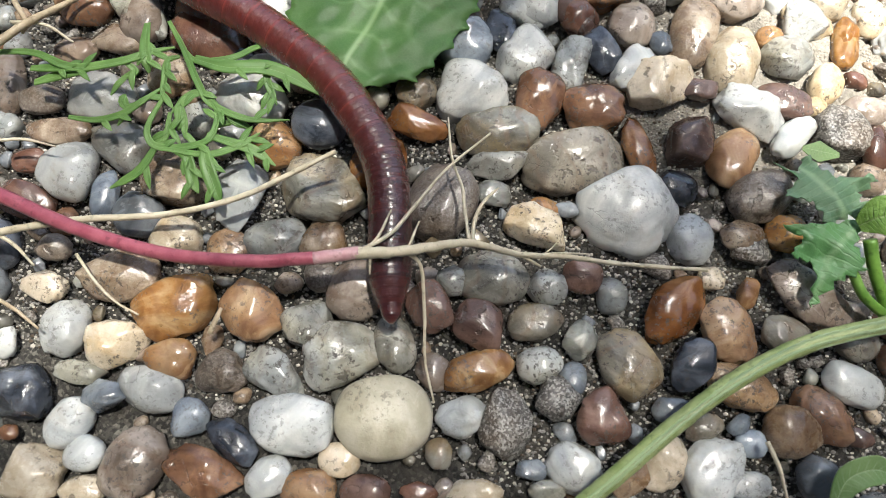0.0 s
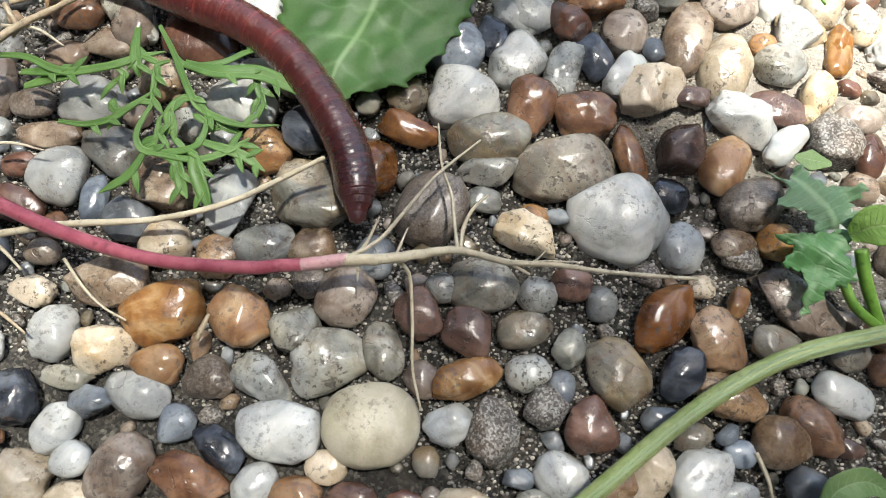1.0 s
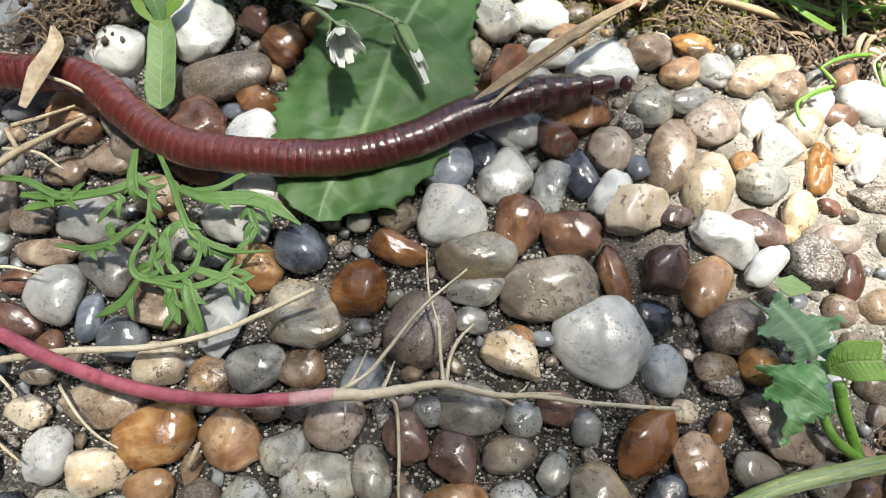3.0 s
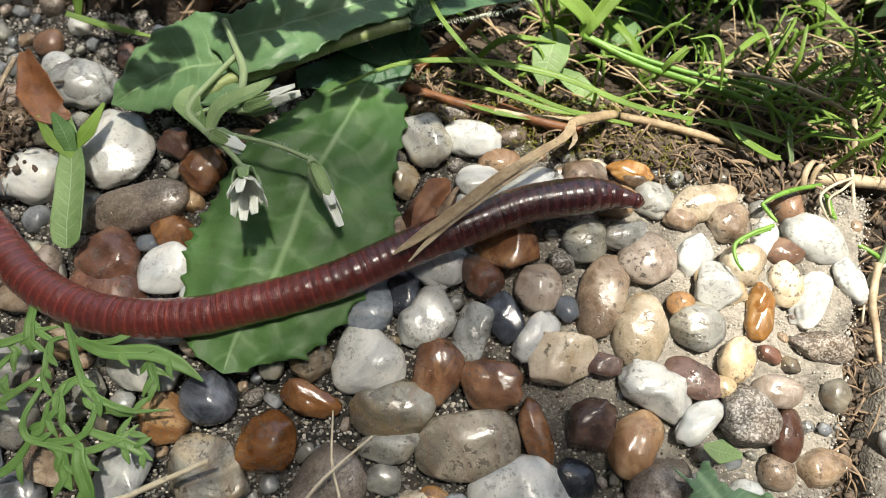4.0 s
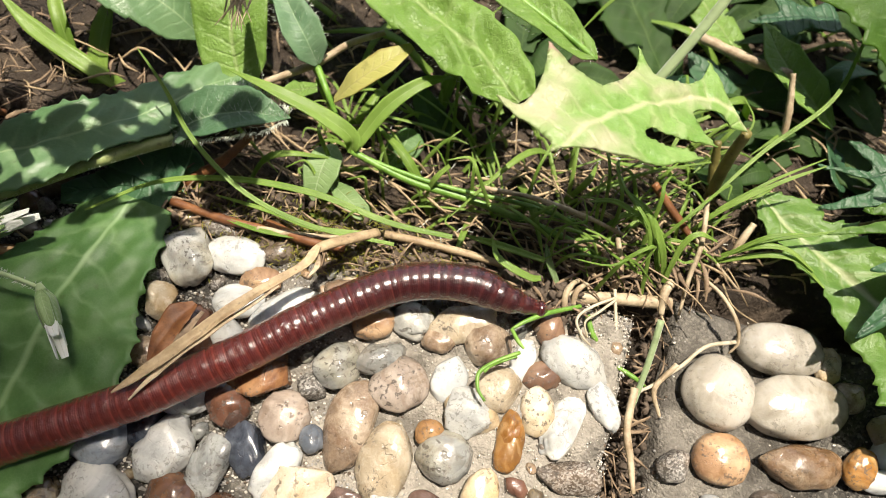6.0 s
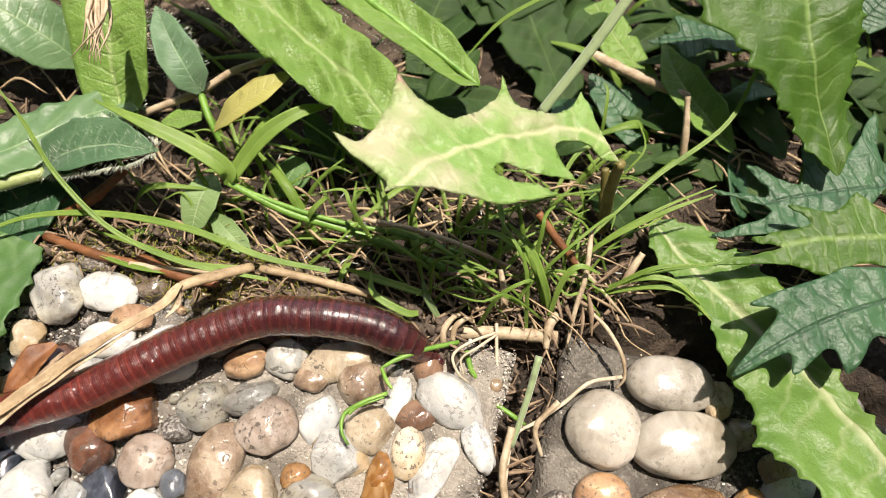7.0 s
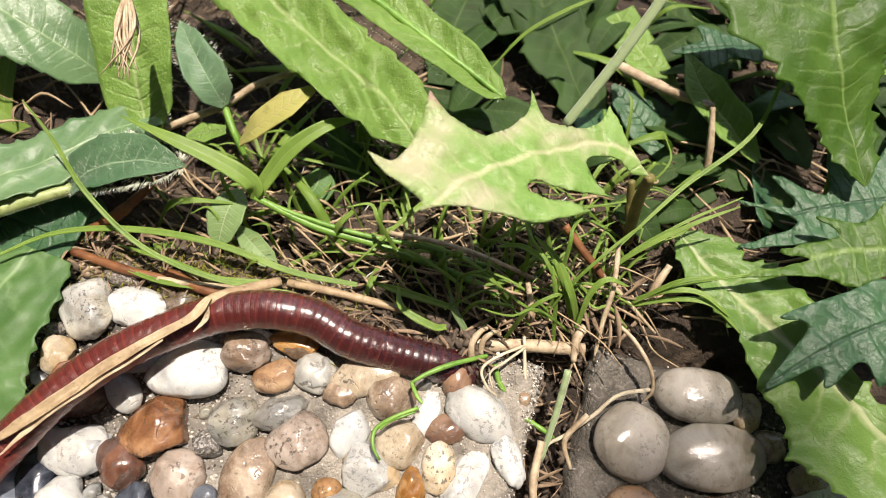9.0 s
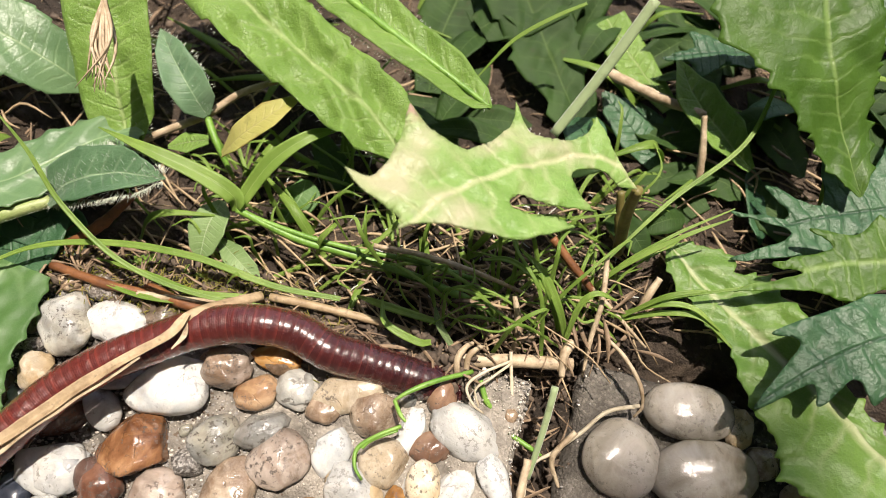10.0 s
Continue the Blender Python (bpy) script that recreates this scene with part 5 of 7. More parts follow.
# -- the fine-leaved weed
fine = thing("fine_leaved_weed", "wilted weed with finely cut bright green leaves", "plant")
for line, half in (
    ([(-47.6, 31.9, 5), (-43.9, 25.8, 6), (-40.5, 19.1, 6.4), (-38.0, 15.6, 6), (-32.0, 13.3, 5.5), (-25.5, 13.6, 5)], 0.62),
    ([(-43.9, 25.8, 6), (-41.4, 23.7, 6), (-35.8, 24.2, 6), (-32.5, 26.8, 5), (-31.0, 28.0, 4)], 0.55),
    ([(-41.9, 24.0, 6), (-36.3, 22.2, 6.5), (-29.9, 22.4, 6), (-25.2, 20.9, 5.5), (-20.9, 18.3, 5)], 1.3),
    ([(-76.4, 25.5, 5), (-69.4, 25.2, 5.4), (-63.8, 22.7, 5.8), (-60.0, 22.1, 6), (-53.4, 23.2, 6.4), (-49.1, 25.3, 6), (-45.5, 26.2, 6)], 0.75),
    ([(-70.0, 22.8, 4.5), (-64.0, 22.2, 5.6), (-60.0, 22.2, 6)], 0.8),
    ([(-69.2, 20.4, 4), (-64.2, 21.2, 5), (-59.0, 21.8, 6)], 0.9),
    ([(-51.5, 31.8, 4.5), (-50.5, 26.6, 6), (-49.8, 23.6, 6), (-49.7, 21.9, 5)], 0.9),
    ([(-46.1, 16.9, 6), (-47.6, 12.3, 6.4), (-47.8, 10.0, 6), (-46.4, 8.3, 5.6), (-42.4, 8.1, 5.6), (-37.9, 9.4, 6), (-37.1, 14.2, 6), (-40.0, 18.3, 6)], 0.6),
    ([(-43.3, 7.7, 5.6), (-41.1, 6.4, 5.6), (-40.2, 2.9, 4.6), (-39.3, 1.0, 4)], 0.95),
    ([(-38.4, 8.0, 6), (-37.8, 5.3, 6), (-36.5, 1.8, 5), (-35.5, -0.8, 4)], 1.15),
    ([(-45.0, 7.8, 5.8), (-37.7, 6.9, 5.8), (-32.9, 8.7, 5.6), (-30.1, 11.2, 5)], 0.6),
    ([(-38.3, 10.2, 6), (-33.4, 8.8, 5.6), (-30.3, 7.8, 5), (-27.4, 5.9, 4)], 0.85),
    ([(-46.4, 8.3, 5.6), (-49.0, 4.2, 4.8), (-53.8, 1.8, 3.6)], 0.75),
    ([(-62.4, 14.1, 4), (-57.4, 13.3, 4.6), (-52.9, 13.9, 5.4), (-49.7, 15.9, 6), (-46.0, 19.2, 6)], 0.6),
    ([(-44.7, 14.1, 6), (-45.0, 10.9, 5.4), (-45.7, 8.8, 5)], 0.5),
    ([(-43.0, 15.3, 6), (-42.4, 12.8, 5.6), (-42.2, 10.0, 5)], 0.6),
    ([(-30.0, 22.8, 6), (-29.4, 19.9, 5.2), (-27.9, 16.5, 4.6)], 0.7),
    ([(-35.7, 14.3, 5.8), (-35.1, 13.2, 5), (-35.5, 12.8, 4.4)], 0.4),
    ([(-49.7, 15.9, 6), (-52.3, 15.4, 5.2), (-54.1, 16.7, 4.8)], 0.5),
    ([(-53.4, 23.2, 6.4), (-51.6, 21.7, 5.6), (-54.2, 21.0, 5)], 0.6),
    ([(-37.3, 15.7, 6), (-39.7, 17.8, 6), (-42.4, 17.0, 6), (-44.8, 13.6, 6)], 0.5),
    ([(-44.5, 24.5, 6), (-46.4, 23.4, 6), (-46.4, 19.2, 6), (-46.5, 16.1, 6)], 0.5),
):
    leaflet = blade("leaflet", line, [half * 0.55, half * 0.85, half * 1.0, half * 0.9, half * 0.14], WEED_GREEN, fine, n=26, m=2, thick=0.3, curl=0.35)
    way = curve(line, 30)
    lrng = random.Random(int(half * 100) + len(line))
    for k in (9, 14, 19, 24):
        d = (way[k + 1] - way[k - 1]).normalized()
        q = d.cross(Vector((0, 0, 1))).normalized() * lrng.choice((-1, 1))
        if lrng.random() < 0.75:
            reach = lrng.uniform(1.8, 4.2)
            tip = way[k] + (d * lrng.uniform(0.5, 0.9) + q * 0.7) * reach + Vector((0, 0, lrng.uniform(-0.6, 0.4)))
            blade("lobe", [tuple(way[k]), tuple(way[k].lerp(tip, 0.5) + Vector((0, 0, 0.3))), tuple(tip)], [0.3, 0.55, 0.5, 0.07], WEED_GREEN, leaflet, n=8, m=2, thick=0.2, curl=0.2)

# -- stitchwort: a white flower, buds and a downy stalk
def flower_head(center, out, open_, parent, petals, long):
    """Downy pointed sepals around the base and narrow white petals, facing along out."""
    c, d = Vector(center), Vector(out).normalized()
    head = tube("flower" if petals > 8 else "bud", [tuple(c - d * 0.6), tuple(c + d * 0.8)], [0.5, 0.95], SEPAL, parent, n=6)
    a = d.orthogonal().normalized()
    b = d.cross(a)
    for k in range(5):
        t = math.tau * k / 5
        s = (a * math.cos(t) + b * math.sin(t))
        mid = [c, c + d * long * 0.3 + s * (1.0 + 0.5 * open_), c + d * long * 0.75 + s * (0.9 + 1.4 * open_), c + d * long * 0.85 + s * (0.7 + 1.7 * open_)]
        blade("sepal", [tuple(p) for p in mid], [0.5, 1.05, 0.8, 0.08], SEPAL, head, side=d.cross(s), n=14, m=2, thick=0.2, curl=0.3)
    for k in range(petals):
        t = math.tau * (k + 0.4) / petals
        s = (a * math.cos(t) + b * math.sin(t))
        mid = [c + d * long * 0.35, c + d * long * 0.7 + s * (0.7 + 1.1 * open_), c + d * long * (1.45 - 0.2 * (k % 3)) + s * (0.6 + 2.6 * open_)]
        blade("petal", [tuple(p) for p in mid], [0.3, 0.85, 1.05, 0.55], PETAL, head, side=d.cross(s), n=12, m=2, thick=0.12)


stitch = thing("stitchwort", "downy stalks with a white flower and green buds", "flower")
flower_head((-16.1, 52.3, 13), (0.30, -0.80, 0.45), 0.9, stitch, 10, 7.0)
flower_head((-6.1, 55.8, 9.5), (0.46, -0.86, -0.1), 0.12, stitch, 4, 8.8)
flower_head((-23.6, 59.7, 11), (0.85, -0.45, 0.1), 0.15, stitch, 3, 5.6)
flower_head((-19.6, 64.8, 9.5), (0.95, 0.3, 0.15), 0.28, stitch, 5, 7.6)
for line, r in (
    ([(-25.2, 60.5, 10), (-19.7, 59.3, 11), (-11.5, 57.4, 11), (-6.0, 55.7, 9.5)], 0.42),
    ([(-25.2, 60.5, 10), (-19.6, 55.8, 12), (-16.1, 52.2, 13)], 0.5),
    ([(-27.2, 63.7, 9.5), (-24.8, 65.0, 9.5), (-19.6, 64.8, 9.5)], 0.45),
    ([(-25.2, 60.5, 10), (-28.9, 64.9, 9.5), (-25.6, 71.4, 9), (-21.9, 76.6, 9)], 0.55),
    ([(-20.4, 66.9, 9), (-19.7, 71.9, 10), (-21.9, 77.5, 10), (-24.8, 83.2, 10)], 0.7),
):
    tube("stalk", line, [r, r, r * 0.9], SEPAL, stitch, n=20, sides=7)
leaf("leaf", [(-24.7, 60.5, 10), (-29.3, 66.4, 9), (-28.7, 70.1, 9)], [0.8, 2.6, 0.3], None, SEPAL, stitch, fold=0.3, n=30)
leaf("leaf", [(-24.1, 60.5, 10), (-22.3, 64.5, 11), (-16.5, 68.2, 11), (-13.8, 71.5, 10)], [0.8, 1.6, 1.2, 0.2], None, SEPAL, stitch, fold=0.4, n=30)
hairs_on(stitch, [(-25.2, 60.5, 10), (-19.7, 59.3, 11), (-11.5, 57.4, 11), (-6.0, 55.7, 9.5)], [0.45, 0.45], 120, 0.6, HAIR)

# -- woody stems of the shrub, and blades around them
shrub = thing("shrub", "low shrub base with reddish-brown woody stems", "shrub")
for line, r in (
    ([(-37.2, 93.2, -6), (-30.2, 91.7, 8), (-24.2, 89.6, 22), (-15.1, 82.8, 40)], 1.55),
    ([(-34.7, 96.7, -6), (-28.2, 94.3, 8), (-18.6, 90.4, 24), (-9.6, 84.8, 40)], 1.35),
    ([(-23.3, 94.2, 22), (-26.0, 92.0, 16), (-27.9, 91.7, 9), (-25.6, 92.6, 4)], 0.8),
):
    tube("stem", line, [r, r, r * 0.9], BROWN_STEM, shrub, n=30, sides=10, rough=0.15)
# a tree added out of view towards the sun keeps the near part of the slab in thin, moving shade
def shade_line(y):
    """How far right, in mm, the shade reaches on the slab."""
    return float(np.interp(y, (-200, -40, 0, 18, 31, 45, 56, 62, 70, 80, 95, 125, 200), (180, 124, 84, 58, 46, 48, 50, 24, 6, -10, -16, -26, -60)))


TREE_FAR = 3300
tree = thing("unseen_shade_tree", "added leafy tree, out of view, that shades the slab", "tree")
crown_at = Vector((-150, -20, 0)) + SUN * TREE_FAR
trunk_foot = Vector((crown_at.x - 450, crown_at.y + 600, -12))
tube("trunk", [tuple(trunk_foot), tuple(trunk_foot + Vector((-20, -40, 900))), tuple(trunk_foot.lerp(crown_at, 0.45) + Vector((0, 0, 500)))], [70, 55, 34], BROWN_STEM, tree, n=24, sides=14, rough=0.1)
for k in range(9):
    rng = random.Random(60 + k)
    tip = crown_at + Vector((rng.uniform(-260, 40), rng.uniform(-260, 260), rng.uniform(-120, 120)))
    start = trunk_foot.lerp(crown_at, 0.45) + Vector((0, 0, 480))
    tube("branch", [tuple(start), tuple(start.lerp(tip, 0.5) + Vector((0, 0, 60))), tuple(tip)], [16, 8, 2], BROWN_STEM, tree, n=18, sides=7)


# a second unseen tree, added behind the fence; its crown screens the sky over the slab
sky_screen_tree = thing("unseen_shade_tree", "added tree, out of view, whose leafy crown screens the sky over the slab", "tree")
limb_end = Vector((80, -450, 2800))
limb = [Vector((120, -1700, -12)), Vector((100, -1350, 1600)), limb_end]
tube("trunk", [tuple(p) for p in limb], [90, 64, 16], BROWN_STEM, sky_screen_tree, n=24, sides=12, rough=0.1)
for k in range(12):
    rng = random.Random(90 + k)
    root = limb[1].lerp(limb_end, rng.uniform(0.1, 1))
    tip = Vector((rng.gauss(80, 520), min(400, rng.gauss(-500, 420)), rng.uniform(2400, 3200)))
    tube("branch", [tuple(root), tuple(root.lerp(tip, 0.5) + Vector((0, 0, 60))), tuple(tip)], [10, 6, 2], BROWN_STEM, sky_screen_tree, n=14, sides=6)


def crown_leaf(bm, rng, p, long, wide):
    a = rng.uniform(0, math.tau)
    d = Vector((math.cos(a), math.sin(a), rng.uniform(-0.5, 0.3))).normalized()
    half = long * rng.uniform(*wide)
    p = p - d * long * 0.5
    blade_into(bm, [p, p + d * long * 0.5 + Vector((0, 0, long * 0.06)), p + d * long], [half * 0.2, half, half * 0.75, 0.3], n=8, m=1, fold=0.15, thick=0.4)


def tree_crown():
    """Unseen masses of leaves added for their shade: the outer boughs, a low bough, leaves above the shrub, and the
    crown over the slab, away from the sun's way.
    """
    rng = random.Random(21)
    bm = bmesh.new()
    # small leaves, evenly spread, let about a quarter of the sun through; they close up along the rim, and leaves added
    # above the shrub shade the far leaves instead
    step = 14
    for x, y in itertools.product(range(-250, 190, step), range(-230, 200, step)):
        rim = shade_line(y)
        layers = 5 if x > rim - 24 else 2.0 + 2.2 * min(1, max(0, (x + 50) / 90))
        for k in range(5):
            p = Vector((x + rng.uniform(0, step), y + rng.uniform(0, step), 0))
            if rng.random() > layers - k or p.x > shade_line(p.y) - 2 or (72 < p.y < 100 and -48 < p.x < 24):
                continue
            crown_leaf(bm, rng, p + SUN * (TREE_FAR + rng.uniform(-320, 320)), rng.uniform(12, 17), (0.26, 0.34))
    outer = tagged(part("foliage", bm, LEAF_DARK, tree), kind="stuff")
    # a low bough added only to dim the lower slab's pebbles
    bm = bmesh.new()
    for _ in range(22):
        q = Vector((rng.uniform(106, 140), rng.uniform(28, 54), -8))
        crown_leaf(bm, rng, q + SUN * (2300 + rng.uniform(-60, 60)), rng.uniform(9, 16), (0.28, 0.4))
    low = tagged(part("foliage", bm, LEAF_DARK, tree), kind="stuff")
    # crown leaves added overhead to hold back sky light
    bm = bmesh.new()
    for _ in range(1500):
        p = Vector((rng.gauss(200, 900), rng.gauss(100, 950), rng.uniform(2300, 3300)))
        aside = p - SUN * p.dot(SUN)
        if aside.length > 520:
            crown_leaf(bm, rng, p, rng.uniform(150, 230), (0.28, 0.4))
    tagged(part("foliage", bm, LEAF_DARK, sky_screen_tree), kind="stuff")
    # leaves added out of view above the shrub, to break the sun into flecks
    bm = bmesh.new()
    for _ in range(76):
        q = Vector((rng.uniform(-50, 28), rng.uniform(72, 102), 6))
        crown_leaf(bm, rng, q + SUN * rng.uniform(75, 140), rng.uniform(6, 10), (0.28, 0.4))
    near = tagged(part("foliage", bm, LEAF_DARK, shrub), kind="stuff")
    return outer, low, near


outer_shade_boughs, low_shade_bough, shrub_shade_leaves = tree_crown()
bladeset = thing("loose_blades", "grass blades leaning among the leaves", "grass", "grass blades")
for line, half in (
    ([(-4.4, 101.8, -3), (-11.4, 103.8, 4), (-22.0, 109.9, 8), (-28.4, 115.5, 11)], 1.7),
    ([(-12.4, 100.5, -3), (-11.3, 110.2, 3), (-9.2, 121.4, 7)], 2.2),
    ([(-16.2, 107.2, 3), (-17.7, 112.9, 8), (-20.3, 121.1, 10)], 1.5),
    ([(-54.9, 96.0, 14), (-48.3, 98.4, 12), (-38.1, 101.1, 8)], 1.8),
    ([(-60.7, 90.0, 2), (-53.7, 88.9, 0), (-43.0, 87.5, -2)], 0.7),
    ([(-65.1, 103.1, 4), (-61.7, 100.0, 1), (-61.2, 92.0, -3)], 1.5),
):
    blade("blade", line, [half * 0.8, half, half, half * 0.2], GRASS, bladeset, n=30, m=2, fold=0.25)

# -- single grass blades that can be told apart
for line, half, mat in (
    ([(6.8, 96.3, 20), (10.8, 91.2, 16), (15.3, 83.8, 11), (24.7, 75.4, 7), (37.1, 70.4, 4), (51.7, 68.5, 1)], 0.62, GRASS),
    ([(-5.9, 72.9, 3), (7.1, 78.6, 4), (22.0, 79.3, 4.5), (37.0, 76.9, 4), (50.8, 72.4, 2), (62.5, 70.7, 0)], 0.85, GRASS),
    ([(57.1, 79.8, -2), (58.9, 81.2, 3), (61.7, 83.2, 5)], 0.75, GRASS),
    ([(16.8, 78.1, 0), (27.7, 74.6, 1), (36.6, 71.4, 1), (45.7, 71.0, 0)], 0.7, GRASS),
    ([(17.3, 73.9, 0), (27.1, 70.6, 0.5), (38.6, 69.3, 0)], 0.6, GRASS),
    ([(65.2, 71.9, -2), (71.7, 69.2, 0), (80.0, 66.9, -1)], 1.0, GRASS),
    ([(70.1, 70.8, 0), (71.2, 65.9, 2), (76.6, 62.9, 1), (79.0, 63.0, 0)], 0.9, GRASS),
    ([(79.7, 68.6, 3), (80.5, 65.8, 1), (83.0, 62.7, -4)], 0.85, SEPAL),
    ([(88.0, 77.1, 4), (93.0, 76.4, 5), (99.1, 71.8, 3), (102.1, 66.4, -4)], 0.8, GRASS),
    ([(94.5, 78.4, 6), (98.4, 74.3, 5), (101.2, 69.0, 2), (103.1, 65.4, -4)], 0.95, GRASS),
    ([(130.9, 83.6, 8), (122.3, 80.7, 6), (112.9, 76.7, 2), (107.6, 73.4, -3)], 0.6, GRASS),
    ([(133.2, 86.9, 5), (121.0, 81.5, 4), (110.5, 75.5, -1), (105.5, 66.7, -5)], 0.45, GRASS),
    ([(111.2, 70.1, 3), (107.4, 71.0, 4), (104.7, 69.0, 2), (103.0, 64.3, -4)], 0.75, GRASS),
    ([(131.1, 62.7, 0), (126.4, 67.5, 1), (120.9, 68.8, 0), (113.8, 68.8, -4)], 0.7, GRASS),
    ([(129.1, 65.5, 1), (124.3, 69.3, 2), (118.7, 70.0, 1), (112.8, 69.3, -4)], 0.7, GRASS),
    ([(126.8, 71.8, 4), (120.1, 71.0, 3), (113.6, 69.0, -3)], 0.6, GRASS),
    ([(87.2, 112.9, 8), (93.5, 117.8, 12), (100.7, 120.6, 15), (106.7, 122.2, 17)], 0.55, GRASS),
    ([(153.3, 64.5, 6), (144.9, 73.1, 4), (130.3, 72.2, 3), (119.1, 70.9, 0)], 0.4, GRASS),
    ([(107.6, 75.8, -2), (122.6, 89.4, 2), (136.8, 100.0, 5), (143.9, 112.1, 8)], 0.6, GRASS),
    ([(103.1, 84.7, -4), (108.5, 95.1, 0), (114.1, 98.4, 1)], 0.6, GRASS),
    ([(60.5, 117.3, 0), (67.7, 110.3, -2), (72.6, 101.4, -5)], 0.9, GRASS),
):
    g = thing("grass_blade", "narrow green grass blade", "grass", "grass blades")
    blade("blade", line, [half * 0.2, half * 0.62, half * 0.78, half * 0.7, half * 0.55], mat, g, n=34, m=2, fold=0.3)
flatstem = thing("flat_stem", "grey-green flattened stem leaning out of the leaves", "stem")
tube("stem", [(101.6, 102.6, 4), (110.2, 111.4, 12), (118.1, 120.4, 20)], [1.0, 1.05, 1.0], SEPAL, flatstem, n=24, flat=0.5)
seedhead = thing("seed_head", "dry pale brush-like seed head", "seed head")
for k in range(16):
    rng = random.Random(k)
    tube("bristle", [(22.5, 116.9, 24), tuple(Vector((24.1, 107.2, 24)) + Vector((rng.uniform(-2, 2), 0, rng.uniform(-1, 1)))), tuple(Vector((23.6, 101.2, 22)) + Vector((rng.uniform(-3.4, 3.4), rng.uniform(-2, 2), rng.uniform(-1, 1))))], [0.4, 0.3, 0.06], STRAW, seedhead, n=10, sides=5)

# -- straw: the knotted stalk at the slab's edge with its curls, and stalks in the grass
knot = thing("knotted_stalk", "pale knotted grass stalk with thin curled roots", "straw")
tube("stalk", [(69.7, 61.7, -4), (78.0, 61.1, -4), (85.3, 60.7, -4), (93.6, 60.9, -4.5), (104.4, 60.4, -5)], [1.1, 1.2, 1.3, 1.25, 1.2], STRAW, knot, n=40, sides=10, rough=0.15)
for line, r in (
    ([(83.7, 57.5, -3), (83.6, 60.2, -1), (85.1, 62.5, -1), (86.4, 63.4, -2)], 0.8),
    ([(85.2, 58.1, -3), (85.6, 60.7, -1), (87.2, 62.3, -1), (88.5, 63.0, -3)], 0.7),
    ([(93.1, 62.0, -2), (93.2, 56.7, -3), (93.4, 49.8, -5)], 0.42),
    ([(93.1, 60.3, -2), (88.0, 57.8, 0), (85.3, 55.5, 0), (86.3, 52.7, -1), (88.2, 51.4, -3)], 0.36),
    ([(93.3, 60.0, -2), (89.5, 57.0, 0), (86.8, 55.0, 0), (87.3, 52.3, -1)], 0.32),
    ([(104.4, 64.1, -3), (102.7, 61.9, -3), (102.3, 58.2, -5)], 1.2),
    ([(110.0, 78.1, 4), (109.1, 70.4, 1), (107.5, 64.6, -3), (106.4, 58.6, -7)], 0.65),
    ([(102.1, 79.5, 0), (109.4, 72.5, -2), (118.1, 63.9, -6)], 0.55),
    ([(108.7, 66.3, -3), (112.6, 61.9, -2), (115.5, 57.0, -3), (116.2, 53.3, -5), (115.1, 51.6, -7)], 0.5),
    ([(115.7, 53.3, -5), (109.8, 52.1, -4), (105.3, 48.7, -5), (100.3, 45.3, -6), (96.3, 42.5, -7), (94.8, 34.1, -9)], 0.48),
    ([(104.1, 48.6, -4), (100.2, 44.4, -6), (101.3, 39.7, -8)], 0.7),
    ([(95.7, 44.0, -3), (94.1, 37.3, -4), (94.5, 31.8, -5), (94.9, 26.4, -6)], 0.9),
    ([(85.7, 52.7, -4), (88.3, 49.9, -5), (90.3, 46.1, -6)], 0.5),
):
    tube("curl", line, [r * 0.78, r * 0.8, r * 0.45], ROOT if r < 0.5 else STRAW, knot, n=24, sides=7, rough=0.2)
whitestick = thing("pale_stick", "pale green cut stalk standing in the joint", "stem")
tube("stem", [(100.2, 55.5, 1), (98.3, 48.7, -2), (95.8, 41.0, -6)], [0.65, 0.6, 0.5], SEPAL, whitestick, n=16)
greensprig = thing("green_sprig", "small bright green sprig lying over the pebbles", "plant")
for line, r in (
    ([(86.3, 58.2, -1), (80.1, 56.1, 1.5), (75.8, 54.2, 2.5), (73.3, 52.7, 2.5)], 0.62),
    ([(73.3, 52.7, 2.5), (74.3, 50.5, 3), (75.3, 49.2, 3)], 0.5),
    ([(74.6, 48.5, 3), (70.9, 47.0, 3.4), (67.7, 45.0, 3), (67.4, 42.3, 3), (68.6, 40.2, 2.6)], 0.5),
    ([(68.4, 45.0, 3), (70.0, 46.3, 3.2), (74.1, 47.8, 3)], 0.4),
    ([(93.1, 47.9, -4), (96.0, 46.0, -4), (98.1, 44.7, -5)], 0.6),
    ([(87.7, 56.9, -2), (88.7, 53.6, -3), (90.3, 51.8, -4)], 0.7),
):
    tube("stem", line, [r * 0.7, r * 0.8, r * 0.45], STEM_FRESH, greensprig, n=20, sides=7)
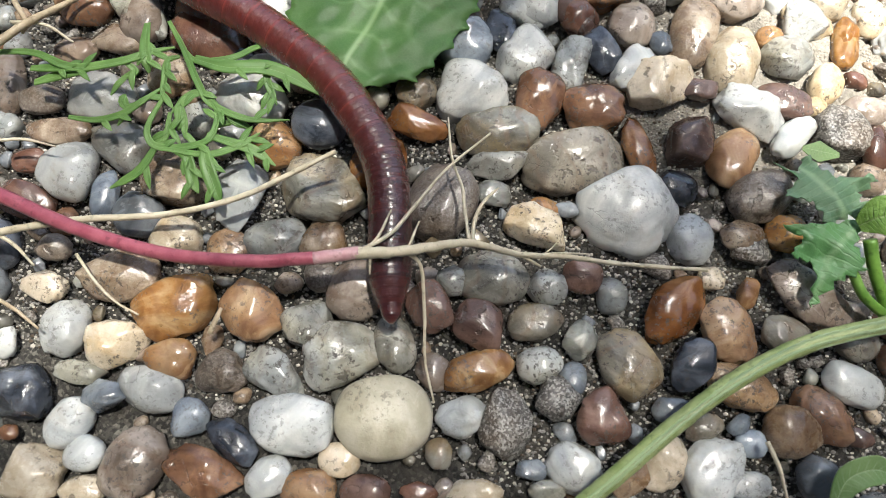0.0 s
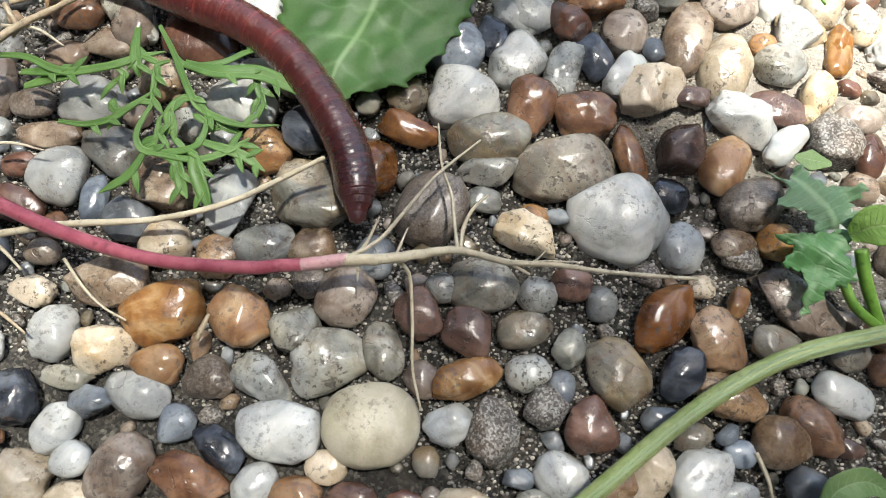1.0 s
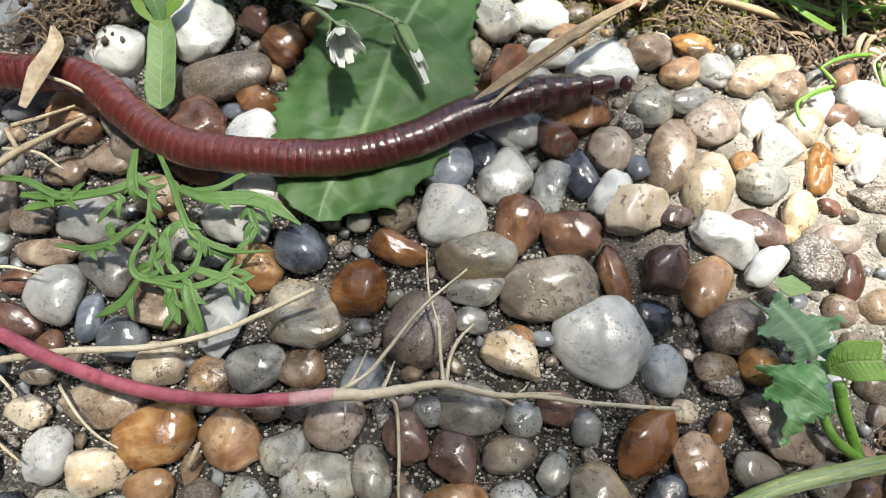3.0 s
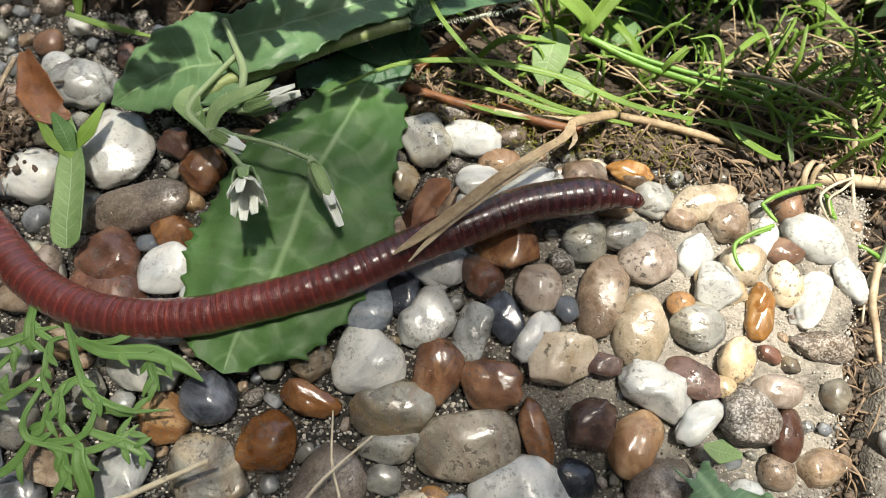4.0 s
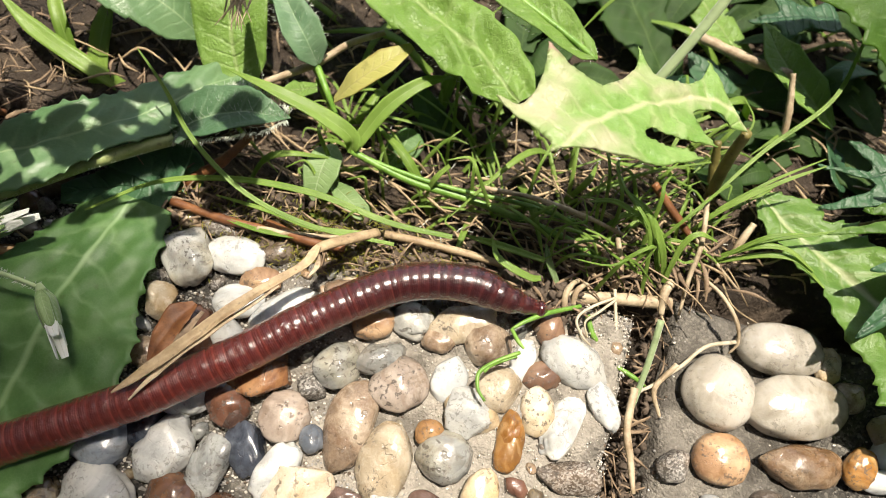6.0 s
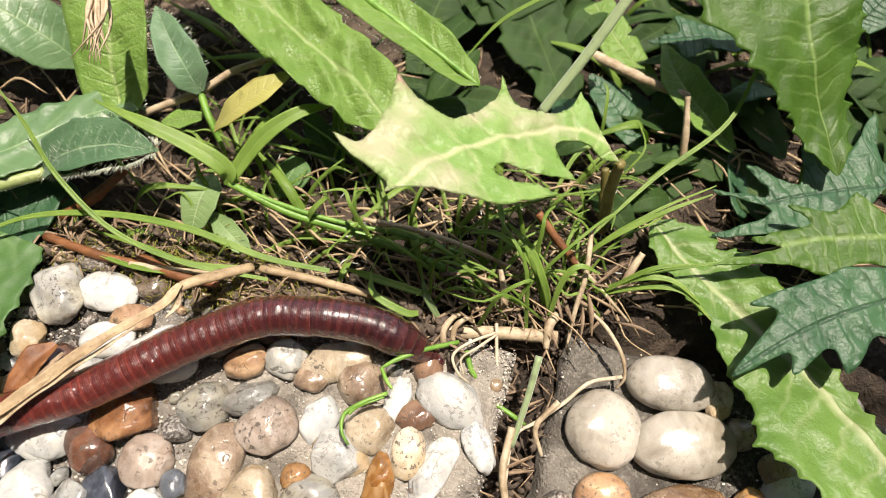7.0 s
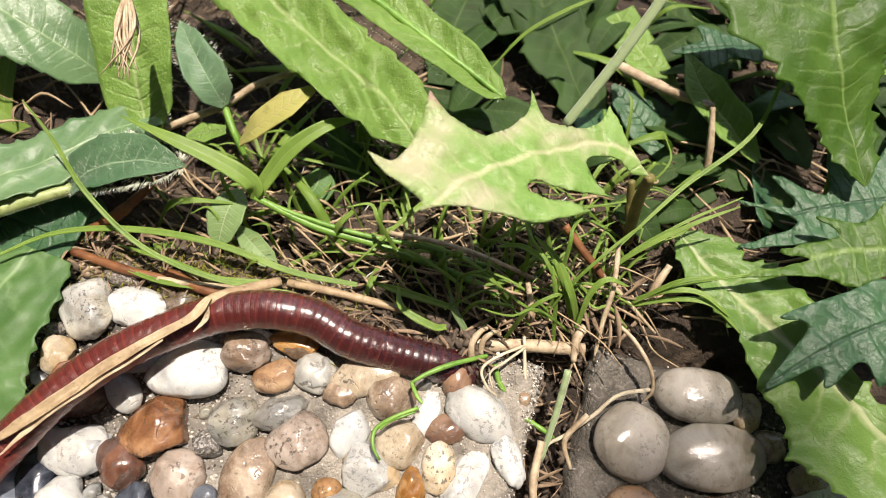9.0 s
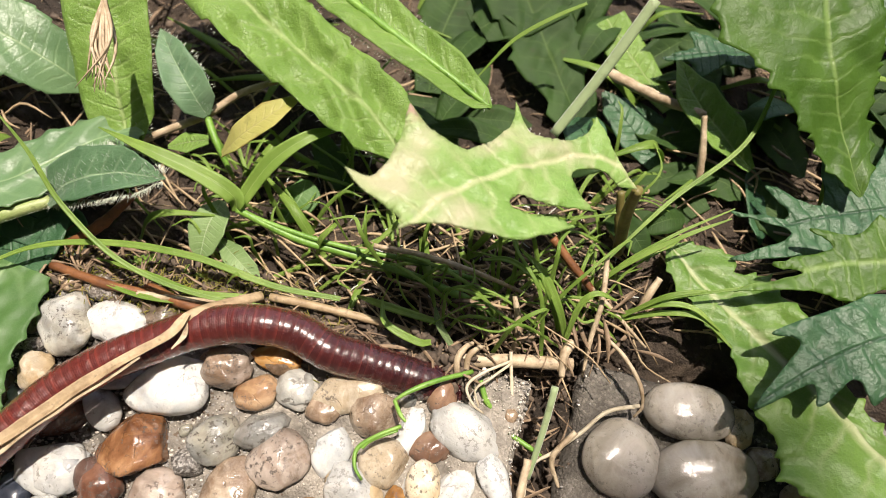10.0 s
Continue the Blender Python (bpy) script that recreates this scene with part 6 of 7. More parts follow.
for line, r, mat in (
    ([(8.1, 77.0, -1), (19.9, 73.0, -0.5), (30.6, 71.1, -1)], 0.9, BROWN_STEM),
    ([(25.7, 71.3, 0), (33.2, 70.3, 0), (42.7, 69.9, 0)], 0.7, STRAW),
    ([(49.8, 71.0, 0), (59.3, 69.2, -0.5), (69.6, 67.0, -2), (80.1, 64.0, -4)], 0.8, DEAD),
    ([(68.3, 80.3, 2), (77.8, 78.4, 2), (87.2, 75.6, 1), (96.8, 72.3, -2)], 0.5, STRAW),
    ([(100.7, 81.7, 3), (105.1, 76.8, 0), (111.8, 69.8, -4)], 0.8, BROWN_STEM),
    ([(9.8, 81.5, -2), (17.2, 85.0, 1), (22.1, 90.0, 2)], 1.1, BROWN_STEM),
    ([(131.1, 96.2, -4), (130.7, 101.1, 1), (130.3, 106.3, 5)], 0.75, STRAW),
    ([(113.3, 122.2, -2), (122.7, 114.4, 0), (131.8, 108.3, 2)], 1.1, STRAW),
    ([(114.2, 81.7, -5), (113.8, 86.7, 0), (113.1, 90.1, 5)], 1.0, STEM_OLIVE),
    ([(26.7, 73.0, -1), (34.9, 69.3, 0), (42.4, 67.8, 0)], 1.0, BROWN_STEM),
    ([(116.2, 69.1, -5), (118.3, 72.6, -2), (120.1, 75.3, 0)], 0.8, STRAW),
    ([(93.9, 62.7, -7), (94.6, 66.1, -3), (93.9, 71.6, 0)], 0.7, STRAW),
):
    s = thing("dry_stalk", "dry brownish stalk among the grass", "straw", "dry stalks")
    tube("stalk", line, [r, r, r * 0.7], mat, s, n=22, sides=8, rough=0.25)

# -- the dry blade that the worm pushes under; it swings about its far end
STRAW_PIVOT = Vector((48.6, 71.0, 0.8))
dry_blade = thing("dry_grass_blade", "dry creased straw-coloured grass blade lying over the worm", "straw")
tube("stalk", [(0, 0, 0), (-4.0, -2.4, 3.0), (-8.6, -5.4, 6.4), (-10.6, -7.6, 7.6)], [0.95, 1.05, 0.95, 0.5], DEAD, dry_blade, "broken-off straw stalk", n=20, sides=9, rough=0.2, flat=0.6)
leaf("blade", [(-9.4, -6.0, 7.0), (-11.0, -9.4, 8.2), (-15.5, -12.8, 8.9), (-24, -19.4, 9.2), (-30, -24.6, 9.1), (-35, -28.4, 8.8), (-39.6, -31.6, 8.0)],
     [(0, 0.5), (0.1, 0.9), (0.25, 0.7), (0.5, 1.0), (0.75, 1.0), (0.9, 0.7), (1, 0.15)], None, DEAD, dry_blade, fold=0.45, pucker=0.6, n=80, m=4, thick=0.25)
leaf("shred", [(-15, -13.7, 8.7), (-24, -20.8, 9.0), (-33, -28.4, 8.6), (-37, -32.6, 7.6)], [0.15, 0.45, 0.55, 0.1], None, STRAW, dry_blade, fold=0.4, pucker=0.6, n=40, m=2)
leaf("shred", [(-9.6, -6.4, 7.4), (-9.2, -9.4, 7.6), (-10.5, -12.0, 8.4)], [0.2, 0.5, 0.1], None, STRAW, dry_blade, n=16, m=2)

scrap = thing("withered_leaf", "crumpled ribbed brown dead leaf beside the worm", "leaf")
leaf("blade", [(17.5, 55.7, 3.2), (14.7, 51.4, 4), (11.5, 45.1, 3.4)], [(0, 0.6), (0.3, 2.4), (0.7, 2.2), (1, 0.4)], None, BROWN_STEM, scrap, fold=0.35, pucker=1.2, n=50, m=6)
leaf("shred", [(19.2, 54.1, 3), (16.8, 49.1, 4.2), (14.4, 44.2, 3.6)], [0.3, 0.9, 0.3], None, LITTER, scrap, fold=0.4, pucker=0.6, n=30, m=3)

# -- thin grass, moss, crumbs and flakes on the soil: uncountable
def scatter_grass():
    rng = random.Random(17)
    bm = bmesh.new()
    for _ in range(38):
        base = Vector(rng.choice(((97.1, 66.9, -6), (103.5, 65.3, -6), (90.8, 68.5, -6), (84.3, 71.2, -6), (112.5, 69.1, -7), (75.6, 74.5, -6)))) + Vector((rng.gauss(0, 5), rng.gauss(0, 3), rng.uniform(-1, 1)))
        out = rng.uniform(0.15, 1.0) * math.pi
        d = Vector((math.cos(out), math.sin(out) * 0.8, 0))
        long, h = rng.uniform(9, 30), rng.uniform(2, 13)
        half = rng.uniform(0.16, 0.4)
        blade_into(bm, [base, base + d * long * 0.4 + Vector((0, 0, h)), base + d * long * 0.8 + Vector((rng.uniform(-3, 3), rng.uniform(-3, 3), h * 1.1)), base + d * long + Vector((rng.uniform(-4, 4), rng.uniform(-5, 2), h * rng.uniform(0.5, 1.1)))],
                   [half, half, half * 0.8, 0.08], n=14, m=1, fold=0.3, thick=0.12)
    for _ in range(70):
        x, y = rng.uniform(10, 190), rng.uniform(78, 170)
        base = Vector((x, y, -9))
        a = rng.uniform(0, math.tau)
        d = Vector((math.cos(a), math.sin(a), 0))
        long, h, half = rng.uniform(8, 28), rng.uniform(2, 12), rng.uniform(0.4, 1.1)
        blade_into(bm, [base, base + d * long * 0.4 + Vector((0, 0, h)), base + d * long + Vector((rng.uniform(-4, 4), rng.uniform(-4, 4), h * 0.8))], [half, half, 0.08], n=12, m=1, fold=0.3, thick=0.12)
    dry = bmesh.new()
    for _ in range(190):
        x, y = rng.uniform(-30, 170), rng.uniform(66, 125)
        a = rng.gauss(-0.35, 0.5)
        d = Vector((math.cos(a), math.sin(a), 0)) * rng.uniform(6, 20)
        p = Vector((x, y, soil_height(x, y) + rng.uniform(0.5, 3)))
        tube_into(dry, [p, p + d * 0.5 + Vector((rng.gauss(0, 1.5), rng.gauss(0, 1.5), rng.uniform(0, 2.5))), p + d + Vector((0, 0, rng.uniform(-1, 1)))], [0.2, rng.uniform(0.12, 0.42), 0.1], n=8, sides=5)
    for _ in range(150):
        x, y = rng.uniform(28, 115), rng.uniform(67, 92)
        a = rng.gauss(-0.3, 0.6)
        d = Vector((math.cos(a), math.sin(a), 0)) * rng.uniform(6, 18)
        p = Vector((x, y, soil_height(x, y) + rng.uniform(1, 7)))
        tube_into(dry, [p, p + d * 0.5 + Vector((rng.gauss(0, 1), rng.gauss(0, 1), rng.uniform(0, 2.5))), p + d + Vector((0, 0, rng.uniform(-2, 1)))], [0.15, rng.uniform(0.12, 0.36), 0.1], n=8, sides=5)
    tagged(part("dead_grass", dry, DEAD, None), "dead straw-coloured grass stalks on the soil", "straw", kind="stuff")
    return tagged(part("grass", bm, GRASS, None), "thin tangled green grass growing at the slab edge", "grass", kind="stuff")


def scatter_bits(name, material, count, area, size, label, category, z=None, seed=5):
    """Small irregular flakes and crumbs lying about."""
    rng = random.Random(seed)
    bm = bmesh.new()
    for _ in range(count):
        x, y = area(rng)
        h = soil_height(x, y) if z is None else z + rng.uniform(-0.6, 0.8)
        r = rng.uniform(*size)
        m = pose(x * MM, y * MM, (h + r * 0.3) * MM, rng.uniform(-60, 60), rng.uniform(-60, 60), rng.uniform(0, 360)) @ Matrix.Diagonal((r * MM, r * rng.uniform(0.3, 0.9) * MM, r * rng.uniform(0.12, 0.5) * MM, 1))
        bmesh.ops.create_icosphere(bm, subdivisions=1, radius=1.0, matrix=m)
    return tagged(part(name, bm, material, None), label, category, kind="stuff")


def in_box(x0, x1, y0, y1):
    return lambda rng: (rng.uniform(x0, x1), rng.uniform(y0, y1))


def scatter_flakes(name, material, count, area, size, label, category, z=None, seed=5, rise=1.2):
    """Thin curled shreds of dead leaf and stalk lying about."""
    rng = random.Random(seed)
    bm = bmesh.new()
    for _ in range(count):
        x, y = area(rng)
        h = (soil_height(x, y) if z is None else z) + rng.uniform(0.0, rise)
        long = rng.uniform(*size)
        a = rng.uniform(0, math.tau)
        d = Vector((math.cos(a), math.sin(a), rng.uniform(-0.3, 0.3))) * long
        p = Vector((x, y, h))
        half = long * rng.uniform(0.02, 0.055)
        blade_into(bm, [p - d * 0.5, p + Vector((0, 0, rng.uniform(-0.2, 0.3) * long)), p + d * 0.5], [half * 0.3, half, half * 0.9, 0.05], n=6, m=1, fold=rng.uniform(-0.6, 0.6), tilt=rng.uniform(-40, 40), thick=0.14)
    return tagged(part(name, bm, material, None), label, category, kind="stuff")


def in_joint(r):
    p = CORNER + U * r.uniform(0.5, 8.5) + V * r.uniform(-75, 6)
    return p.x, p.y


def scatter_lit_grass():
    """Longer blades and dead stalks standing in the sunny strip behind the slab."""
    rng = random.Random(31)
    bm = bmesh.new()
    for _ in range(105):
        base = Vector((rng.uniform(36, 118), rng.uniform(73, 104), -8))
        lean = Vector((rng.gauss(0.1, 0.7), rng.uniform(-0.2, 1.0), 0)) * rng.uniform(7, 20)
        h, half = rng.uniform(3, 12), rng.uniform(0.2, 0.45)
        blade_into(bm, [base, base + lean * 0.35 + Vector((0, 0, h * 0.7)), base + lean * 0.75 + Vector((0, 0, h)), base + lean + Vector((rng.gauss(0, 2), rng.gauss(0, 2), h * rng.uniform(0.6, 1.1)))], [half, half, half * 0.8, 0.08], n=14, m=1, fold=0.3, thick=0.12, tilt=rng.uniform(-30, 30))
    return tagged(part("grass", bm, GRASS, None), "sunlit bright green grass blades behind the slab", "grass", kind="stuff")


def undergrowth(name, material, count, seed, label):
    """Low leaves of many small weeds that crowd the bed behind the slab."""
    rng = random.Random(seed)
    bm = bmesh.new()
    for _ in range(count):
        x, y = rng.uniform(78, 205), rng.uniform(88, 175)
        if x < 112 and y < 100:
            continue
        a = rng.uniform(0, math.tau)
        long, half = rng.uniform(9, 22), rng.uniform(2.2, 4.6)
        d = Vector((math.cos(a), math.sin(a), 0)) * long
        p = Vector((x, y, soil_height(x, y) + rng.uniform(0.5, 5)))
        rise = rng.uniform(0, 5)
        blade_into(bm, [p, p + d * 0.5 + Vector((0, 0, rise)), p + d + Vector((0, 0, rise * 0.4))], [half * 0.2, half * 0.85, half, half * 0.75, half * 0.1], n=18, m=3, fold=rng.uniform(0.05, 0.3), pucker=0.5, tilt=rng.uniform(-25, 25), thick=0.14)
    return tagged(part(name, bm, material, None), label, "weeds", kind="stuff")


# the first batch has the bed's shade put into its leaf colour
undergrowth("undergrowth", LEAF_SHADED, 85, 51, "low green weed leaves crowding the bed")
undergrowth("undergrowth", LEAF_BLUE, 14, 52, "low dark blue-green weed leaves crowding the bed")
scatter_grass()
scatter_lit_grass()
scatter_bits("soil_crumbs", CRUMB, 2600, in_box(-80, 200, 62, 175), (0.3, 1.3), "dark crumbs of soil", "soil")
scatter_flakes("leaf_litter", LITTER, 900, in_box(-60, 190, 70, 150), (1.5, 6.0), "small dry flakes of plant litter", "litter", seed=8)
scatter_flakes("leaf_litter", LITTER, 420, in_box(-70, 40, 92, 165), (2.0, 9.0), "brown dry flakes and stalks on bare soil", "litter", seed=28, rise=3)
scatter_flakes("pale_litter", PETAL, 130, in_box(45, 120, 72, 110), (1.0, 2.6), "pale shiny shreds of dead leaf in the grass", "litter", seed=18, rise=4)
scatter_flakes("moss", MOSS, 1500, lambda r: (r.gauss(36, 8), r.gauss(71, 3.0)), (0.5, 1.4), "yellow-green moss cushion at the slab edge", "moss", z=-3.6, seed=9, rise=2.6)
scatter_flakes("dry_curls", LITTER, 60, lambda r: (r.gauss(94, 9), r.gauss(66, 3.2)), (3.0, 7.0), "dry curled leaf litter round the knotted stalk", "litter", z=-7, seed=19, rise=5)
scatter_flakes("dry_curls", LITTER, 120, lambda r: (r.gauss(90, 16), r.gauss(69, 5)), (3.5, 9.0), "brown curled leaf litter in the grass", "litter", z=-7, seed=20, rise=5)


def on_rim(r):
    """The strip along the slab's far edge that moss, soil and litter have crept over."""
    p = CORNER + U * r.uniform(-92, -10) + V * r.gauss(-2.6, 2.4)
    return p.x, p.y


def on_mossy_rim(r):
    p = CORNER + U * r.uniform(-92, -34) + V * r.gauss(-3.2, 2.4)
    return p.x, p.y


scatter_flakes("rim_moss", MOSS, 1300, on_mossy_rim, (0.5, 1.6), "yellow-green moss creeping over the slab edge", "moss", z=-3.4, seed=33, rise=2.4)
scatter_bits("rim_crumbs", CRUMB, 1300, on_rim, (0.4, 1.6), "dark soil crumbs spilled over the slab edge", "soil", z=-3.0, seed=34)
scatter_flakes("rim_litter", LITTER, 260, on_rim, (2.0, 7.0), "dry brown shreds lying over the slab edge", "litter", z=-2.8, seed=35, rise=2.5)
scatter_bits("root_ball", CRUMB, 260, lambda r: (r.gauss(-71, 4.5), r.gauss(62, 4.5)), (0.4, 1.3), "crumbly dry root ball on the pebbles", "soil", z=1.5, seed=12)
scatter_flakes("root_fibres", LITTER, 160, lambda r: (r.gauss(-71, 4.5), r.gauss(63, 4.5)), (1.5, 5), "dry fibres on the root ball", "litter", z=1.5, seed=13, rise=3)
scatter_flakes("joint_litter", LITTER, 140, in_joint, (2.0, 7.0), "dry straw-coloured litter in the joint between the slabs", "litter", z=-13, seed=14, rise=5)
scatter_bits("joint_crumbs", CRUMB, 420, in_joint, (0.4, 1.4), "dark soil crumbs in the joint between the slabs", "soil", z=-13.5, seed=15)


def on_corner(r):
    p = CORNER + U * -abs(r.gauss(16, 20)) + V * -abs(r.gauss(14, 16))
    return p.x, p.y


scatter_bits("sand_grains", SAND, 2600, on_corner, (0.10, 0.28), "loose pale sand grains between the pebbles", "sand", z=-3.3, seed=16)
# ---- pebbles, each set in its slab
stone_count = [0]
TAKEN = {1: [], 2: []}


def pebble_mesh(shape, a, b, c, seed):
    """Half sizes a, b, c in mm. r: worn round; o: smooth and even; e: egg; t: three-cornered; b: boxy; a: broken, with facets."""
    rng = random.Random(seed)
    bm = bmesh.new()
    bmesh.ops.create_icosphere(bm, subdivisions=4 if max(a, b) > 3.2 else 3, radius=1.0)
    power = {"b": 2.9, "a": 2.7}.get(shape, 2.25)
    turn, egg = rng.uniform(0, math.tau), rng.uniform(0.03, 0.14) * (2 if shape == "e" else 1)
    cuts = []
    if shape == "o":
        egg *= 0.5
    elif shape == "a":
        for _ in range(9):
            n = Vector((rng.gauss(0, 1), rng.gauss(0, 1), rng.gauss(0.1, 0.7))).normalized()
            cuts.append((n, rng.uniform(0.68, 0.9)))
    else:
        for _ in range(rng.choice((2, 3, 4, 5))):
            n = Vector((rng.gauss(0, 1), rng.gauss(0, 1), rng.gauss(0.5, 0.6))).normalized()
            cuts.append((n, rng.uniform(0.78, 0.93)))
    keep = 0.86 if shape == "a" else 0.62
    lump = rng.choice((0.6, 0.8, 1.0, 1.2, 1.4)) if shape not in "ao" else 1.2 if shape == "a" else 0.45
    off = Vector((rng.uniform(-9, 9), rng.uniform(-9, 9), rng.uniform(-9, 9)))
    for v in bm.verts:
        d = v.co.normalized()
        r = (abs(d.x) ** power + abs(d.y) ** power + abs(d.z) ** power) ** (-1 / power)
        p = d * r
        th = math.atan2(d.y, d.x)
        flat = math.hypot(d.x, d.y)
        if shape == "t":
            p *= 1 + 0.11 * flat * math.cos(3 * th + turn)
        p *= 1 + egg * flat * math.cos(th - turn)
        p *= 1 + lump * (0.13 * noise.noise(d * 1.2 + off) + 0.085 * noise.noise(d * 2.5 + off)) + lump * 0.03 * noise.noise(d * 5.5 + off) + 0.010 * noise.noise(d * 13 + off)
        for n, far in cuts:
            over = p.dot(n) - far
            if over > 0:
                p -= n * (over * keep)
        if shape == "a":
            p *= 1 + 0.05 * noise.noise(d * 5 + off) + 0.03 * noise.noise(d * 11 + off)
        v.co = Vector((p.x * a, p.y * b, p.z * c)) * MM
    return bm


def pebble(colour, x, y, w, h, turn=0.0, shape="r", slab=1):
    """A pebble w by h mm across, its long axis turned that many degrees, sunk to about its waist."""
    stone_count[0] += 1
    seed = stone_count[0] * 7 + 3
    rng = random.Random(seed)
    a, b = w * 0.512, h * 0.512
    c = min(a, b) * rng.uniform(0.6, 0.8)
    c = min(c, 3.8)
    z = {1: -2.1, 2: -7.8}[slab] + rng.uniform(-0.4, 0.3)
    z -= 0.8 * math.exp(-(((x - 80) ** 2 + (y - 45) ** 2) / 625)) * (slab == 1)
    ob = part("pebble", pebble_mesh(shape, a, b, c, seed), STONES[colour], SLABS[slab])
    ob.matrix_basis = pose(x * MM, y * MM, z * MM, rng.uniform(-7, 7), rng.uniform(-7, 7), turn)
    TAKEN[slab].append((x, y, (a + b) / 2))


pebble("P", -78.5, 24.6, 12.7, 5.3, 101)
pebble("B", -66.2, 39.4, 9.4, 6.8, 1)
pebble("P", -56.6, 37.1, 10.7, 7.8, 98)
pebble("R", -44.0, 34.1, 14.7, 10.5, -21)
pebble("T", -60.1, 32.9, 10.1, 5.8, -10, "a")
pebble("P", -67.3, 30.2, 7.7, 6.1, 1)
pebble("W", -61.4, 21.2, 12.0, 9.2, -5)
pebble("D", -71.6, 20.1, 8.8, 5.4, 1)
pebble("T", -68.5, 14.3, 11.1, 5.0, 1, "e")
pebble("G", -55.9, 11.4, 10.3, 8.1, -38, "t")
pebble("W", -64.3, 7.1, 10.8, 10.0, 90, "t")
pebble("R", -72.1, 8.8, 5.9, 4.6, 12)
pebble("U", -58.1, 2.9, 8.7, 4.5, 85)
pebble("R", -71.1, 1.8, 10.2, 6.0, -19)
pebble("U", -51.4, -1.2, 8.2, 8.2, 34)
pebble("T", -47.1, 5.7, 12.3, 9.1, -24, "a")
pebble("W", -34.8, 3.6, 13.2, 8.6, 86, "a")
pebble("C", -44.1, -4.6, 8.3, 7.3, 1, "b")
pebble("T", -49.2, 25.8, 8.1, 8.3, 1)
pebble("G", -43.4, 17.0, 6.9, 5.3, 88, "a")
pebble("W", -34.3, 21.6, 12.6, 9.1, -21)
pebble("P", -52.6, 18.5, 5.0, 4.4, 1)
pebble("O", -29.7, 12.3, 8.5, 8.9, 23)
pebble("G", -37.2, 14.9, 4.5, 4.4, 1)
pebble("K", -22.6, 16.4, 9.7, 9.2, 1)
pebble("S", -20.3, 4.0, 16.5, 12.4, -30, "a")
pebble("G", -27.8, -4.9, 10.4, 7.8, 17)
pebble("T", -19.8, -5.2, 8.0, 6.9, 1)
pebble("T", -36.0, -7.1, 6.7, 7.3, 1, "b")
pebble("D", -0.6, 2.0, 13.2, 11.5, 62, "b")
pebble("S", -5.4, 23.5, 7.5, 7.0, 1)
pebble("G", -11.9, 21.5, 4.5, 4.5, 1)
pebble("B", -5.2, 16.4, 10.7, 5.8, -26, "a")
pebble("B", -11.1, 9.5, 9.8, 10.0, 1)
pebble("D", -64.8, -6.5, 5.6, 4.7, 1)
pebble("W", 4.0, 22.9, 12.6, 11.7, -10, "t")
pebble("U", 3.3, 32.9, 10.9, 10.7, -22, "t")
pebble("W", 16.7, 40.9, 9.2, 7.8, 1)
pebble("K", 10.1, 36.3, 9.3, 6.0, 89)
pebble("W", 14.4, 31.0, 11.7, 9.4, 53, "t")
pebble("B", 16.7, 22.3, 11.9, 8.8, 71, "t")
pebble("G", 22.8, 29.2, 11.4, 6.7, 70, "a")
pebble("K", 28.3, 31.8, 9.5, 6.6, -65, "b")
pebble("R", 24.5, 39.1, 7.6, 6.9, -55)
pebble("P", 34.1, 37.2, 8.5, 9.0, 1)
pebble("U", 39.4, 33.7, 4.3, 4.7, 1)
pebble("W", 33.7, 28.2, 10.3, 6.4, 51)
pebble("C", 37.3, 24.4, 12.5, 10.7, 22, "a")
pebble("B", 26.4, 19.9, 10.4, 8.7, -10, "b")
pebble("S", 8.9, 15.0, 14.4, 9.7, 6)
pebble("G", 9.1, 9.4, 10.3, 6.1, 9, "a")
pebble("S", 21.7, 9.7, 17.9, 11.7, 9)
pebble("W", 30.9, 0.7, 15.1, 14.6, -26, "b")
pebble("B", 33.6, 11.6, 11.0, 4.9, -70)
pebble("R", 42.6, 14.1, 11.2, 8.5, 58, "a")
pebble("O", 50.2, 11.5, 12.1, 7.9, 57)
pebble("W", 53.9, 19.9, 11.8, 8.9, -28, "a")
pebble("D", 53.4, 4.3, 11.6, 9.0, 30)
pebble("W", 41.4, -3.9, 9.2, 7.4, 75)
pebble("K", 39.4, 4.9, 7.4, 6.3, -10)
pebble("T", 45.8, 36.2, 15.6, 8.3, 72)
pebble("C", 52.0, 30.6, 13.3, 9.0, 75)
pebble("G", 62.2, 31.1, 9.4, 8.5, 1)
pebble("R", 60.3, 22.0, 9.7, 6.5, -22)
pebble("M", 68.4, 15.7, 10.7, 10.9, 1, "a")
pebble("P", 74.6, 20.5, 7.8, 5.8, 1)
pebble("R", 74.7, 13.2, 8.7, 5.1, 80)
pebble("W", 60.4, 14.8, 10.1, 4.9, 40)
pebble("C", 67.2, 38.8, 9.9, 7.6, 1, "a")
pebble("O", 73.5, 35.7, 7.4, 4.4, 73)
pebble("C", 77.8, 39.6, 8.8, 6.1, 72)
pebble("C", 68.4, 26.0, 8.5, 5.8, 65)
pebble("C", 65.7, 20.9, 4.2, 4.0, 1)
pebble("T", 49.5, -3.3, 7.2, 5.4, 1)
pebble("O", 57.2, -2.2, 6.8, 6.4, 1)
pebble("M", 51.1, -5.4, 6.9, 5.5, 1, "a")
pebble("T", 72.9, 7.4, 5.8, 5.7, 1)
pebble("C", 15.1, -1.6, 11.9, 7.4, -31, "a")
pebble("O", 17.1, 1.2, 5.5, 4.3, -21)
pebble("U", 20.4, 1.0, 5.0, 2.8, 1, "a")
pebble("G", 8.5, 4.0, 6.3, 4.7, 1)
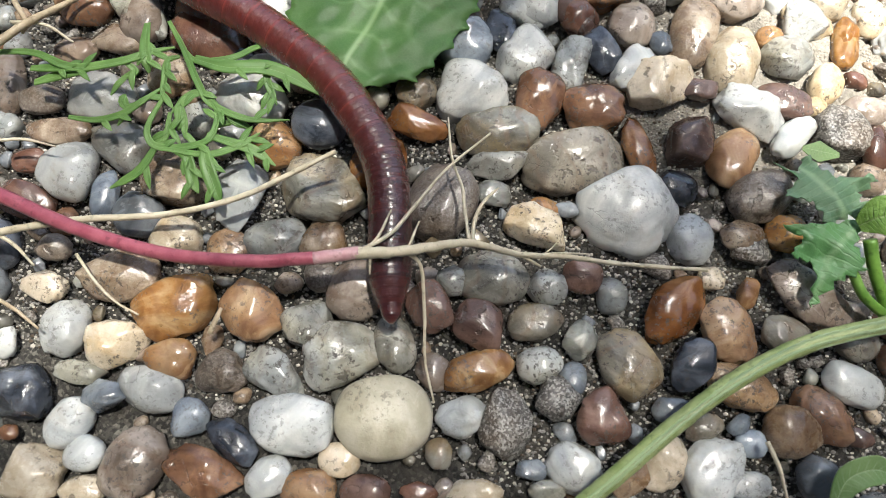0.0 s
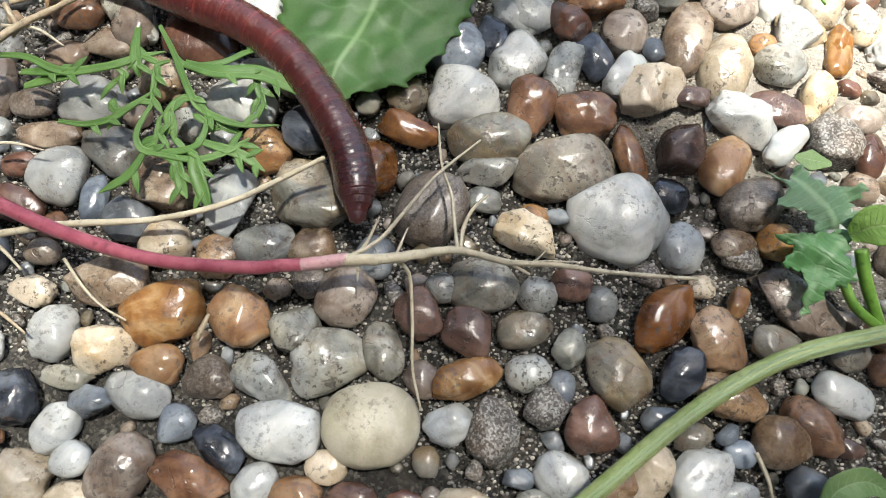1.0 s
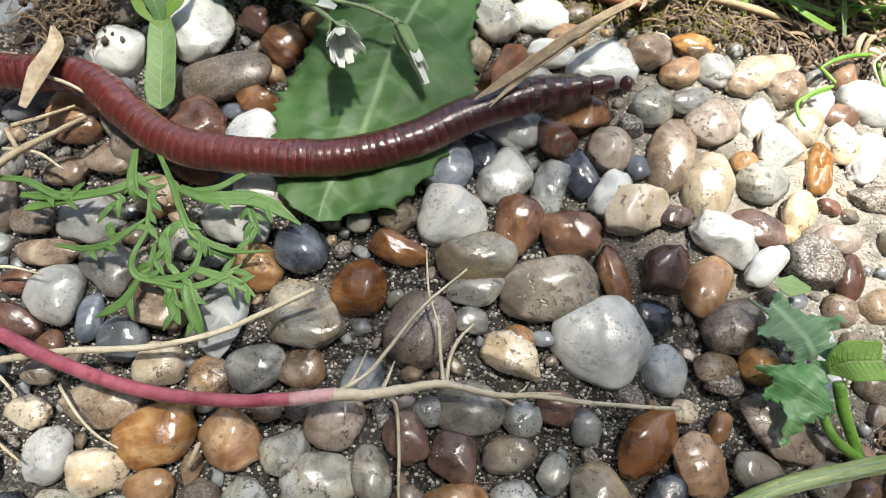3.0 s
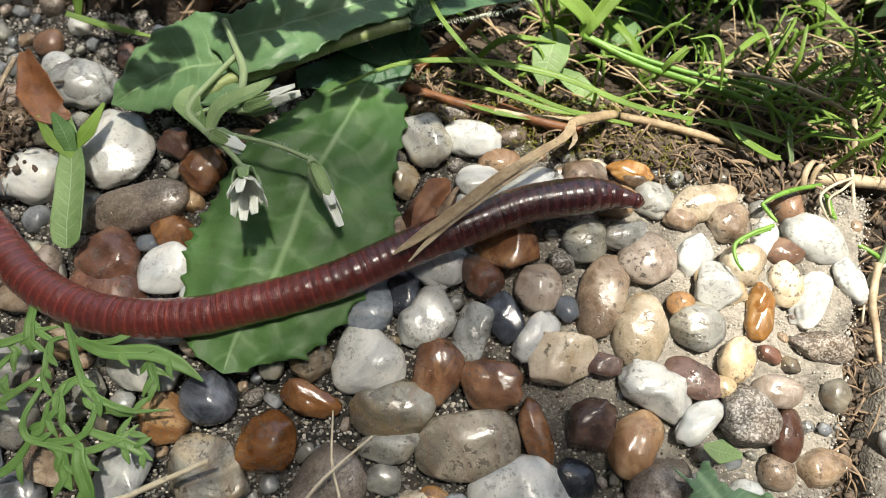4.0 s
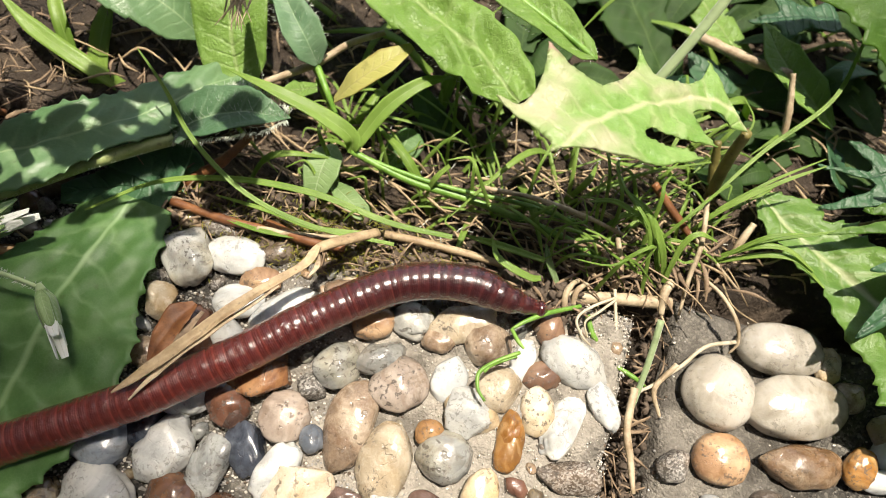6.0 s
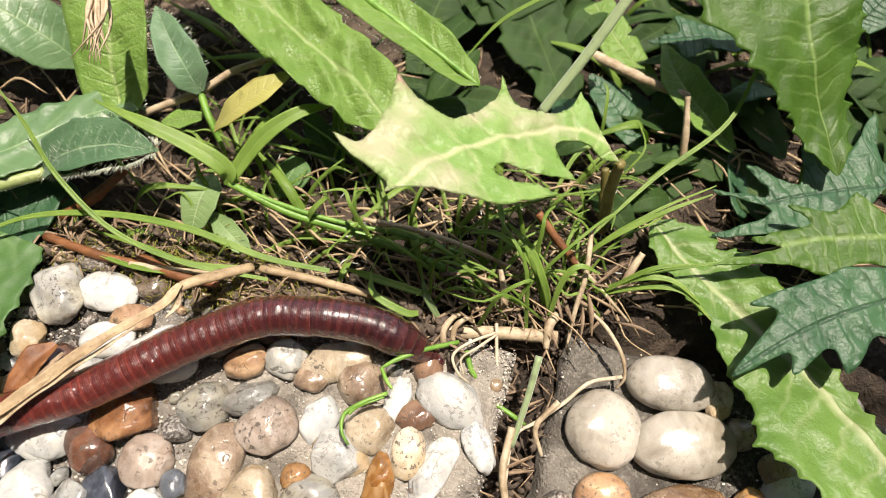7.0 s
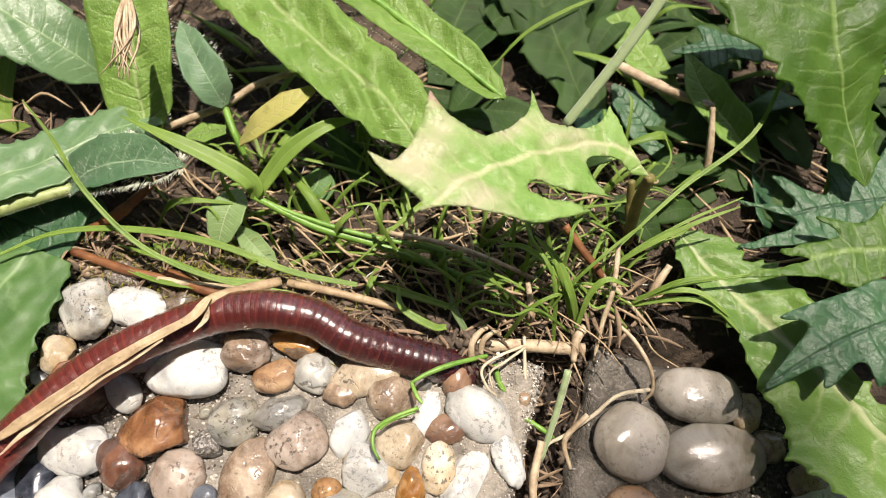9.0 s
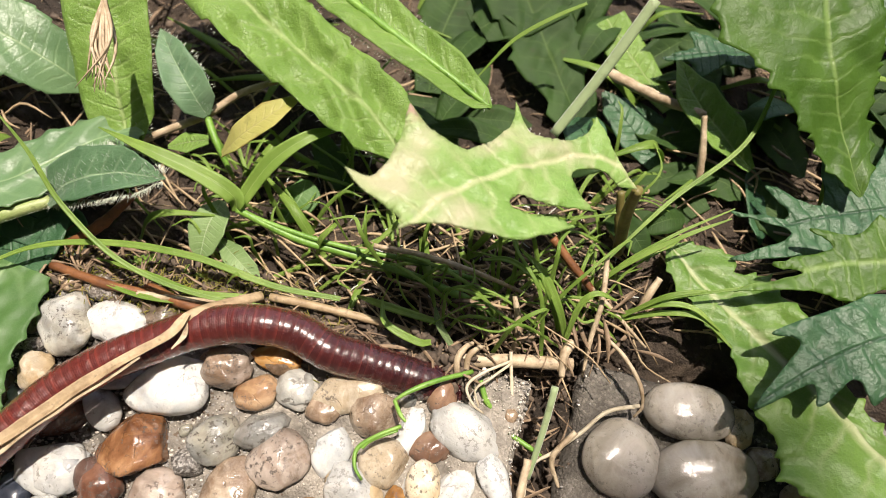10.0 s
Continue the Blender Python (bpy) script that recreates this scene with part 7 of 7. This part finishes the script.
pebble("R", 45.0, 24.0, 7.3, 4.8, 1, "a")
pebble("S", 8.2, -10.7, 11.9, 8.7, 1)
pebble("G", 17.4, -12.4, 6.3, 5.8, 1)
pebble("R", 22.8, -10.3, 6.7, 6.1, 1)
pebble("R", 5.6, -18.6, 9.2, 7.9, -35, "t")
pebble("S", 14.8, -18.0, 8.9, 6.2, 1, "b")
pebble("G", 21.9, -20.8, 6.5, 5.3, 58, "a")
pebble("S", 29.5, -24.6, 11.8, 9.0, -62)
pebble("B", 36.9, -16.3, 12.5, 7.7, 52)
pebble("O", 45.7, -18.7, 10.7, 7.9, -76)
pebble("K", 39.2, -24.9, 9.3, 6.2, 65)
pebble("O", 5.9, -25.6, 11.4, 6.3, 20)
pebble("G", 15.0, -24.8, 7.3, 5.8, 1)
pebble("U", 20.7, -26.9, 5.8, 4.4, 78)
pebble("M", 10.4, -34.3, 11.0, 7.6, 79, "a")
pebble("M", 18.0, -29.8, 8.7, 7.0, 58, "a")
pebble("R", 25.3, -33.0, 9.3, 7.3, -72, "t")
pebble("W", 3.2, -32.9, 7.9, 6.1, 20)
pebble("W", 20.0, -40.3, 8.6, 7.7, -29)
pebble("W", 41.5, -40.2, 11.1, 8.1, 46)
pebble("C", 34.3, -39.5, 8.3, 6.0, 56)
pebble("T", 28.6, -41.7, 6.9, 4.4, 37)
pebble("T", 54.0, -34.1, 8.9, 8.3, 1)
pebble("B", 59.2, -31.9, 9.7, 6.9, -48)
pebble("W", 64.3, -27.6, 10.0, 6.5, -20)
pebble("U", 57.2, -41.2, 7.3, 6.7, 1)
pebble("U", 47.3, -36.4, 4.8, 4.2, 1)
pebble("T", 46.7, -28.2, 10.7, 6.7, -20)
pebble("P", 58.5, -13.0, 15.3, 7.4, -44, "a")
pebble("S", 54.8, -20.2, 8.8, 6.3, -20)
pebble("S", 66.4, -21.1, 6.7, 6.0, 1)
pebble("O", 49.8, -12.9, 5.7, 3.8, 56, "a")
pebble("C", 43.9, -10.5, 4.4, 4.2, 1)
pebble("U", 36.0, -31.6, 6.5, 3.9, 1)
pebble("S", 40.4, -34.0, 6.3, 3.7, 19)
pebble("U", 45.7, -33.5, 4.0, 2.7, 28, "a")
pebble("R", 64.3, -35.2, 4.3, 3.4, 1, "a")
pebble("W", 46.8, -42.5, 6.8, 4.0, 1)
pebble("K", -65.4, -30.0, 9.4, 8.6, 1, "a")
pebble("W", -60.8, -20.2, 8.9, 7.6, 79)
pebble("C", -52.5, -22.4, 9.8, 7.4, 11, "t")
pebble("O", -42.9, -16.3, 12.5, 10.8, 22, "b")
pebble("O", -30.9, -17.5, 10.5, 8.8, -38)
pebble("G", -56.9, -27.1, 8.0, 4.1, -9, "a")
pebble("O", -42.5, -25.1, 7.8, 6.2, -18, "t")
pebble("D", -34.9, -26.8, 7.7, 6.7, 1, "t")
pebble("W", -45.7, -29.1, 10.8, 6.9, -18)
pebble("G", -26.9, -26.2, 10.3, 6.5, -33, "t")
pebble("G", -16.5, -23.7, 12.9, 10.1, 21, "t")
pebble("G", -21.6, -18.7, 8.1, 7.9, 42, "a")
pebble("P", -14.0, -12.8, 10.3, 9.2, 63)
pebble("S", -7.6, -22.1, 9.6, 6.1, -73)
pebble("R", -2.3, -16.0, 8.9, 7.5, -59)
pebble("T", -52.7, -11.5, 14.2, 8.9, -9, "a")
pebble("C", -65.2, -13.1, 7.2, 6.0, 22, "a")
pebble("W", -22.9, -34.5, 13.7, 10.0, -9)
pebble("E", -8.6, -33.4, 14.8, 12.5, 1, "o")
pebble("U", -52.5, -30.5, 7.2, 5.5, 21, "a")
pebble("U", -39.0, -33.3, 6.2, 5.5, 87, "t")
pebble("W", -57.7, -34.6, 8.1, 6.5, 55)
pebble("W", -54.2, -39.1, 6.2, 5.5, 1)
pebble("P", -45.9, -40.0, 11.1, 8.8, 65)
pebble("K", -32.2, -37.1, 9.1, 5.0, -36)
pebble("W", -25.5, -42.2, 7.3, 5.8, 36)
pebble("C", -15.6, -39.6, 6.6, 4.9, -9)
pebble("B", -35.6, -42.3, 11.5, 7.2, -18, "a")
pebble("C", -62.1, -41.9, 9.9, 8.4, 1, "a")
pebble("C", -53.3, -44.4, 7.1, 4.5, 1)
pebble("O", -19.8, -43.7, 8.3, 6.1, 1)
pebble("R", -11.3, -44.1, 7.5, 4.9, 1)
pebble("R", -3.3, -44.0, 6.1, 3.8, 1, "a")
pebble("C", 5.2, -44.2, 8.8, 4.4, 1)
pebble("W", -69.8, -22.4, 5.3, 3.3, 91)
pebble("T", -25.1, -12.1, 4.6, 3.6, 1)
pebble("D", -19.9, -10.8, 5.9, 5.9, 1)
pebble("U", 13.7, -40.6, 5.0, 3.6, 1, "a")
pebble("G", 1.8, -11.7, 5.2, 5.1, 1)
pebble("B", -66.7, -36.2, 3.1, 2.5, 1)
pebble("G", 16.2, -43.7, 5.9, 3.2, 1)
pebble("G", 13.0, 65.8, 12.6, 9.0, -67)
pebble("W", 21.7, 66.6, 11.4, 7.8, -7)
pebble("O", 27.1, 61.6, 8.0, 5.2, 2)
pebble("W", 23.1, 57.3, 9.0, 6.4, 2)
pebble("R", 14.1, 51.6, 11.7, 9.1, 23, "a")
pebble("C", 44.3, 61.0, 6.5, 4.0, 2)
pebble("T", 52.1, 59.8, 7.8, 4.5, -20)
pebble("G", 55.9, 55.0, 7.7, 6.6, -20)
pebble("C", 64.8, 54.2, 13.5, 6.5, 12)
pebble("T", 60.8, 51.5, 6.3, 4.9, 2)
pebble("T", 69.1, 51.2, 8.3, 7.8, 2)
pebble("W", 85.6, 48.2, 13.4, 8.2, -32, "e")
pebble("W", 89.6, 41.6, 8.6, 4.6, -68, "e")
pebble("B", 79.1, 45.6, 7.8, 5.3, 7)
pebble("W", 75.9, 48.1, 8.0, 4.3, 76)
pebble("C", 71.0, 43.1, 8.5, 8.1, 2)
pebble("W", 62.4, 44.3, 8.5, 6.0, 68, "b")
pebble("P", 54.2, 43.5, 10.5, 9.0, 31)
pebble("G", 50.6, 48.1, 9.7, 6.4, 2, "a")
pebble("G", 42.3, 46.0, 8.9, 7.6, 42)
pebble("M", 38.6, 42.5, 5.6, 5.1, 2, "a")
pebble("W", 66.3, 38.3, 9.4, 8.6, 2, "a")
pebble("W", 77.3, 39.3, 7.9, 5.1, 75)
pebble("W", 82.7, 37.3, 11.9, 5.8, 61)
pebble("O", 59.3, 35.3, 5.0, 4.4, 2)
pebble("O", 73.2, 33.4, 9.9, 4.7, 75)
pebble("M", 83.6, 28.6, 11.3, 5.6, 2, "a")
pebble("W", 34.4, 54.6, 13.7, 9.6, 6, "t")
pebble("P", 43.5, 58.6, 8.8, 7.4, 11)
pebble("O", 52.3, 60.2, 9.0, 4.3, -14)
pebble("O", 49.1, 54.0, 7.6, 6.1, 16)
pebble("G", 55.4, 54.9, 6.2, 5.6, 1, "a")
pebble("B", 29.1, 45.1, 12.6, 10.9, 21, "a")
pebble("W", 15.2, 41.3, 11.1, 9.1, -17, "a")
pebble("R", 23.4, 39.0, 9.1, 6.2, -55)
pebble("W", 21.9, 51.4, 8.4, 5.5, -51)
pebble("C", 9.0, 57.3, 6.1, 8.0, 1, "a")
pebble("W", -48.0, 62.1, 14.3, 15.8, 37)
pebble("D", -41.4, 50.1, 18.8, 9.1, 15)
pebble("R", -44.4, 39.7, 11.7, 11.8, 23)
pebble("W", -33.1, 38.4, 10.7, 8.7, 23)
pebble("B", -29.1, 58.5, 9.4, 8.1, 70)
pebble("B", -33.6, 45.8, 7.1, 7.5, 35, "a")
pebble("R", -35.6, 64.3, 6.6, 6.7, 72, "a")
pebble("W", -56.5, 76.0, 9.4, 9.2, 75)
pebble("U", -37.8, 43.5, 4.3, 3.4, 2)
pebble("W", -31.2, 27.3, 8.3, 5.8, 2)
pebble("P", -24.6, 26.3, 8.8, 6.9, 2)
pebble("G", -56.9, 76.9, 13.2, 10.0, 1)
pebble("W", -61.6, 55.6, 10.8, 10.5, 72)
pebble("T", -69.5, 66.3, 7.6, 8.0, 1)
pebble("G", -83.6, 74.5, 7.3, 7.8, 1)
pebble("U", -77.3, 72.8, 7.3, 6.6, 1)
pebble("P", -68.8, 73.0, 8.4, 6.6, 1)
pebble("O", -68.3, 41.9, 9.8, 9.3, 1)
pebble("G", -56.7, 38.4, 13.3, 7.1, -45)
pebble("U", -67.0, 54.2, 7.8, 5.8, 1)
pebble("R", -81.7, 78.9, 10.7, 5.7, 1)
pebble("S", -43.8, 35.3, 6.4, 4.5, 2)
pebble("V", 112.4, 44.5, 13.0, 13.1, -41, "o", 2)
pebble("V", 125.5, 52.9, 15.4, 10.1, -7, "o", 2)
pebble("V", 126.1, 42.0, 18.2, 11.4, 1, "o", 2)
pebble("C", 133.7, 49.3, 7.3, 4.6, 72, "r", 2)
pebble("O", 111.5, 32.5, 9.8, 8.8, 2, "o", 2)
pebble("T", 126.3, 31.6, 13.6, 8.2, -3, "r", 2)
pebble("O", 136.2, 32.0, 7.6, 5.4, 52, "r", 2)
pebble("W", 144.0, 34.9, 9.5, 7.0, 35, "r", 2)
pebble("W", 139.7, 29.5, 7.0, 4.2, 1, "r", 2)
pebble("G", 153.2, 48.8, 12.2, 9.8, -20, "r", 2)
pebble("C", 143.5, 37.6, 7.8, 6.6, 1, "r", 2)
pebble("T", 136.7, 44.1, 6.0, 5.9, 1, "r", 2)
pebble("M", 103.1, 31.1, 6.0, 5.7, 2, "a", 2)
TAKEN[1].append((90.7, 55.6, 4.0))

# pebbles between and beyond those, and grit in the cement, joined
def filler(slab, a0, a1, b0, b1, tries, z, sizes, keep):
    rng = random.Random(40 + slab)
    grid = {}
    for x, y, r in TAKEN[slab]:
        grid.setdefault((int(x // 12), int(y // 12)), []).append((x, y, r))
    made = {}
    shapes = {}
    colours = "WWCGGSSUKBBROTDPM"
    for _ in range(tries):
        a, b = rng.uniform(a0, a1), rng.uniform(b0, b1)
        p = CORNER + U * a + V * b
        r = rng.uniform(*sizes)
        gx, gy = int(p.x // 12), int(p.y // 12)
        near = [q for i in (-1, 0, 1) for j in (-1, 0, 1) for q in grid.get((gx + i, gy + j), [])]
        if any(math.hypot(p.x - x, p.y - y) < (r + s) * keep for x, y, s in near):
            continue
        grid.setdefault((gx, gy), []).append((p.x, p.y, r))
        c = rng.choice(colours if r > 2.4 else "GSSUMMTDP")
        key = rng.randrange(14) if r > 2.4 else 14 + rng.randrange(5)
        if key not in shapes:
            bm = pebble_mesh(rng.choice("rrtba") if key < 14 else "a", 1.0, rng.uniform(0.7, 0.95), 0.65, 900 + key)
            shapes[key] = ([tuple(v.co) for v in bm.verts], [[v.index for v in f.verts] for f in bm.faces])
            bm.free()
        vs, fs = shapes[key]
        m = pose(p.x * MM, p.y * MM, (z + rng.uniform(-0.6, 0.1)) * MM, 0, 0, rng.uniform(0, 360)) @ Matrix.Scale(r, 4)
        V0, F0 = made.setdefault(c, ([], []))
        k = len(V0)
        V0.extend(tuple(m @ Vector(q)) for q in vs)
        F0.extend([i + k for i in f] for f in fs)
    for c, (V0, F0) in made.items():
        me = bpy.data.meshes.new("small_pebbles")
        me.from_pydata(V0, [], F0)
        me.materials.append(STONES[c])
        me.shade_smooth()
        ob = new("small_pebbles", me)
        ob.parent = SLABS[slab]
        tagged(ob, kind="stuff")


filler(1, -238, -2, -198, -3, 24000, -3.1, (1.1, 5.2), 0.86)
filler(2, 11, 128, -148, -2, 1500, -8.6, (3.0, 6.5), 0.98)


def grit(slab, a0, a1, b0, b1, count, z):
    """Sand grains stuck in the cement face."""
    rng = random.Random(7 + slab)
    bm = bmesh.new()
    bmesh.ops.create_icosphere(bm, subdivisions=1, radius=1.0)
    vs, fs = [tuple(v.co) for v in bm.verts], [[v.index for v in f.verts] for f in bm.faces]
    bm.free()
    for grain, share in ((SAND, 1.0), (GREY_SAND, 2.0), (CRUMB, 0.6)):
        V0, F0 = [], []
        for _ in range(int(count * share)):
            a, b = rng.uniform(a0, a1), rng.uniform(b0, b1)
            p = CORNER + U * a + V * b
            h = z + 1.3 * noise.noise(p * 0.09) + 0.8 * noise.noise(p * 0.31) + 0.45 * noise.noise(p * 0.9)
            r = rng.uniform(0.12, 0.46)
            k = len(V0)
            m = pose(p.x, p.y, h, rng.uniform(0, 360), rng.uniform(0, 360), 0) @ Matrix.Diagonal((r, r * 0.8, r * 0.65, 1))
            V0.extend(tuple((m @ Vector(q)) * MM) for q in vs)
            F0.extend([i + k for i in f] for f in fs)
        me = bpy.data.meshes.new("grit")
        me.from_pydata(V0, [], F0)
        me.materials.append(grain)
        ob = new("grit", me)
        ob.parent = SLABS[slab]
        tagged(ob, kind="stuff")


grit(1, -185, 0, -120, 0, 14000, -4.1)
grit(2, 9, 80, -60, 8, 500, -10.0)

# ---- what moves
def motions():
    rows = [[] for _ in range(RINGS + 1)]
    for t, pitch, reach, line in WORM_LINES:
        poses = worm_poses(pitch, reach, line, RINGS + 1)
        for i, m in enumerate(poses):
            rows[i].append((t, m))
    walk(worm_head, rows[0])
    for ob, row in zip(worm_parts, rows[1:]):
        walk(ob, row)
    # the dry blade is nudged up and swung round its far end
    pivot = STRAW_PIVOT * MM
    walk(dry_blade, [(t, Matrix.Translation(pivot) @ pose(0, 0, 0, tilt, 0, turn)) for t, tilt, turn in (
        (0, 0, -2), (3.3, 0, -1.5), (4, 0, 0), (4.5, 0, 0), (5.0, 0, 0.5), (5.5, 0, 1), (6.2, 0, 0.5), (7.3, 0, 1), (7.5, 0, 1.5), (8, 0, 0), (9, 0, -2), (10, 0, -2))])

    # the added leaf masses slide sideways, so that the shade on the slabs moves
    for bough, sway in (
        (outer_shade_boughs, ((0, 0), (4.8, 0), (5.2, -8), (5.7, -24), (6.2, -32), (7.3, -74), (8, -80), (10, -80))),
        (shrub_shade_leaves, ((0, 0), (5.2, 0), (6.2, -8), (7.3, -46), (8, -50), (10, -50))),
        (low_shade_bough, ((0, 60), (5, 60), (7.4, 52), (7.9, 12), (8.3, 0), (10, 0))),
    ):
        walk(bough, [(t, Matrix.Translation((x * MM, 0, 0))) for t, x in sway])


motions()
